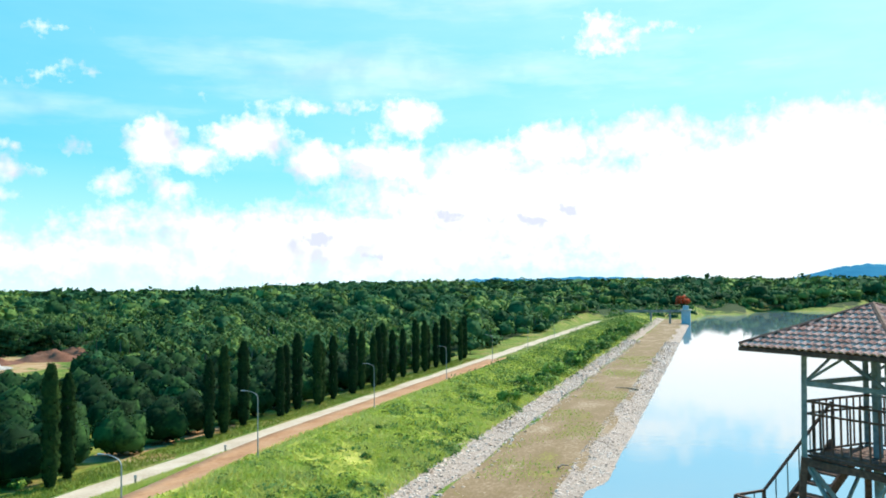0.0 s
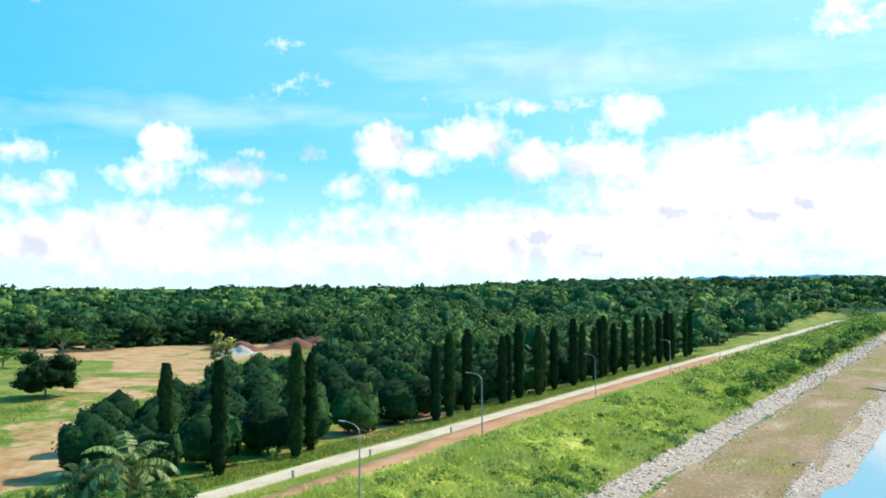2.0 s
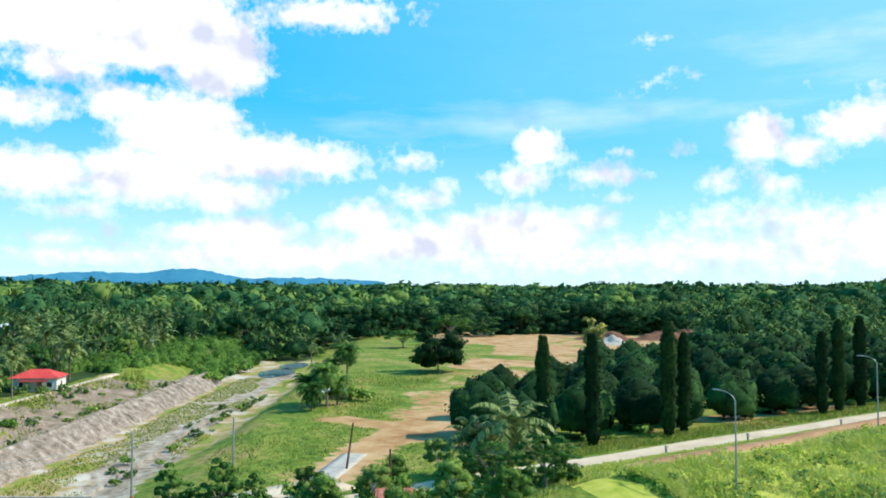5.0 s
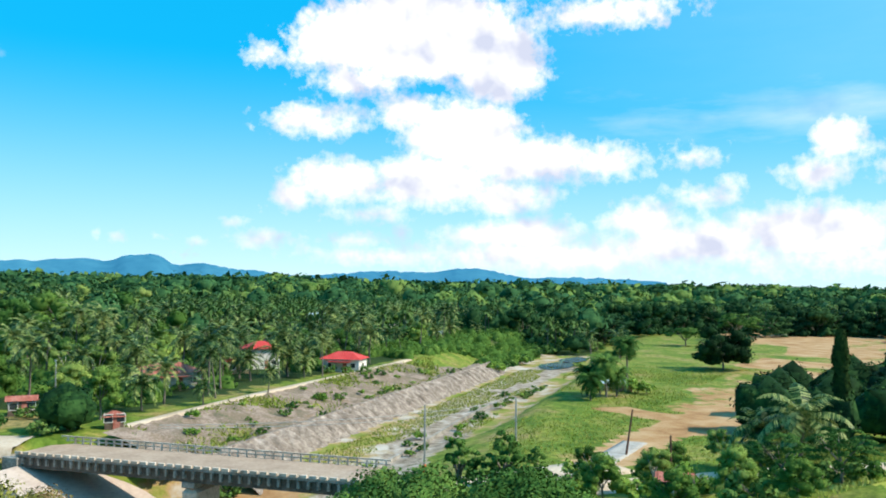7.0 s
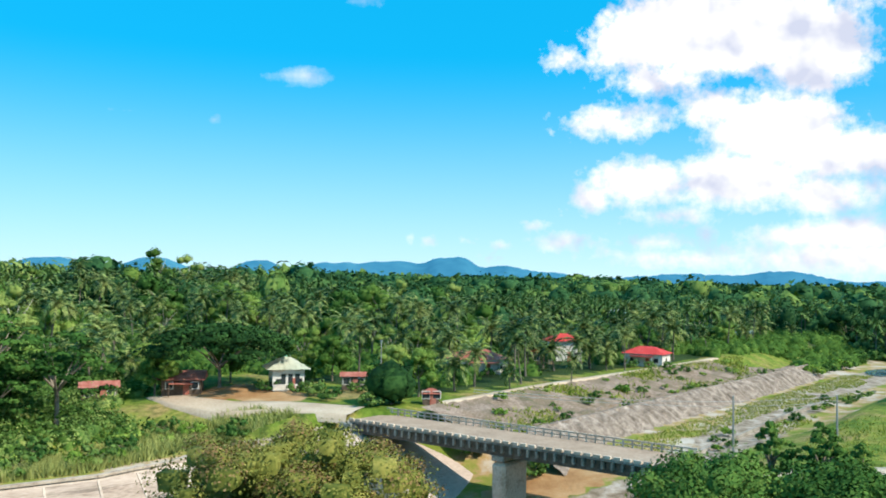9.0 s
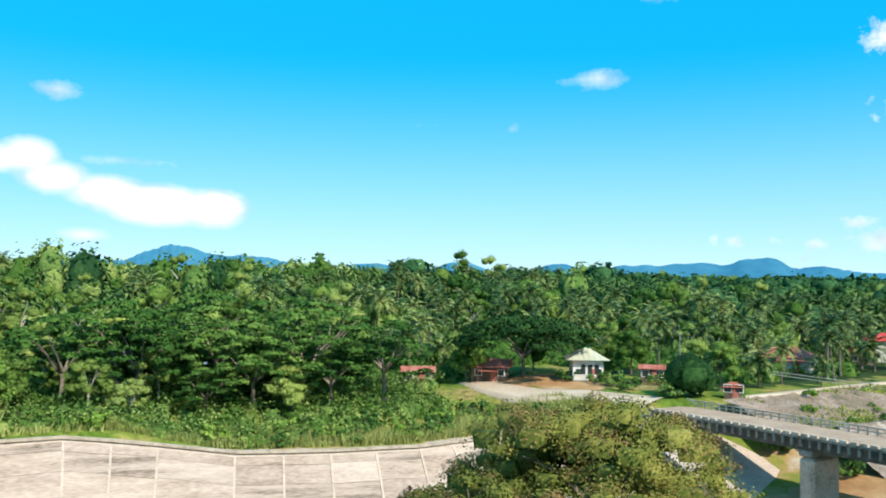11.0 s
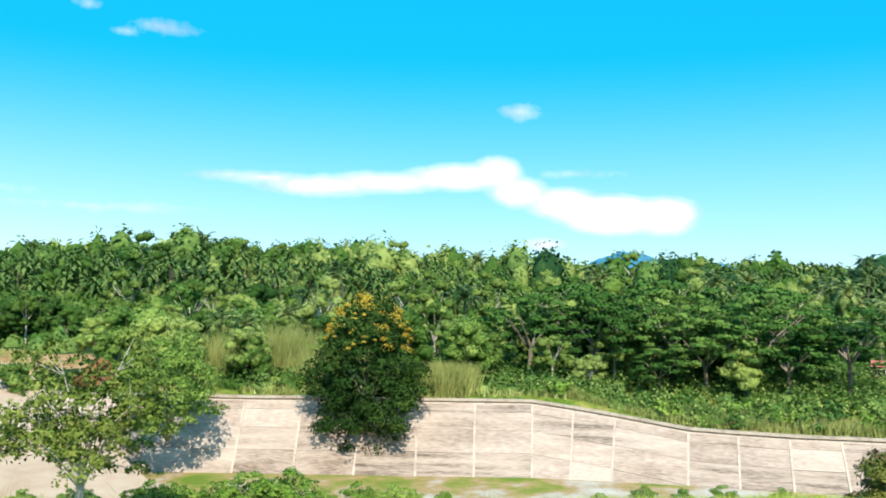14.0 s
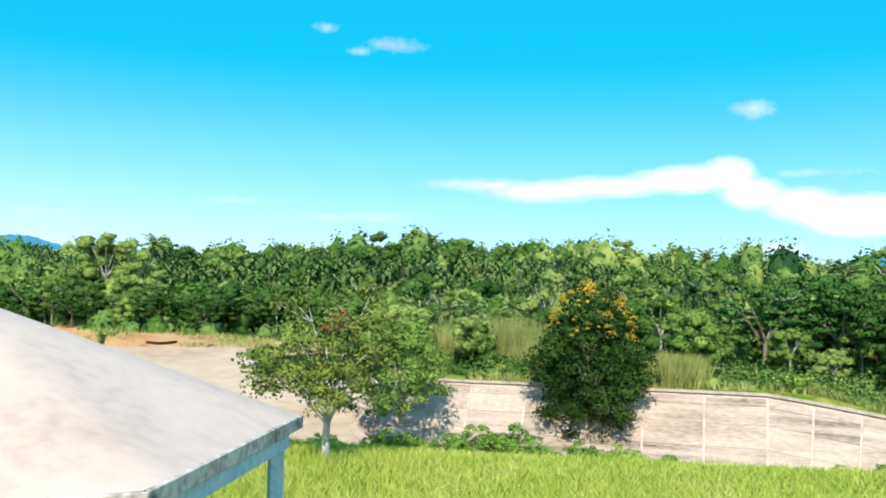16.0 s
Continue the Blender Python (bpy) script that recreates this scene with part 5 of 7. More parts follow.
def clump_crown(centres, radii, per, size, squash=0.75, up=0.35, jitter=0.45, core=0.5):
    """Leaf sprays over many overlapping clumps, thicker on their tops, round a solid leaf-coloured box added to block
    light.
    """
    pieces = []
    centres = np.asarray(centres, dtype=float)
    middle = centres.mean(axis=0)
    reach = np.abs(centres - middle).max(axis=0) + 0.1
    for c, r in zip(centres, radii):
        d = on_ball(per)
        d[:, 2] = np.where(d[:, 2] < -0.4, -d[:, 2] * 0.6, d[:, 2])
        at = c + d * r * rng.uniform(0.72, 1.06, (per, 1)) * np.array((1, 1, squash))
        whole = (at - middle) / reach
        soft = d + 0.8 * whole + np.array((0, 0, 0.15))
        pieces.append(quads_at(at, d + rng.normal(size=(per, 3)) * jitter + np.array((0, 0, up)), size * rng.uniform(0.6, 1.35, per), 1.0, soft))
        if core:
            box = (CORE * r * core * rng.uniform(0.7, 1.0, (8, 3))) * np.array((1, 1, squash))
            n = CORE / 1.732 + 0.8 * (c - middle) / reach
            pieces.append((c + box, CORE_FACES, n / np.linalg.norm(n, axis=1, keepdims=True)))
    return join(pieces)


BALL, BALL_FACES = [], []
for axis in range(3):
    for sign in (-1, 1):
        at = len(BALL)
        for u in (-1, 0, 1):
            for v in (-1, 0, 1):
                p = np.zeros(3)
                p[axis], p[(axis + 1) % 3], p[(axis + 2) % 3] = sign, u, v * sign
                BALL.append(p / np.linalg.norm(p))
        BALL_FACES += [(at + 3 * i + j, at + 3 * i + j + 3, at + 3 * i + j + 4, at + 3 * i + j + 1) for i in (0, 1) for j in (0, 1)]
BALL, BALL_FACES = np.array(BALL), np.array(BALL_FACES)


def heaps_of(centres, rx, rz, n, size, half=False, core=0.68, coarse=False, shake=0.45):
    """Rounded crowns, one a centre: a lumpy dense middle and n sprays over it."""
    m = len(centres)
    dirs = on_ball(m * n).reshape(m, n, 3)
    dirs[:, :, 2] = np.abs(dirs[:, :, 2]) if half else np.where(dirs[:, :, 2] < -0.25, -dirs[:, :, 2], dirs[:, :, 2])
    wide = np.stack([rx, rx, rz], -1)[:, None, :]
    seed = centres[:, None, :]

    def lumps(d):
        return 1 + 0.22 * np.sin(d[..., 0] * 4.1 + seed[..., 0]) * np.cos(d[..., 1] * 3.7 + seed[..., 1]) + 0.1 * np.sin(d[..., 2] * 6 + seed[..., 0] * 2)
    at = (seed + dirs * wide * lumps(dirs)[:, :, None] * rng.uniform(0.72, 0.92, (m, n, 1))).reshape(-1, 3)
    flat_ = dirs.reshape(-1, 3)
    leaves = quads_at(at, flat_ + rng.normal(size=(m * n, 3)) * 0.45 + (0, 0, 0.2), np.repeat(size, n) * rng.uniform(0.6, 1.35, m * n), 1.0, flat_ + rng.normal(size=(m * n, 3)) * shake + (0, 0, 0.2))
    ball, faces = (CORE / 1.732, CORE_FACES) if coarse else (BALL, BALL_FACES)
    k = len(ball)
    d = np.broadcast_to(ball, (m, k, 3))
    v = (seed + d * wide * core * lumps(d)[:, :, None] * rng.uniform(0.94, 1.05, (m, k, 1))).reshape(-1, 3)
    f = (faces[None] + k * np.arange(m)[:, None, None]).reshape(-1, 4)
    nrm = d.reshape(-1, 3) + np.array((0, 0, 0.15))
    return join([leaves, (v, f, nrm / np.linalg.norm(nrm, axis=1, keepdims=True))])


def dome(n, rx, rz, low=-0.25, spread_=0.8):
    """Clump centres over a dome that stands on z = 0."""
    out = []
    while len(out) < n:
        d = on_ball(1)[0]
        if d[2] > low:
            k = rng.uniform(spread_, 1.0)
            out.append((d[0] * rx * k, d[1] * rx * k, rz * (0.35 + 0.65 * max(d[2], -0.3)) * k))
    return np.array(out)


def tree_of(name, label, category, trunk, crown, crown_mat, bark=BARK, extra=None, group=""):
    """A tree thing at the origin: trunk and crown (and blossom) as parts."""
    t = tagged(new(name), label, category, group)
    part("trunk", mesh_of("trunk", *trunk, bark), bark, t)
    part("crown", leafed("crown", crown, crown_mat), crown_mat, t)
    if extra:
        part(extra[0], leafed(extra[0], extra[1], extra[2]), extra[2], t, extra[3])
    return t


def put(ob, x, y, turn_deg=0.0, size=1.0, z=None, lean=(0, 0), first=[]):
    """Places a thing on the ground; the second and later places get copies."""
    z = float(land(x, y)) - 0.1 if z is None else z
    if ob in first:
        made = copy_thing(ob, pose(x, y, z, *lean, turn_deg))
    else:
        first.append(ob)
        ob.matrix_basis = pose(x, y, z, *lean, turn_deg)
        made = ob
    made.scale = (size, size, size)
    return made


def limbs(height, reach, count, thick, split=0.45):
    pieces = [stem([(0, 0, -0.4), (0.08, 0.05, height * split * 0.5), (0.02, -0.1, height * split)], (thick, thick * 0.82, thick * 0.7))]
    for i in range(count):
        a = 2 * math.pi * i / count + rng.uniform(-0.4, 0.4)
        r = reach * rng.uniform(0.6, 1.0)
        pieces.append(stem([(0.02, -0.1, height * split * rng.uniform(0.75, 1.0)), (math.cos(a) * r * 0.45, math.sin(a) * r * 0.45, height * (split + 0.18)),
                            (math.cos(a) * r, math.sin(a) * r, height * rng.uniform(0.72, 0.92))], (thick * 0.5, thick * 0.33, thick * 0.1), 5))
    return join(pieces)


# mango: dark, dense domes that reach almost to the ground
def mango(k, n=300, size=0.3):
    a = np.arange(7) * 2.4 + k
    c = np.stack([1.75 * np.cos(a), 1.75 * np.sin(a), 3.6 + 0.4 * np.sin(a * 3)], -1)
    c[5:] = (0.2, -0.2, 4.4), (-0.3, 0.2, 3.2)
    r = rng.uniform(2.7, 3.4, 7)
    r[5:] = 3.9, 4.6
    return tree_of("mango_tree", "dense dark green mango tree with a domed crown", "tree", limbs(7, 3, 5, 0.32, 0.3),
                   heaps_of(c, r, np.minimum(r * 1.1, c[:, 2] - 0.4), n, np.full(7, size), core=0.88, shake=0.25), MANGO, group="mango orchard")


# mast tree: a narrow, tall column of hanging leaves
def mast_tree(k):
    n = 2600
    h = rng.uniform(0.4, 14.2, n)
    r = 0.98 * np.clip((14.6 - h) / 2.6, 0.12, 1) ** 0.6 * (0.82 + 0.12 * np.sin(h * (1.9 + 0.3 * k) + k) + rng.uniform(-0.16, 0.12, n)) * np.clip(h / 1.5, 0.55, 1)
    a = rng.uniform(0, 2 * math.pi, n)
    out = np.stack([np.cos(a), np.sin(a), np.full(n, -0.1)], -1)
    at = np.stack([np.cos(a) * r, np.sin(a) * r, h], -1)
    crown = quads_at(at, out + rng.normal(size=(n, 3)) * 0.4, rng.uniform(0.22, 0.46, n), 1.5, out + (0, 0, 0.1))
    return tree_of("mast_tree", "tall narrow dark green mast tree beside the road", "tree", stem([(0, 0, -0.3), (0.05, 0, 7), (0, 0, 13.5)], (0.2, 0.15, 0.05)), crown, CYPRESS, group="mast trees along the road")


def fronds(count, length, lift=0.9, strips=9, width=0.62, droop=1.25):
    """Feathered palm fronds about the origin: a rib with leaflets hanging either side."""
    verts, faces = [], []
    for i in range(count):
        a = 2.4 * i + rng.uniform(-0.3, 0.3)
        rise = lift * (1 - 1.55 * (i / count)) + rng.uniform(-0.12, 0.12)
        L = length * rng.uniform(0.8, 1.08)
        side = np.array((-math.sin(a), math.cos(a), 0))
        at, rib = np.zeros(3), []
        for s in range(strips + 1):
            rib.append(at.copy())
            ang = rise - droop * (s / strips) ** 1.4
            at = at + L / strips * np.array((math.cos(a) * math.cos(ang), math.sin(a) * math.cos(ang), math.sin(ang)))
        for s in range(2 * strips):
            p = rib[s // 2] + (rib[s // 2 + 1] - rib[s // 2]) * (0.5 * (s % 2))
            ahead = rib[s // 2 + 1] - rib[s // 2]
            w = width * L / 4.2 * (0.5 + 1.05 * math.sin(math.pi * min(1.0, (0.5 * s + 1.0) / strips) ** 0.8)) * (1.0 if s < 2 * strips - 2 else 0.6)
            for sign in (-1, 1):
                tip = side * sign * w * rng.uniform(0.8, 1.1) + np.array((0, 0, -0.5 * w * rng.uniform(0.7, 1.3))) + ahead * 0.8
                k = len(verts)
                verts += [p, p + ahead * 0.4, p + ahead * 0.3 + tip, p + tip * 0.92]
                faces.append((k, k + 1, k + 2, k + 3))
    return np.array(verts), np.array(faces)


def coconut(height):
    bend = rng.uniform(-0.9, 0.9, 2)
    top = (bend[0], bend[1], height)
    v, f = fronds(21, 4.9, 1.25, 8, 0.44, 1.6)
    t = tree_of("coconut_palm", "coconut palm with a grey trunk and arching fronds", "palm",
                stem([(0, 0, -0.4), (bend[0] * 0.15, bend[1] * 0.15, height * 0.35), (bend[0] * 0.5, bend[1] * 0.5, height * 0.7), top], (0.26, 0.17, 0.14, 0.12)),
                (v + np.array(top), f), PALM, PALM_BARK, group="coconut palms")
    d = on_ball(9)
    part("coconuts", mesh_of("coconuts", *quads_at(np.array(top) + d * np.array((0.35, 0.35, 0.2)) - (0, 0, 0.25), d, 0.32), RUST), RUST, t)
    return t


def broadleaf(name, label, h, rx, n, per, size, mat, bark=BARK, low=-0.2, thick=0.25, fill=0.55, squash=0.8, group="", extra=None, core=0.35, lump=(0.16, 0.3)):
    c = dome(n, rx * 0.85, h * 0.66, low, fill) + np.array((0, 0, h * 0.22))
    r = rng.uniform(*lump, n) * rx
    crown = heaps_of(c, r, r * squash, per, np.full(n, size), core=core, coarse=n < 14, shake=0.35) if core > 0.5 else clump_crown(c, r, per, size, squash, core=core)
    return tree_of(name, label, "tree", limbs(h * 0.8, rx * 0.75, 6, thick), crown, mat, bark, extra, group)


def umbrella(name, label, h, rx, mat, per=34, n=60, layers=2, size=0.5):
    """A spreading crown in flat tiers on a forked trunk."""
    c = []
    for i in range(n):
        r, a = rx * math.sqrt(rng.uniform(0.02, 1)), rng.uniform(0, 2 * math.pi)
        c.append((r * math.cos(a), r * math.sin(a), h * (0.97 - 0.3 * (r / rx) ** 2) - rng.integers(0, layers) * h * 0.13))
    return tree_of(name, label, "tree", limbs(h * 0.95, rx * 0.8, 7, 0.34, 0.4), clump_crown(np.array(c), rng.uniform(0.13, 0.22, n) * rx, per, size, 0.35, 0.8, core=0.3), mat)


mangoes = [mango(k) for k in range(3)]
far_mangoes = [mango(k, 110, 0.5) for k in range(2)]
masts = [mast_tree(k) for k in range(3)]
palms = [coconut(7.0), coconut(10.0), coconut(4.8)]
DEEP = leafy("deep_green_leaf", (0.02, 0.065, 0.014), (0.06, 0.145, 0.03), (0.15, 0.25, 0.055))
woods = [broadleaf("broadleaf_tree", "leafy green broadleaf tree at the wood's edge", 11, 5.0, 34, 120, 0.27, BROAD, group="broadleaf trees", core=0.62, lump=(0.2, 0.38)),
         broadleaf("light_green_tree", "tall light green broadleaf tree at the wood's edge", 14, 4.6, 36, 120, 0.27, PALE_LEAF, PALE_BARK, -0.2, group="light green trees", core=0.62, lump=(0.2, 0.38)),
         umbrella("tiered_tree", "green tree with a feathery tiered crown", 11, 6.5, DEEP, 74, 70, 4, 0.3)]
far_woods = [broadleaf("broadleaf_tree", "leafy green broadleaf tree in the wood", 11, 5.0, 22, 84, 0.31, BROAD, low=-0.5, group="broadleaf trees", core=0.66, lump=(0.27, 0.44)),
             broadleaf("light_green_tree", "tall light green broadleaf tree in the wood", 14, 4.4, 22, 84, 0.3, PALE_LEAF, PALE_BARK, -0.5, group="light green trees", core=0.66, lump=(0.27, 0.44)),
             broadleaf("dark_green_tree", "dark green broadleaf tree in the wood", 10, 4.6, 22, 84, 0.3, DEEP, low=-0.5, group="dark green trees", core=0.66, lump=(0.27, 0.44))]
woods[2]["group"] = "tiered trees"
shrubs = [broadleaf("shrub", "low bright green leafy shrub", 2.6, 1.8, 12, 28, 0.28, BRIGHT, thick=0.06, low=-0.6, group="shrubs", core=0.6, lump=(0.3, 0.5)),
          broadleaf("shrub", "low dark green leafy shrub", 2.4, 2.0, 12, 28, 0.28, MID_LEAF, thick=0.06, low=-0.6, group="shrubs", core=0.6, lump=(0.3, 0.5))]

bush = broadleaf("shrub", "bright green bush at the lawn's edge", 2.7, 1.7, 40, 90, 0.1, BRIGHT, thick=0.05, low=-0.7, group="shrubs", core=0)

# the orchard behind the road, and the row of mast trees
for i, y in enumerate((83, 98, 103, 137.5, 143, 151.5, 164, 168.5, 174, 182, 187, 192, 203, 212, 217, 222, 227, 231, 243, 254, 260, 267, 273, 281, 290, 301, 309)):
    put(masts[i % 3], -88 + 0.8 * math.sin(i * 2.3), y, i * 77, 1.1 + 0.1 * math.sin(i * 1.7))
put(masts[0], -94.5, 79.5, 20, 1.1)
for row in range(9):
    for k in range(-1, 15):
        x, y = -95.0 - row * 11.2 + rng.uniform(-1.3, 1.3), 88 + k * 11.2 + rng.uniform(-1.3, 1.3)
        d, left = math.hypot(x, y), math.degrees(math.atan2(-x, y))
        if (left < 54.6 if d < 172 else left < 47.6 if d < 238 else left < 40) and d < 290:
            put(mangoes[(row + k) % 3] if d < 185 else far_mangoes[(row + k) % 2], x, y, rng.uniform(0, 360), rng.uniform(0.96, 1.18))

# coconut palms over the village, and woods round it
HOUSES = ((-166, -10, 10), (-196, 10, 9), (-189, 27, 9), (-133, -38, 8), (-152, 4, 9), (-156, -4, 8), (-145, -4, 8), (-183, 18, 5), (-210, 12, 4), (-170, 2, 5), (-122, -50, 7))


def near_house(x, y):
    """Metres to the nearest house's clearing; beyond x = -185 it runs 26 m towards the camera, to keep houses in view.
    """
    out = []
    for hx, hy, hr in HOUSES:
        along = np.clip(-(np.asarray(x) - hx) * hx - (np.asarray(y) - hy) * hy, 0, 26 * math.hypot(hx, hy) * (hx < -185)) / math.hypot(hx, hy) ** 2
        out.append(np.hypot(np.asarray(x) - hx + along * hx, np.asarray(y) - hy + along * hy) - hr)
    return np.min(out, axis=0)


spots = []
for tries in range(5000):
    left, d = rng.uniform(72, 128), 140 + 190 * rng.uniform(0, 1) ** 0.8
    x, y = -math.sin(math.radians(left)) * d, math.cos(math.radians(left)) * d
    a, s = to_river(x, y)
    if s > -92 + 8 * step(200, 260, a) or (a < 100 and s > -128):
        continue
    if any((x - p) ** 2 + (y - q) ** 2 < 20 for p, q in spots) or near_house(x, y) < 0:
        continue
    spots.append((x, y))
    if len(spots) > 380:
        break
for i, (x, y) in enumerate(spots):
    if rng.uniform() < 0.66:
        put(palms[i % 3], x, y, rng.uniform(0, 360), rng.uniform(0.8, 1.15), lean=tuple(rng.uniform(-6, 6, 2)))
    else:
        put(far_woods[i % 3], x, y, rng.uniform(0, 360), rng.uniform(0.6, 0.95))

# the wood behind the spillway wall
edge = []
for tries in range(4000):
    left, d = rng.uniform(122, 184), rng.uniform(112, 215)
    x, y = -math.sin(math.radians(left)) * d, math.cos(math.radians(left)) * d
    a, s = to_river(x, y)
    if s > -109 - 14 * step(40, 70, a) or (left > 168 and d < 190) or any((x - p) ** 2 + (y - q) ** 2 < 36 for p, q in edge):
        continue
    edge.append((x, y))
    if len(edge) > 150:
        break
for i, (x, y) in enumerate(edge):
    left = math.degrees(math.atan2(-x, y)) % 360
    d = math.hypot(x, y)
    if rng.uniform() < (0.16 if left < 160 else 0.06):
        put(palms[i % 3], x, y, rng.uniform(0, 360), rng.uniform(0.7, 1.0))
    elif d < 145:
        put(woods[2 if 122 < left < 133 else i % 2], x, y, rng.uniform(0, 360), 0.5 + 0.6 * rng.uniform() ** 1.4)
    else:
        put(far_woods[i % 3], x, y, rng.uniform(0, 360), 0.5 + 0.75 * rng.uniform() ** 1.5)

# taller trees that stand above the wood
for i in range(26):
    left, d = 121 + i * 2.15 + rng.uniform(-0.8, 0.8), rng.uniform(165, 235)
    x, y = -math.sin(math.radians(left)) * d, math.cos(math.radians(left)) * d
    if left < 166 or d > 215:
        put(palms[1] if i % 4 == 3 else far_woods[i % 3], x, y, i * 53, rng.uniform(1.0, 1.35))


def far_wood():
    """All the woods beyond: tree-sized heaps of sprays in four greens, and simple palms in groves."""
    heaps = []
    for d0, d1, gap, n in ((190, 330, 7.0, 104), (330, 560, 9.5, 38), (560, 1000, 14.0, 26), (1000, 2300, 30.0, 12)):
        area = math.radians(218) / 2 * (d1 ** 2 - d0 ** 2)
        count = int(area / gap ** 2)
        d = np.sqrt(rng.uniform(d0 ** 2, d1 ** 2, count))
        left = np.radians(rng.uniform(-16, 202, count))
        x, y = -np.sin(left) * d, np.cos(left) * d
        a, s = to_river(x, y)
        deg = np.degrees(left)
        keep = (open_field(x, y) < 0.2) & ~((x > -92) & (y > 0) & (y < 760) & (deg < 40)) & ~((s > -95) & (s < -42) & (a < 300)) & ~((s > -45) & (a < 330) & (deg > 50) & (d < 300) & (s < 30) & (open_field(x, y) > 0))
        keep &= ~((deg > 60) & (deg < 128) & (d < 300) & (s > -90)) & ~((deg < 54) & (d < 262)) & ~((deg > 120) & (d < 205)) & ~((deg > 168) & (d < 225))
        keep &= ~((x > -20) & (y > 0) & (y < 790 + 0.9 * np.maximum(x, 0)))
        keep &= ~((deg >= 72) & (deg < 126) & (d < 250) & (s < -80)) & ~((deg > 112) & (d > 560))
        x, y, d = x[keep], y[keep], d[keep]
        heaps.append((x, y, d, n, gap))
    leaf, light, middle, distant, dark, palm_leaf, trunks = [], [], [], [], [], [], []
    split = []
    for x, y, d, n, gap in heaps:
        left = np.degrees(np.arctan2(-x, y)) % 360
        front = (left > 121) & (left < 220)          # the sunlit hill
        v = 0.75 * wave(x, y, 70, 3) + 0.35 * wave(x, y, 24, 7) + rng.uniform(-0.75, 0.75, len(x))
        # leaf colours carry the light: brighter on the sunlit hill, darker where backlit
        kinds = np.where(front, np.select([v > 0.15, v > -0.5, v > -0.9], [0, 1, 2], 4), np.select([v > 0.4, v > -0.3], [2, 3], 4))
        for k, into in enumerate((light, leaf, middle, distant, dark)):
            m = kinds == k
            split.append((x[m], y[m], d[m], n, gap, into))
    for x, y, d, n, gap, into in split:
        z = land(x, y)
        m = len(x)
        is_palm = (0.8 * wave(x, y, 90, 5) + 0.5 * wave(x, y, 33, 2) + rng.uniform(-0.35, 0.35, m) > np.where(np.degrees(np.arctan2(-x, y)) % 360 < 121, -0.12, 0.22)) & (d < 640)
        big = np.where(rng.uniform(0, 1, m) < 0.24, rng.uniform(1.25, 1.8, m), 1.0)
        h = (5.5 + 9.5 * rng.uniform(0, 1, m) ** 1.6) * (1 + 0.25 * (wave(x, y, 90, 9))) * (0.4 + 0.6 * big)
        rx = gap * rng.uniform(0.42, 0.66, m) * big
        h, rx = np.where(is_palm, 0.42 * h, h), np.where(is_palm, 0.85 * rx, rx)
        spray = 0.155 if n > 60 else 0.24 if n > 20 else 0.3
        if m:
            into.append(heaps_of(np.stack([x, y, z + 0.5 * h], -1), rx, 0.48 * h, n, rx * spray, coarse=n < 20))
        px, py, pz, ph = x[is_palm], y[is_palm], z[is_palm], rng.uniform(6, 11.5, int(is_palm.sum()))
        q = len(px)
        if not q:
            continue
        long = rng.uniform(0.75, 1.15, q)[:, None]
        for i in range(13):
            a = 2.4 * i + rng.uniform(-0.3, 0.3, q)
            rise = 1.1 - 1.7 * i / 13
            side = np.stack([-np.sin(a), np.cos(a), np.zeros(q)], -1)
            out = np.stack([np.cos(a), np.sin(a), np.zeros(q)], -1)
            p0 = np.stack([px, py, pz + ph], -1)
            p1 = p0 + 2.2 * long * (out * math.cos(rise) + np.array((0, 0, math.sin(rise))))
            p2 = p1 + 2.3 * long * (out * math.cos(rise - 1.0) + np.array((0, 0, math.sin(rise - 1.0))))
            w = side * 0.5 - np.array((0, 0, 0.25))
            w2 = -side * 0.5 - np.array((0, 0, 0.25))
            v = np.stack([p0 + w * 0.4, p1 + w, p1 + w2, p0 + w2 * 0.4, p1 + w, p2 + w * 0.2, p2 + w2 * 0.2, p1 + w2], 1).reshape(-1, 3)
            palm_leaf.append((v, np.arange(8 * q).reshape(2 * q, 4)))
        foot, top = np.stack([px, py, pz - 1], -1), np.stack([px, py, pz + ph], -1)
        w = np.array((0.16, 0.1, 0))
        trunks.append((np.stack([foot - w, foot + w, top + w, top - w], 1).reshape(-1, 3), np.arange(4 * q).reshape(q, 4)))
    # low growth between the village's palms
    left, d = np.radians(rng.uniform(72, 128, 3000)), 138 + 170 * rng.uniform(0, 1, 3000)
    x, y = -np.sin(left) * d, np.cos(left) * d
    a, s = to_river(x, y)
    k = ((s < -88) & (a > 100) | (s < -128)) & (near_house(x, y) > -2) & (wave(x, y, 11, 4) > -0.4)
    x, y = x[k], y[k]
    r = rng.uniform(1.4, 3.2, len(x))
    leaf.append(heaps_of(np.stack([x, y, land(x, y) - 0.2], -1), r, r * 1.15, 40, np.full(len(x), 0.45), True))
    # scrub where the river walls end
    a, s = rng.uniform(206, 345, 620), rng.uniform(-104, -60, 620)
    k = (s < -78) | ((a > 236) & ~((a > 238) & (a < 300) & (s > -62)))
    x, y = from_river(a[k], s[k])
    r = rng.uniform(1.3, 3.4, len(x))
    leaf.append(heaps_of(np.stack([x, y, land(x, y) - 0.2], -1), r, r * 1.3, 40, np.full(len(x), 0.5), True))
    # undergrowth behind the spillway wall
    a = rng.uniform(-45, 78, 1700)
    s = np.interp(a, LIP_A, LIP_S) - 5 - 42 * rng.uniform(0, 1, 1700) ** 1.3 - 9 * step(30, 45, a) * step(80, 70, a)
    x, y = from_river(a, s)
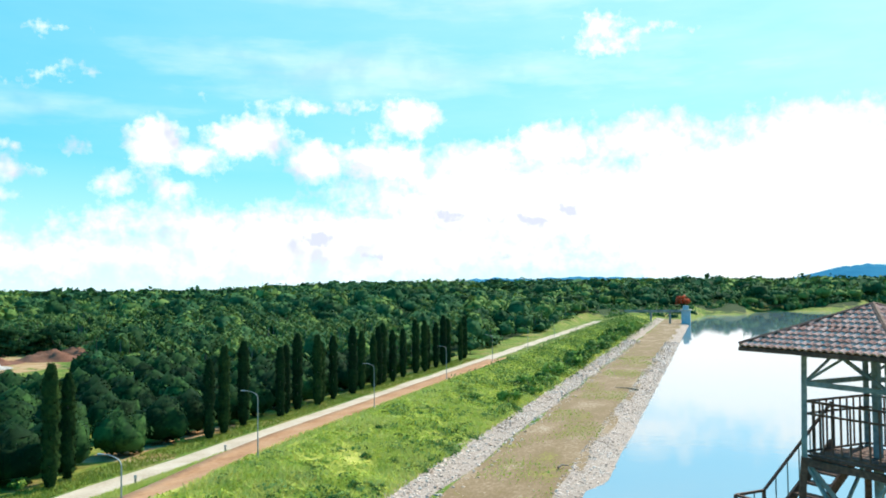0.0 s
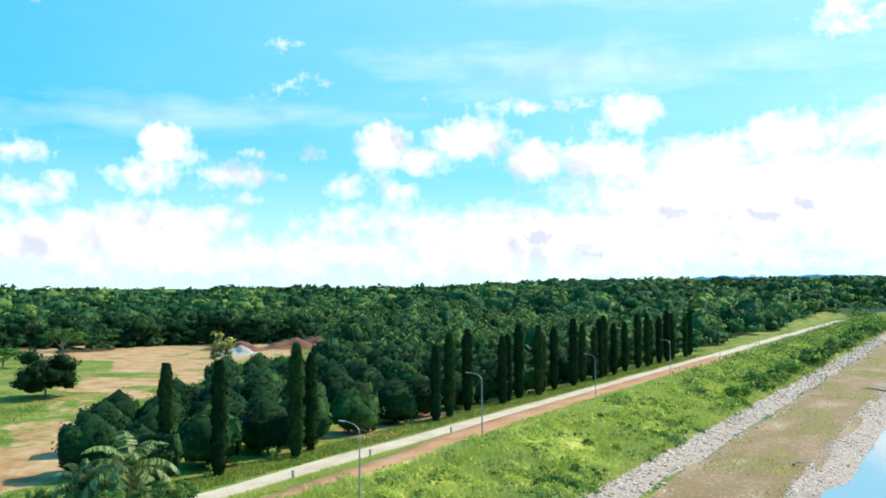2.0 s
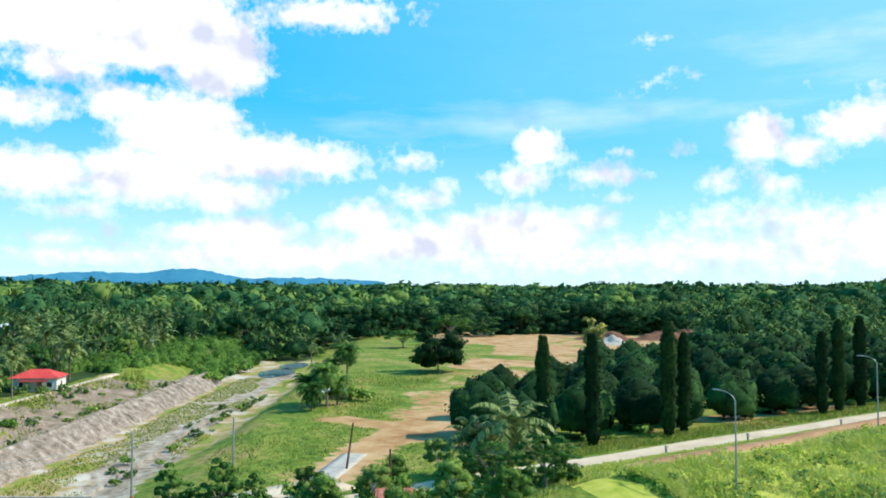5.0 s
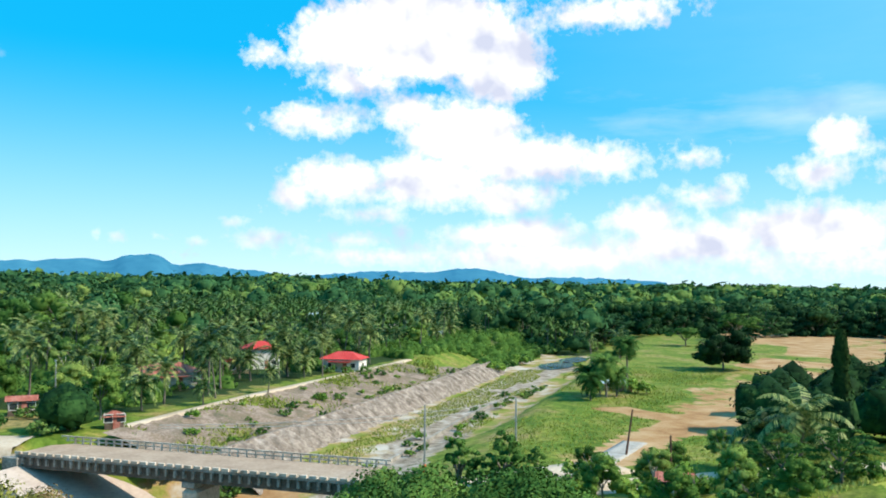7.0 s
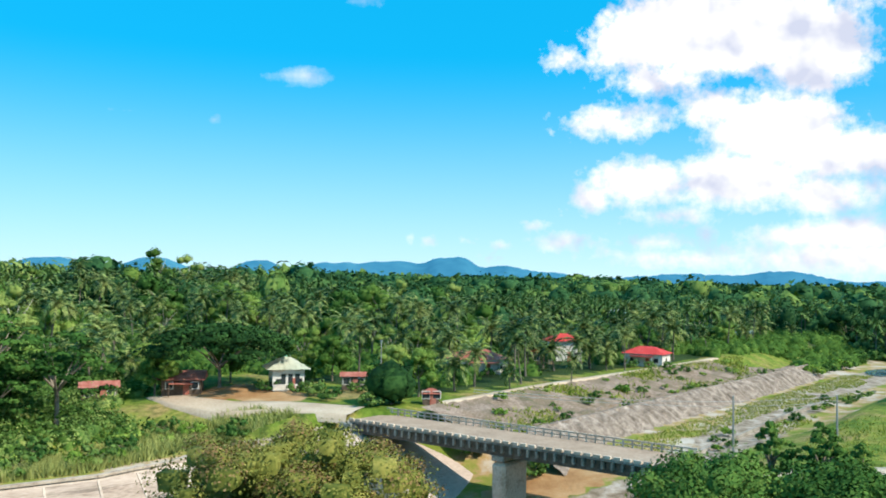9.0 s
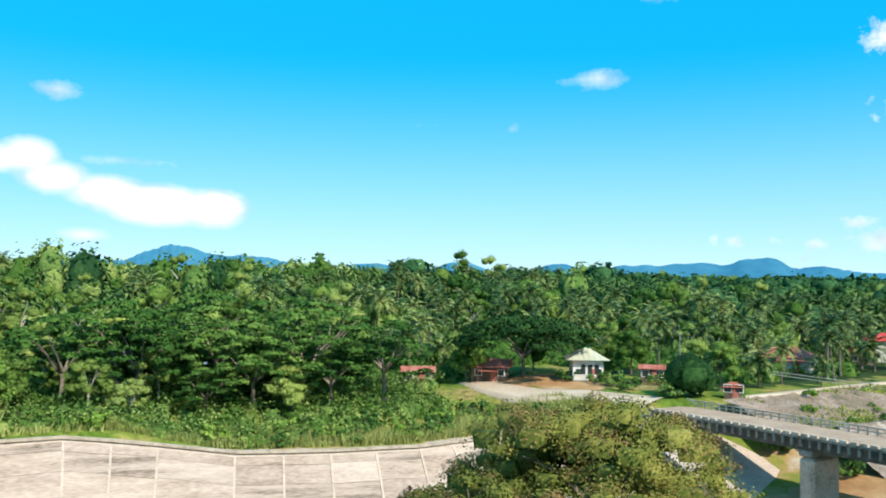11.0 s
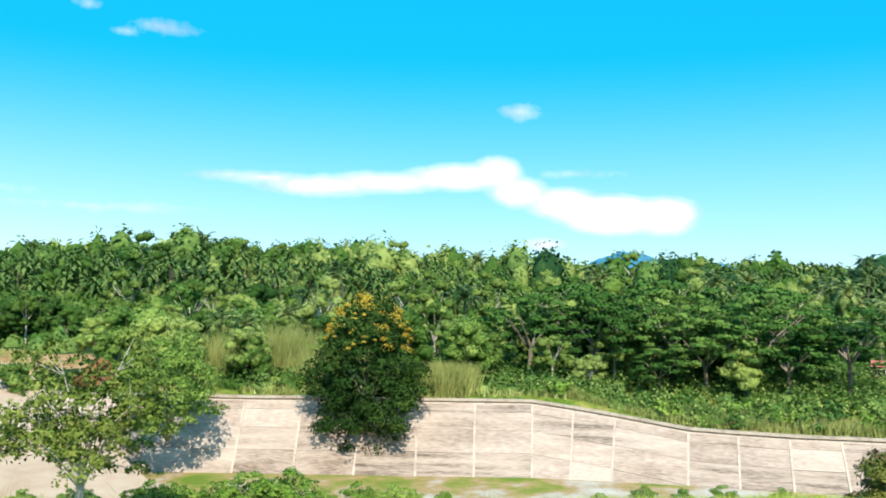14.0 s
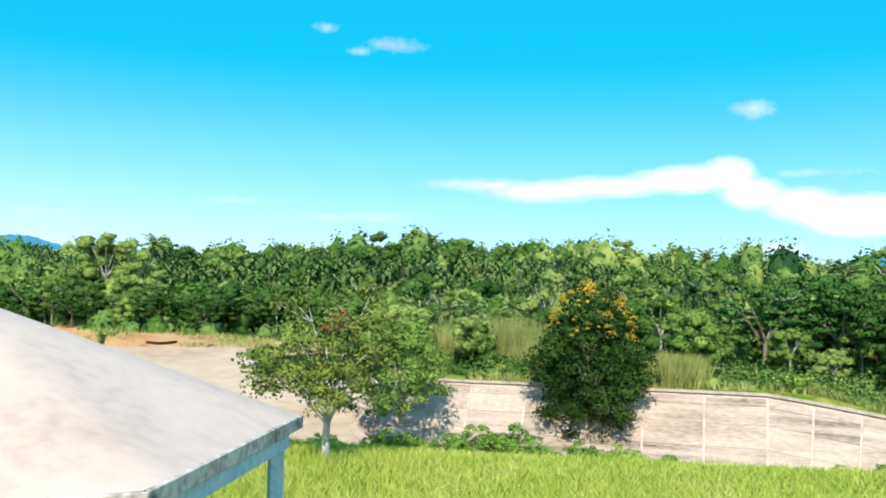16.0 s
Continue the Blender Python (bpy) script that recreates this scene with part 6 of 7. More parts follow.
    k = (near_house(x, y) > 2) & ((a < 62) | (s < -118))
    x, y = x[k], y[k]
    r = rng.uniform(1.2, 2.9, len(x))
    foot = np.stack([x, y, land(x, y) - 0.2], -1)
    for into, k in ((leaf, slice(0, 600)), (middle, slice(600, 1400)), (light, slice(1400, None))):
        into.append(heaps_of(foot[k], r[k], r[k] * 1.3, 66, np.full(len(foot[k]), 0.29), True, core=0.6, coarse=True))
    # scrub round the lake's far end
    x = rng.uniform(-92, 330, 420)
    y = np.where(x < -14, rng.uniform(655, 800, 420), 786 + 0.9 * np.maximum(x, 0) + 60 * rng.uniform(0, 1, 420) ** 1.5)
    r = rng.uniform(2.5, 6.5, 420)
    foot = np.stack([x, y, land(x, y) - 0.3], -1)
    middle.append(heaps_of(foot[::2], r[::2], r[::2] * 1.1, 36, r[::2] * 0.2, True, coarse=True))
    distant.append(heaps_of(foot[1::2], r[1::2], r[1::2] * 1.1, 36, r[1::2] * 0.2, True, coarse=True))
    # scrub on the far shore of the spillway
    x, y = rng.uniform(-45, 95, 900), rng.uniform(-310, -170, 900)
    k = bare_soil(x, y) + rng.uniform(-0.3, 0.3, 900) < 0.35
    x, y = x[k], y[k]
    r = rng.uniform(1.6, 4.8, len(x))
    foot = np.stack([x, y, land(x, y) - 0.2], -1)
    leaf.append(heaps_of(foot[::2], r[::2], r[::2] * 1.3, 60, r[::2] * 0.14, True))
    middle.append(heaps_of(foot[1::2], r[1::2], r[1::2] * 1.3, 60, r[1::2] * 0.14, True))
    o = tagged(new("far_wood"), "dense tropical wood and coconut groves", "forest", kind="stuff")
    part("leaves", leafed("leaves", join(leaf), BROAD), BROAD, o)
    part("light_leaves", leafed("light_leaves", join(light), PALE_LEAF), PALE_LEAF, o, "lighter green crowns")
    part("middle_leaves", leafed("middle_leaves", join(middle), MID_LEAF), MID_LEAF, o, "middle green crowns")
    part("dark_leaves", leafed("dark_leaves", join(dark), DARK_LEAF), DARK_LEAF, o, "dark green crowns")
    part("distant_leaves", leafed("distant_leaves", join(distant), HAZE_LEAF), HAZE_LEAF, o, "distant crowns tinted bluish for haze")
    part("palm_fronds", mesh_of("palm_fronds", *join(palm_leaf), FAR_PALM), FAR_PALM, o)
    part("palm_trunks", mesh_of("palm_trunks", *join(trunks), PALM_BARK), PALM_BARK, o)


far_wood()


# ---- single trees ----
DARK_OLIVE = leafy("dark_olive_leaf", (0.014, 0.042, 0.01), (0.036, 0.078, 0.016), (0.1, 0.15, 0.03))
put(broadleaf("shade_tree", "dark green round-crowned shade tree in the field", 11.5, 7.6, 44, 90, 0.36, MANGO, low=-0.6, core=0.6, lump=(0.2, 0.34)), -188.5, 123.5, 0, 1.12, -0.7)
put(umbrella("flat_topped_tree", "spreading flat-topped tree at the field's edge", 11, 8.5, DEEP, 60, 70, 3, 0.42), -291, 198)
bigs = [broadleaf("forest_tree", "tall dark green forest tree behind the field", 20, 10.5, 40, 70, 0.6, DARK_LEAF, low=-0.6, group="forest trees", core=0.6, lump=(0.2, 0.34)),
        umbrella("forest_tree", "broad dark forest tree with a tiered crown", 19, 12, DARK_LEAF, 70, 80, 5, 0.6)]
bigs[1]["group"] = "forest trees"
for i in range(34):
    turn_, d = math.radians(41 + 0.85 * i + rng.uniform(-0.4, 0.4)), 392 + 14 * (i % 3) + rng.uniform(-8, 25) - 60 * step(60, 66, 41 + 0.85 * i)
    put(bigs[i % 4 // 3], -math.sin(turn_) * d, math.cos(turn_) * d, i * 67, rng.uniform(0.7, 1.1), float(land(-math.sin(turn_) * d, math.cos(turn_) * d)) - 4.5)
put(umbrella("flat_topped_tree", "low spreading tree in the field", 6.5, 7, DEEP, 60, 56, 2, 0.4), -268, 161)
put(broadleaf("thin_tree", "tall thin yellowish-leaved tree", 17, 4.4, 26, 22, 0.6, OLIVE, PALE_BARK, 0.2, 0.2), -172, 164)
put(mangoes[0], -119.5, -20, 15, 0.82)
put(umbrella("rain_tree", "dark rain tree with a wide flat umbrella crown", 10.5, 11.5, MANGO, 90, 130, 2, 0.36), -132.5, -50)
for i, (x, y, k, size) in enumerate(((-106, -63, 2, 1.15), (-98, -72, 2, 1.3), (-112, -77, 2, 1.35), (-92, -83, 2, 1.3), (-84, -90, 2, 1.25), (-77, -97, 2, 1.2), (-116, -88, 2, 1.4), (-104, -96, 2, 1.45), (-92, -70, 0, 0.75), (-102, -82, 0, 0.9), (-88, -98, 2, 1.35), (-70, -104, 0, 0.9),
                                     (-128, -17, 0, 0.75), (-140, -22, 0, 0.7), (-138, -50, 0, 0.8), (-145, -34, 0, 0.8), (-126, -58, 0, 0.7), (-150, -20, 1, 0.8), (-66, -96, 1, 0.75), (-57, -100, 1, 0.7),
                                     (-30, -116, 1, 0.85), (-38, -110, 0, 0.7), (-24, -124, 0, 0.95), (-12, -130, 1, 1.0))):
    put(woods[k], x, y, i * 61, size)
for i, (x, y, size) in enumerate(((-224, 113, 0.8), (-232, 108, 0.8), (-136, -12, 0.75), (-142, -9, 0.7), (-147, -1, 0.62), (-139, -3, 0.5), (-152, 8, 0.5), (-160, 0, 0.8),
                                  (-172, 6, 0.8), (-176, 12, 0.7), (-180, 14, 0.75), (-186, 18, 0.65), (-205, 36, 0.9), (-208, 30, 0.85), (-181, -2, 0.85), (-170, -16, 0.9), (-178, 21, 0.6), (-176, 17, 0.55), (-186, 1, 0.7), (-156, -14, 0.6))):
    put(palms[i % 3], x, y, i * 47, size * 1.22, lean=(5 * math.sin(i), 5 * math.cos(i * 1.7)))
for i in range(46):
    x, y = from_river(rng.uniform(112, 228), rng.uniform(-112, -83))
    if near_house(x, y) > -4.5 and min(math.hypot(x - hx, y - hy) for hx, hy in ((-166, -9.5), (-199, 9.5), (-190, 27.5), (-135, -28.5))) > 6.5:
        put(palms[i % 3], x, y, i * 31, rng.uniform(0.5, 0.95), lean=tuple(rng.uniform(-6, 6, 2)))


def big_palm():
    v, f = fronds(24, 6.2, 1.3, 16, 0.5, 1.75)
    t = tree_of("coconut_palm", "large low coconut palm with long drooping fronds", "palm", stem([(-0.2, 0, -5.5), (0, 0, -0.4), (0.2, 0.1, 3), (0.5, 0.2, 6.6)], (0.34, 0.32, 0.24, 0.2)), (v + np.array((0.5, 0.2, 6.6)), f), PALM, BARK)
    put(t, -76.5, 58.8, 0)
    put(t, -80.5, 57, 130, 0.75)
    v, f = fronds(42, 6.0, 1.2, 9, 0.62, 1.9)
    t = tree_of("coconut_palm", "bushy coconut palm with dense hanging fronds beside the field hut", "palm", stem([(-0.3, 0, -5.5), (0, 0, 1), (0.2, 0.1, 6.6)], (0.4, 0.3, 0.25)), (v + np.array((0.2, 0.1, 6.6)), f), DEEP, PALM_BARK, group="coconut palms")
    for x, y, turn_, size, z in ((-141.5, 65, 40, 0.62, 0.2), (-144.5, 69.5, 200, 0.66, 2.6), (-147.5, 67, 290, 0.6, 1.2), (-146, 72.5, 100, 0.6, 0.6), (-150, 71, 10, 0.6, 3.0), (-175.5, 90, 160, 0.72, 3.4), (-178, 87, 70, 0.55, 1.5)):
        put(t, x, y, turn_, size, z)


big_palm()


def ellipsoid_tree(name, label, rx, rz, z0, n, per, size, mat, bark, extra=None, taper=0.0):
    """A full crown from z0 up to z0 + 2 rz, broadest low down."""
    d = on_ball(n) * rng.uniform(0.5, 1.0, (n, 1))
    k = 1 - taper * np.clip(d[:, 2], -0.3, 1)
    c = np.stack([d[:, 0] * rx * k, d[:, 1] * rx * k, z0 + rz * (1 + d[:, 2])], -1)
    return tree_of(name, label, "tree", limbs(z0 + rz * 1.5, rx * 0.7, 6, 0.3), clump_crown(c, rng.uniform(0.17, 0.3, n) * rx, per, size, 0.8, core=0.2), mat, bark, extra)


tops = on_ball(120)
tops[:, 2] = np.abs(tops[:, 2])
gold = clump_crown(tops[:95] * np.array((5.3, 5.3, 6.6)) + (0, 0, 12.2), rng.uniform(0.35, 1.0, 95) * np.where(wave(tops[:95, 0] * 5, tops[:95, 1] * 5, 2.0, 1) > -0.1, 1.0, 0.35), 60, 0.13, 0.8, core=0)
put(ellipsoid_tree("blossoming_tree", "dark green tree with golden yellow blossom at its top", 7.0, 9.7, -0.3, 180, 150, 0.23, DARK_OLIVE, BARK, ("blossom", gold, YELLOW, "golden yellow blossom"), 0.3), -44.6, -90.9, 0, 1.03, -6.2)
put(ellipsoid_tree("wall_tree", "leafy green tree leaning over the spillway wall", 6.0, 6.2, 0.0, 80, 140, 0.23, BROAD, BARK, None, 0.2), -22.6, -98.5, 0, 1.0, -3.4)
put(ellipsoid_tree("wall_tree", "leafy green tree beside the spillway wall", 5.0, 5.0, 0.0, 60, 130, 0.22, BRIGHT, BARK, None, 0.2), -50, -93.5, 30, 0.7, 0.0)


def olive_tree(label, h, rx, n):
    """A broad crown of green clumps with tufts of young reddish leaves over it."""
    c = dome(n, rx * 0.86, h * 0.66, -0.5, 0.55) + np.array((0, 0, h * 0.22))
    r = rng.uniform(0.1, 0.2, n) * rx
    young = c[: n // 2] + (c[: n // 2] - c.mean(axis=0)) * 0.08
    tufts = clump_crown(young, r[: n // 2] * 0.85, 170, 0.13, 0.7, 0.5, core=0)
    return tree_of("olive_tree", label, "tree", limbs(h * 0.8, rx * 0.75, 7, 0.3), clump_crown(c, r, 300, 0.13, 0.7, 0.4, core=0.4), OLIVE, BARK, ("young_leaves", tufts, YOUNG, "tufts of reddish brown young leaves"))


YOUNG = leafy("young_reddish_leaf", (0.12, 0.085, 0.035), (0.29, 0.19, 0.085), (0.48, 0.32, 0.17), sheer=0.15)
put(olive_tree("broad tree with olive and brownish leaves", 12.5, 11.5, 210), -51.6, -17.5, 0, 1.0, -1.8)
put(olive_tree("lower tree with olive and brownish leaves", 8.5, 6.2, 90), -40, -21.5, 60, 1.0, -1.0)
put(broadleaf("glossy_tree", "broad tree with large dark green leaves", 8.2, 7.4, 130, 170, 0.24, DEEP, low=-0.5, fill=0.55, core=0), -70.5, 13.5, 0, 1.0, -2.2)
put(broadleaf("glossy_tree", "broad tree with large dark green leaves", 7.6, 7.2, 130, 170, 0.24, DEEP, low=-0.5, fill=0.55, core=0), -67.5, 24.0, 70, 1.0, -1.8)
column = ellipsoid_tree("upright_shrub", "upright dark green shrub beside the bridge", 1.5, 2.9, 0.1, 44, 90, 0.2, DEEP, BARK)
for i, (x, y, size) in enumerate(((-79, 21.5, 1.1), (-77.8, 23.2, 0.8), (-77.5, 25.5, 1.15), (-80.5, 27.5, 0.9), (-79, 29.5, 0.8))):
    put(column, x, y, i * 50, size)
for i, (x, y, k, size) in enumerate(((-71, 33, 0, 0.5), (-74, 40, 1, 0.42), (-66, 44, 0, 0.5), (-69, 51, 2, 0.5), (-80, 36, 1, 0.38), (-63, 36, 0, 0.55), (-83, 48, 0, 0.36), (-62, 52, 2, 0.5), (-59, 45, 0, 0.45), (-85, 55, 1, 0.4))):
    put(woods[k], x, y, i * 70, size)


def white_tree():
    """A small tree on the lawn: several pale stems, thin leaves and a dead brown patch."""
    pieces = [stem([(0, 0, -0.2), (0.05, 0, 1.0), (0, 0.05, 1.8)], (0.2, 0.17, 0.15), 9)]
    tips = []
    for i in range(20):
        a, r = 2.4 * i, rng.uniform(1.2, 3.4)
        z = rng.uniform(2.6, 7.3)
        mid = (math.cos(a) * r * 0.36, math.sin(a) * r * 0.36, 1.8 + (z - 1.8) * 0.55)
        tip = (math.cos(a) * r, math.sin(a) * r, z)
        pieces.append(stem([(0, 0.03, 1.5 + 0.02 * i), mid, tip], (0.05, 0.028, 0.012), 5))
        for k in range(4):
            q = np.array(mid) * 0.5 + np.array(tip) * 0.5
            tw = q + np.array((math.cos(a), math.sin(a), 0.6)) * rng.uniform(0.2, 0.9) + rng.normal(size=3) * 0.5
            pieces.append(stem([tuple(q), tuple(q * 0.4 + tw * 0.6), tuple(tw)], (0.025, 0.015, 0.008), 4))
            tips += [tw]
        tips += [np.array(tip)]
    tips = np.array(tips)
    crown = clump_crown(tips, rng.uniform(0.45, 0.85, len(tips)), 100, 0.12, 0.8, 0.3, 0.6, 0)
    dry = clump_crown(np.array([(-0.7, -0.5, 6.1), (-0.3, -0.9, 5.7), (-0.9, -0.2, 5.6)]), np.array((0.6, 0.5, 0.45)), 90, 0.15, 0.8, 0.3, 0.8, 0)
    put(tree_of("lawn_tree", "small pale-stemmed tree with thin leaves on the lawn", "tree", join(pieces), crown, OLIVE_GREEN, PALE_BARK, ("dry_leaves", dry, RUST, "patch of dead brown leaves")), 2.0, -37.7, 0, 1.05)


OLIVE_GREEN = leafy("mixed_green_leaf", (0.05, 0.1, 0.02), (0.17, 0.23, 0.045), (0.38, 0.41, 0.12), sheer=0.3)
white_tree()
put(woods[1], 10.3, -229, 20, 1.75)
for i in range(26):
    x = -34 + 3.6 * i + rng.uniform(-1.5, 1.5)
    put(woods[(2, 0, 2, 1, 2)[i % 5]], x, -186 - 0.32 * (x + 10) - rng.uniform(0, 16), i * 71, rng.uniform(0.55, 0.95))
for i, (x, y, k, size) in enumerate(((-10.7, -189, 0, 0.85), (2, -196, 2, 0.85), (14, -200, 0, 0.8), (-22, -186, 2, 0.8), (26, -205, 2, 0.9), (-30, -178, 0, 0.8), (-36, -166, 1, 0.8), (-28, -150, 0, 0.8), (36, -196, 0, 0.9), (-18, -205, 1, 0.9), (6, -214, 1, 0.9), (20, -222, 1, 0.95), (-40, -150, 1, 0.9), (-34, -136, 0, 0.8), (46, -210, 0, 1.0))):
    put(woods[k], x, y, i * 83, size)

# bushes along the lawn's edge, above the spillway
for i, (x, y, size) in enumerate(((5.4, -48, 0.6), (2.5, -46.1, 0.7), (-2.3, -42.9, 0.75), (-3.9, -41.8, 0.8), (-6.4, -40.2, 1.15), (-8.1, -39.1, 1.2), (-9.4, -38.3, 0.75), (-11.8, -36.7, 0.66), (-14.5, -34.9, 0.6),
                                  (-21, -30.5, 0.6), (-22.9, -29.3, 0.85), (-24.6, -28.1, 0.75), (-26.3, -27, 0.9), (-28.8, -25.3, 0.8))):
    put(bush, x, y, i * 67, size * (0.75 if i in (4, 5) else 0.52), 3.1 if i in (4, 5) else 3.4)
for i in range(14):
    k = i / 13 + rng.uniform(-0.03, 0.03)
    put(bush, 1.0 - 15.5 * k, -45.3 + 10.4 * k, i * 49, rng.uniform(0.34, 0.62), 3.3)
# shrubs
for i, (x, y, size) in enumerate((                                  (-150, 79, 1.5), (-148.5, 80, 1.2), (-122, -30, 1.0), (-126, -33, 1.1), (-117, -23, 1.0), (-113, -8, 1.2), (-108, 0, 1.1), (-129, -41, 0.9), (-160, -12, 0.9), (-158.5, -7, 0.8), (-161, -3, 0.7), (-184, 23, 0.9), (-183, 27, 0.8), (-185, 31, 0.9), (-192, 6, 0.9), (-128, -36, 0.8), (-131, -27, 0.9), (-129.5, -24, 0.9), (-118, -12, 0.7)
                                  )):
    put(shrubs[0 if i < 2 else 1], x, y, i * 40, size)
for i in range(64):
    a = 96 + i * 1.75 + rng.uniform(-2, 2)
    s = rng.choice((-64.8, -65.5, -68, -70, -73, -75, -43.5, -42, -47))
    x, y = from_river(a, s)
    z = {-64.8: -0.6, -65.5: -0.6, -68: 0.0, -70: 0.3, -73: 1.0, -75: 1.5}.get(float(s))
    put(shrubs[i % 2], x, y, i * 40, rng.uniform(0.25, 0.75), z)
for i in range(120):
    x, y = (rng.uniform(-42.5, -38), 62 + 420 * rng.uniform(0, 1) ** 1.3) if i < 90 else (rng.uniform(-54, -44), rng.uniform(70, 330))
    put(shrubs[1 if y < 170 else i * 7 % 3 % 2], x, y, i * 70, rng.uniform(0.6, 1.4) * (0.35 if y < 170 else 0.85 + y / 420 if i < 90 else 0.6))
for i in range(40):
    put(shrubs[i % 2], rng.uniform(-84, -62), rng.uniform(26, 60), i * 55, rng.uniform(0.6, 1.3))
for i in range(40):
    a, s = rng.uniform(225, 330), rng.uniform(-62, -40)
    if not (222 < a < 300 and -60 < s < -34):
        put(shrubs[i % 2], *from_river(a, s), i * 20, rng.uniform(0.8, 1.8))
for i in range(36):
    x, y = rng.uniform(-97, -90), rng.uniform(80, 300)
    put(shrubs[i % 2], x, y, i * 20, rng.uniform(0.4, 0.9))
for i in range(44):
    a = -30 + i * 2.3
    s = float(np.interp(a, LIP_A, LIP_S)) - rng.uniform(4, 12)
    put(shrubs[i % 2], *from_river(a, s), i * 33, rng.uniform(0.6, 1.3))
put(broadleaf("flame_tree", "far tree in orange-red blossom", 12, 7, 30, 20, 1.2, FLAME), -24, 752, 0, 1.0)


# ---- grass, reeds and stones ----
def blades(x, y, height, width, lean=0.35, base=None):
    """Tapering blades or tufts on the ground, one triangle each."""
    n = len(x)
    z = (land(x, y) if base is None else base) - 0.05
    a = rng.uniform(0, 2 * math.pi, n)
    side = np.stack([np.cos(a), np.sin(a), np.zeros(n)], -1) * (width * rng.uniform(0.6, 1.4, n))[:, None] * 0.5
    tip = np.stack([rng.normal(size=n) * lean, rng.normal(size=n) * lean, np.ones(n)], -1) * (height * rng.uniform(0.55, 1.25, n))[:, None]
    foot = np.stack([x, y, z], -1)
    v = np.stack([foot - side, foot + side, foot + tip], 1)
    return v.reshape(-1, 3), np.arange(3 * n).reshape(n, 3)


def sward(name, label, category, mat, *sets):
    tagged(new(name, leafed(name, join(sets), mat)), label, category, kind="stuff")


def lawn():
    x, y = rng.uniform(-48, 14, 360000), rng.uniform(-47, 4, 360000)
    a, s = to_river(x, y)
    k = (s > -36.5) & (s < -14) & ((x + y * 0.2) < 12)
    x, y = x[k], y[k]
    patch = 0.75 + 0.3 * wave(x, y, 4)
    sward("lawn_grass", "tall yellow-green grass on the lawn", "grass", GRASS, blades(x, y, 0.6 * patch, np.full(len(x), 0.07), 0.55))


lawn()


def dam_grass():
    x, y = rng.uniform(-57, -37, 100000), 58 + 330 * rng.uniform(0, 1, 100000) ** 1.7
    h = np.clip(0.75 + 0.5 * wave(x, y, 7, 2) + 0.3 * wave(x, y, 2.3), 0.25, 2.0)
    x2, y2 = rng.uniform(-76, -70.5, 20000), 45 + 80 * rng.uniform(0, 1, 20000)
    k2 = np.abs(x2 - np.interp(y2, (84, 100, 118, 140), (-61, -66, -70, -72.4))) > 3.6
    x2, y2 = x2[k2], y2[k2]
    x3, y3 = rng.uniform(-90, -83.5, 18000), 60 + 250 * rng.uniform(0, 1, 18000) ** 1.5
    x4, y4 = rng.uniform(-31, -19, 16000), rng.uniform(60, 330, 16000)
    k = wave(x4, y4, 9, 4) + rng.uniform(-0.3, 0.3, 16000) > 0.3
    # grass that has crept over the dirt track's edges
    x5, y5 = rng.uniform(-76, -54, 30000), 46 + 200 * rng.uniform(0, 1, 30000) ** 1.4
    track = np.interp(y5, (48, 70, 84, 100, 118, 140, 300), (-55.5, -58, -61, -66, -70, -72.4, -73))
    k5 = (np.abs(x5 - track) > 3.4 + 0.9 * wave(x5, y5, 5, 2)) & (x5 > -75.8) & ((y5 < 124) | (x5 > -69.5))
    x5, y5 = x5[k5], y5[k5]
    sward("dam_grass", "thick bright green grass and weeds on the dam", "grass", GRASS, blades(x, y, h, 0.2 + 0.05 * h, 0.45), blades(x2, y2, np.full(len(x2), 0.6), np.full(len(x2), 0.2)),
          blades(x5, y5, np.full(len(x5), 0.5), np.full(len(x5), 0.2)), blades(x4[k], y4[k], np.full(k.sum(), 0.3), np.full(k.sum(), 0.34)))
    sward("verge_grass", "darker green grass between the road and the orchard", "grass", FIELD_GRASS, blades(x3, y3, np.full(18000, 0.5), np.full(18000, 0.2)))


dam_grass()


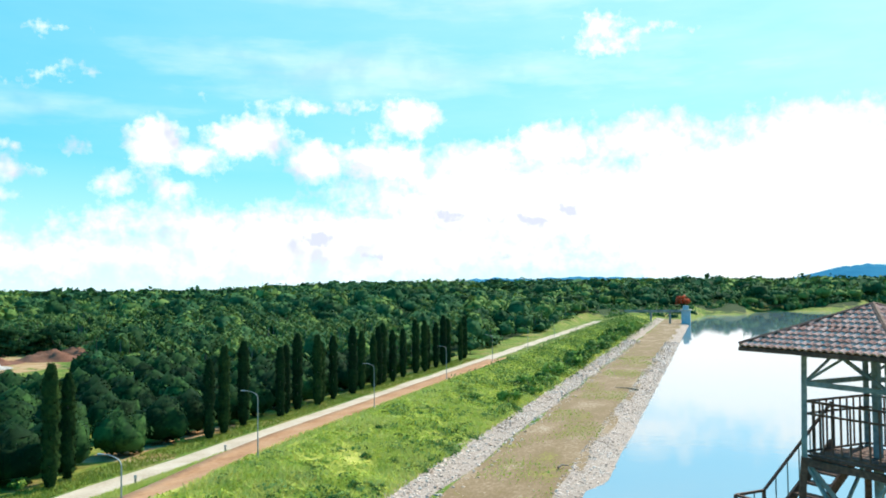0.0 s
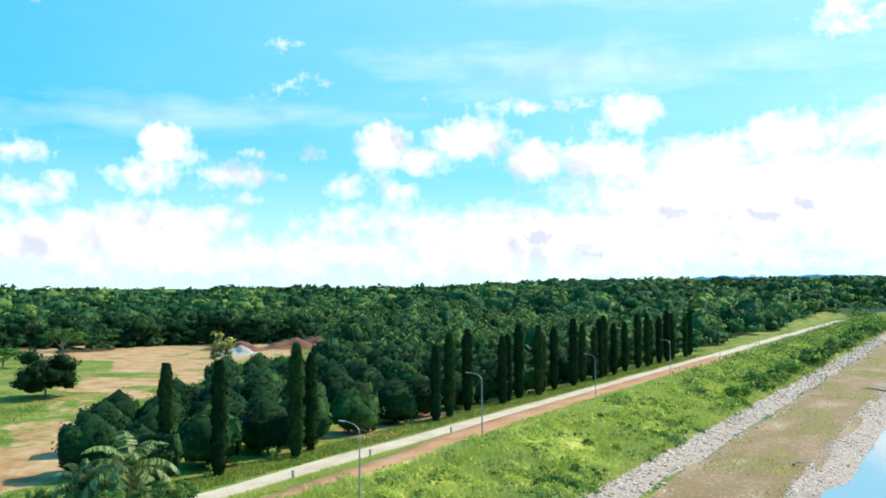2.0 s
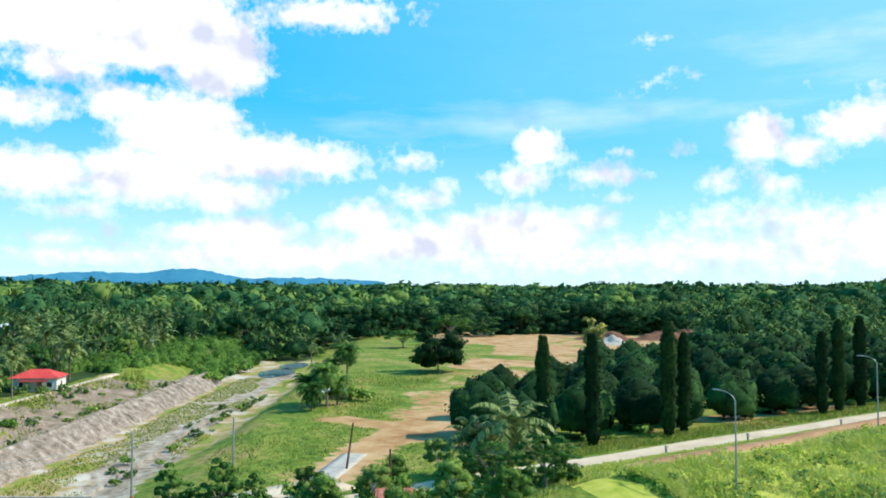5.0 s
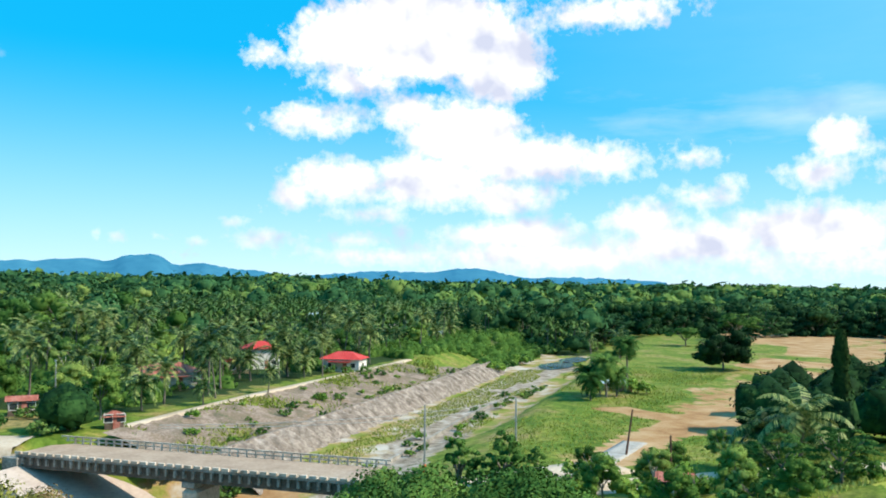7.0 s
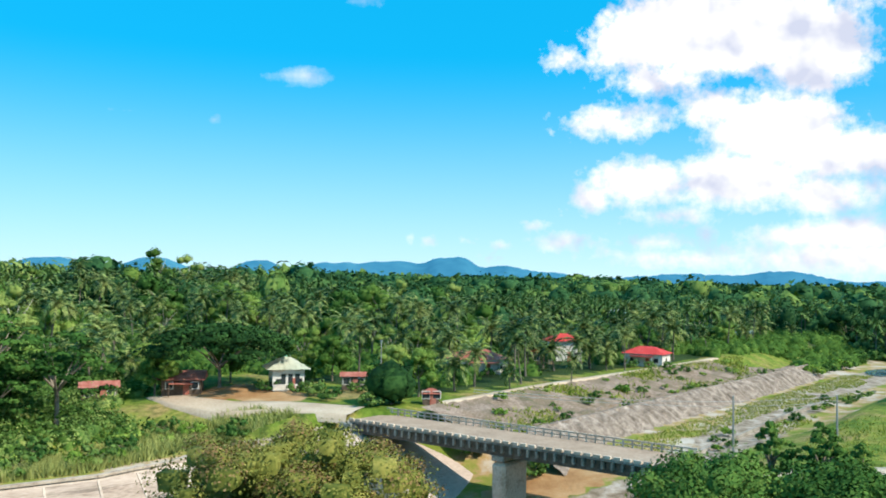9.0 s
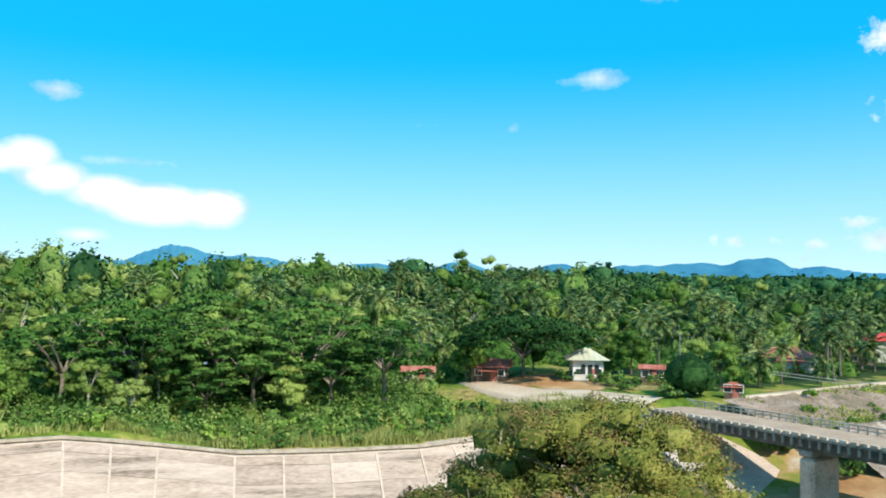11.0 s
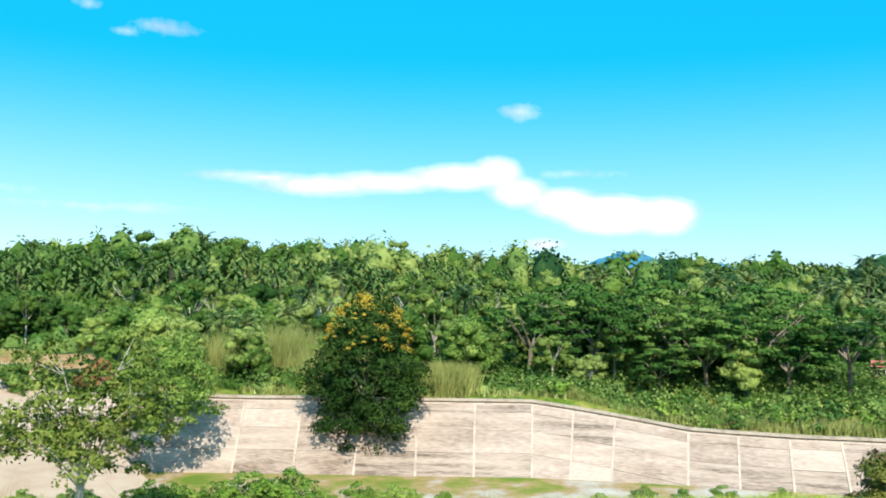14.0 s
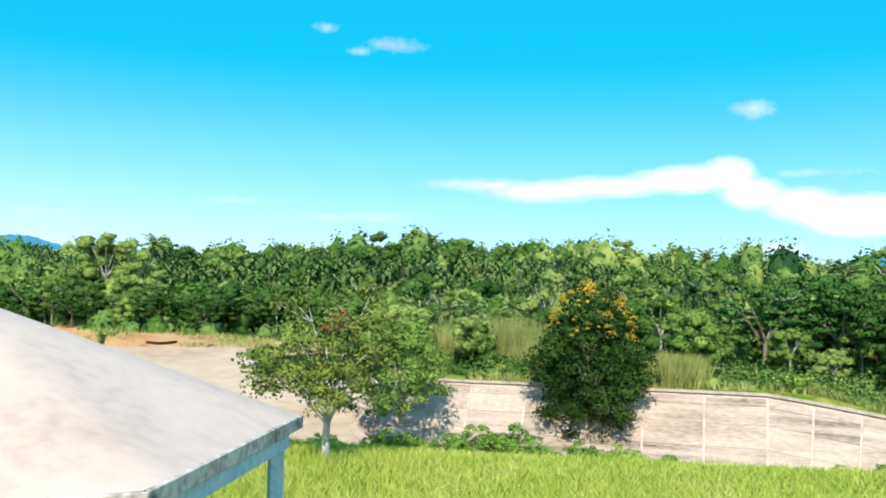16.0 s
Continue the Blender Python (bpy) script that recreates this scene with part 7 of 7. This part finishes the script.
def weeds():
    """Rank weeds in soft mounds down the dam's slope, and bushes over the upper rock."""
    n1, n2 = 3400, 1500
    x = np.concatenate([rng.uniform(-58, -37.5, n1), np.where(rng.uniform(0, 1, n2) < 0.6, rng.triangular(-45, -39, -36.5, n2), rng.uniform(-57, -44, n2))])
    y = np.concatenate([58 + 380 * rng.uniform(0, 1, n1) ** 1.5, 58 + 540 * rng.uniform(0, 1, n2) ** 1.1])
    r = np.concatenate([rng.uniform(0.5, 1.5, n1), rng.uniform(0.6, 1.7, n2)]) * (0.75 + y / 300)
    tall_ = (np.arange(n1 + n2) >= n1) & (y > 190)
    x = np.where(tall_ & (rng.uniform(0, 1, n1 + n2) < 0.55), rng.uniform(-58, -46, n1 + n2), x)
    r = np.where(tall_, r * rng.uniform(0.9, 1.9, n1 + n2), r)
    k = wave(x, y, 8, 3) + rng.uniform(-0.5, 0.5, n1 + n2) > np.where(np.arange(n1 + n2) < n1, -0.45, -0.2)
    x, y, r, dark = x[k], y[k], r[k], (np.arange(n1 + n2) >= n1)[k]
    for name, label, mat, pick, size in (("weeds", "mounds of rank yellow-green weeds on the dam", GRASS, ~dark, 0.2), ("bushes", "dark green bushes over the rock's edge", MID_LEAF, dark, 0.3)):
        m, n = int(pick.sum()), 44
        out = on_ball(m * n).reshape(m, n, 3)
        out[:, :, 2] = np.abs(out[:, :, 2])
        at = (np.stack([x[pick], y[pick], land(x[pick], y[pick]) - 0.15], -1)[:, None, :] + out * r[pick][:, None, None] * np.array((1, 1, 0.75))).reshape(-1, 3)
        out = out.reshape(-1, 3)
        sward(name, label, name, mat, quads_at(at, out + rng.normal(size=(m * n, 3)) * 0.45, size * rng.uniform(0.6, 1.4, m * n), 1.0, out + (0, 0, 0.3)))


weeds()


def field_grass():
    x, y = rng.uniform(-230, -80, 110000), rng.uniform(25, 190, 110000)
    a, s = to_river(x, y)
    k = (open_field(x, y) > 0.5) & (s > -33) & (bare_soil(x, y) < 0.25) & (wave(x, y, 14, 6) + rng.uniform(-0.5, 0.5, 110000) > -0.1) & (np.hypot(x, y) < 230)
    x, y = x[k], y[k]
    a2, s2 = rng.uniform(96, 244, 20000), rng.uniform(-57, -41, 20000)
    k2 = (wave(a2, s2 * 3, 12, 1) > 0.25) | ((s2 < -50) & (wave(a2, s2, 5, 2) > -0.45))
    x2, y2 = from_river(a2[k2], s2[k2])
    a3, s3 = rng.uniform(92, 215, 16000), rng.uniform(-77, -63.2, 16000)
    k3 = wave(a3, s3 * 2, 9, 2) + rng.uniform(-0.35, 0.35, 16000) > 0.22
    x3, y3 = from_river(a3[k3], s3[k3])
    z3 = np.interp(-s3[k3], (63.2, 66.2, 76.8), (-0.5, -0.4, 2.1))
    sward("bank_scrub", "tufts of scrub and grass on the river bank", "scrub", FIELD_GRASS, blades(x3, y3, 0.3 + 0.5 * rng.uniform(0, 1, len(x3)) ** 2, np.full(len(x3), 0.35), 0.6, z3))
    sward("field_grass", "rough green grass in the field and river bed", "grass", FIELD_GRASS, blades(x, y, np.full(len(x), 0.35), np.full(len(x), 0.25)), blades(x2, y2, np.full(len(x2), 0.35), np.full(len(x2), 0.25)))


field_grass()


def reeds():
    sets = []
    for x0, y0, r, n, h in ((-57, -92, 4.5, 1500, 3.6), (-60, -95, 3.5, 900, 3.2), (-46, -103, 4, 700, 5.0), (-52, -108, 5, 800, 5.5), (-36, -118, 5, 900, 6.0), (-46.7, -118, 5, 900, 6.5), (-51, -136, 6, 900, 7.0)):
        d, a = r * np.sqrt(rng.uniform(0, 1, 3 * n)), rng.uniform(0, 6.3, 3 * n)
        sets.append(blades(x0 + d * np.cos(a), y0 + d * np.sin(a), np.full(3 * n, h), np.full(3 * n, 0.15), 0.2))
    a = rng.uniform(12, 76, 14000)
    s = np.interp(a, LIP_A, LIP_S) - rng.uniform(3.5, 12, 14000)
    x, y = from_river(a, s)
    sets.append(blades(x, y, 1.5 + 0.7 * wave(x, y, 6), np.full(14000, 0.16), 0.3))
    a = rng.uniform(-30, 12, 1600)
    s = np.interp(a, LIP_A, LIP_S) - rng.uniform(2, 7, 1600)
    x, y = from_river(a, s)
    sets.append(blades(x, y, np.full(1600, 1.1), np.full(1600, 0.3), 0.35))
    x, y = rng.uniform(-26, 62, 26000), rng.uniform(-215, -150, 26000)
    k = (bare_soil(x, y) > 0.2) & (wave(x, y, 7, 3) + rng.uniform(-0.5, 0.5, 26000) > 0.15)
    sets.append(blades(x[k], y[k], 0.9 + 0.5 * wave(x[k], y[k], 5), np.full(k.sum(), 0.25), 0.4))
    for k in range(16):
        x0, y0 = 6.5 - 2.3 * k, -48.6 + 1.5 * k
        d, a = rng.uniform(0, 1.1, 130), rng.uniform(0, 6.3, 130)
        sets.append(blades(x0 + d * np.cos(a), y0 + d * np.sin(a), np.full(130, 0.9 + 0.5 * (k * 5 % 3)), np.full(130, 0.05), 0.45))
    sward("reeds", "pale green tall reeds along the spillway wall", "reeds", REED, *sets)


reeds()


def stones():
    """Thousands of angular blocks on the two bands of riprap."""
    n1, n2, n3 = 9000, 10000, 900
    y = np.concatenate([58 + 340 * rng.uniform(0, 1, n1) ** 1.6, 62 + 340 * rng.uniform(0, 1, n2) ** 1.6, rng.uniform(70, 300, n3)])
    x = np.concatenate([rng.triangular(-38.8, -36.5, -30.0, n1), rng.uniform(-19.8, -13.6, n2), rng.uniform(-31, -19, n3)])
    size = np.concatenate([0.1 + 0.3 * rng.uniform(0, 1, n1) ** 3, 0.09 + 0.24 * rng.uniform(0, 1, n2) ** 3, 0.06 + 0.1 * rng.uniform(0, 1, n3) ** 2]) * (0.75 + y / 420)
    c = np.array([(i, j, k) for i in (-1, 1) for j in (-1, 1) for k in (-1, 1)], dtype=float) * 0.5
    V = c[None] * rng.uniform(0.5, 1.2, (len(x), 8, 3)) * (size[:, None, None] * np.array((1.4, 1.1, 0.5)))
    a = rng.uniform(0, 6.3, len(x))[:, None]
    X, Y = V[:, :, 0] * np.cos(a) - V[:, :, 1] * np.sin(a), V[:, :, 0] * np.sin(a) + V[:, :, 1] * np.cos(a)
    V = np.stack([X + x[:, None], Y + y[:, None], V[:, :, 2] + (land(x, y) + size * 0.2)[:, None]], -1).reshape(-1, 3)
    f = np.array([(0, 1, 3, 2), (4, 6, 7, 5), (0, 4, 5, 1), (2, 3, 7, 6), (1, 5, 7, 3)])
    F = (f[None] + 8 * np.arange(len(x))[:, None, None]).reshape(-1, 4)
    tagged(new("riprap_stones", mesh_of("riprap_stones", V, F, STONE)), "loose pale grey riprap stones on the dam", "stones", kind="stuff")


stones()


def driftwood(x, y, turn_deg, length, mat=BARK):
    v, f = stem([(0, 0, 0.1), (length * 0.4, 0.2, 0.35), (length, -0.1, 0.15)], (0.18, 0.14, 0.05), 6)
    tagged(new("driftwood", mesh_of("driftwood", v, f, mat)), "dark driftwood log lying on the shore", "log", "driftwood").matrix_basis = pose(x, y, float(land(x, y)) + 0.25, 0, 0, turn_deg)


driftwood(-17.5, 216, 150, 7)
driftwood(-21, 121, 60, 2.2)
driftwood(4, -158, 20, 6)
driftwood(14, -166, 120, 5)
driftwood(-8, -163, 70, 5)


def cable(a, b, sag):
    a, b = np.array(a), np.array(b)
    k = np.linspace(0, 1, 16)[:, None]
    pts = a + (b - a) * k - np.array((0, 0, 4 * sag)) * k * (1 - k)
    tagged(new("power_cable", mesh_of("power_cable", *stem([tuple(p) for p in pts], [0.025] * 16, 4), GALVANISED)), "thin grey power cable sagging between poles", "cable", "power cables")


for dz in (5.9, 5.2):
    cable((-106, 37.4, 0.3 + dz), (-62, -6, 9.5 + dz * 0.3), 0.8)


def boat():
    bm = bmesh.new()
    ring = []
    for i, t in enumerate(np.linspace(-1, 1, 9)):
        w = 0.55 * (1 - t * t) ** 0.6 + 0.02
        ring.append([bm.verts.new((t * 2.6, s * w, 0.5 + 0.25 * t * t if up_ else 0.05 + 0.25 * t * t)) for s, up_ in ((-1, 1), (-0.5, 0), (0.5, 0), (1, 1))])
    for a, b in zip(ring[:-1], ring[1:]):
        for k in range(3):
            bm.faces.new((a[k], b[k], b[k + 1], a[k + 1]))
    bmesh.ops.solidify(bm, geom=bm.faces[:], thickness=0.05)
    t = tagged(empty("boat", (1.5, -155, 1.6), 10), "small dark wooden boat drawn up on the shore", "boat")
    part("hull", bm, RUSTY, t)
    for k in (-0.9, 0.9):
        part("thwart", boxed((0.25, 0.9, 0.05), (k, 0, 0.42)), BARK, t)


boat()

# taller crowns that stand out of the wood's top, in loose bands
tall = random.Random(41)
for i in range(64):
    a = math.radians(3 + 1.45 * i + tall.uniform(-1.2, 1.2))
    d = tall.uniform(215, 330)
    x, y = -d * math.cos(a), -d * math.sin(a)
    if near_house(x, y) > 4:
        swell = 1.2 + 0.22 * math.sin(i * 0.55) + tall.uniform(-0.12, 0.16)
        put(palms[1] if i % 6 == 5 else far_woods[(0, 1, 2, 1)[i % 4]], x, y, tall.uniform(0, 360), swell * (1.2 if i % 4 in (0, 2) else 1.0))
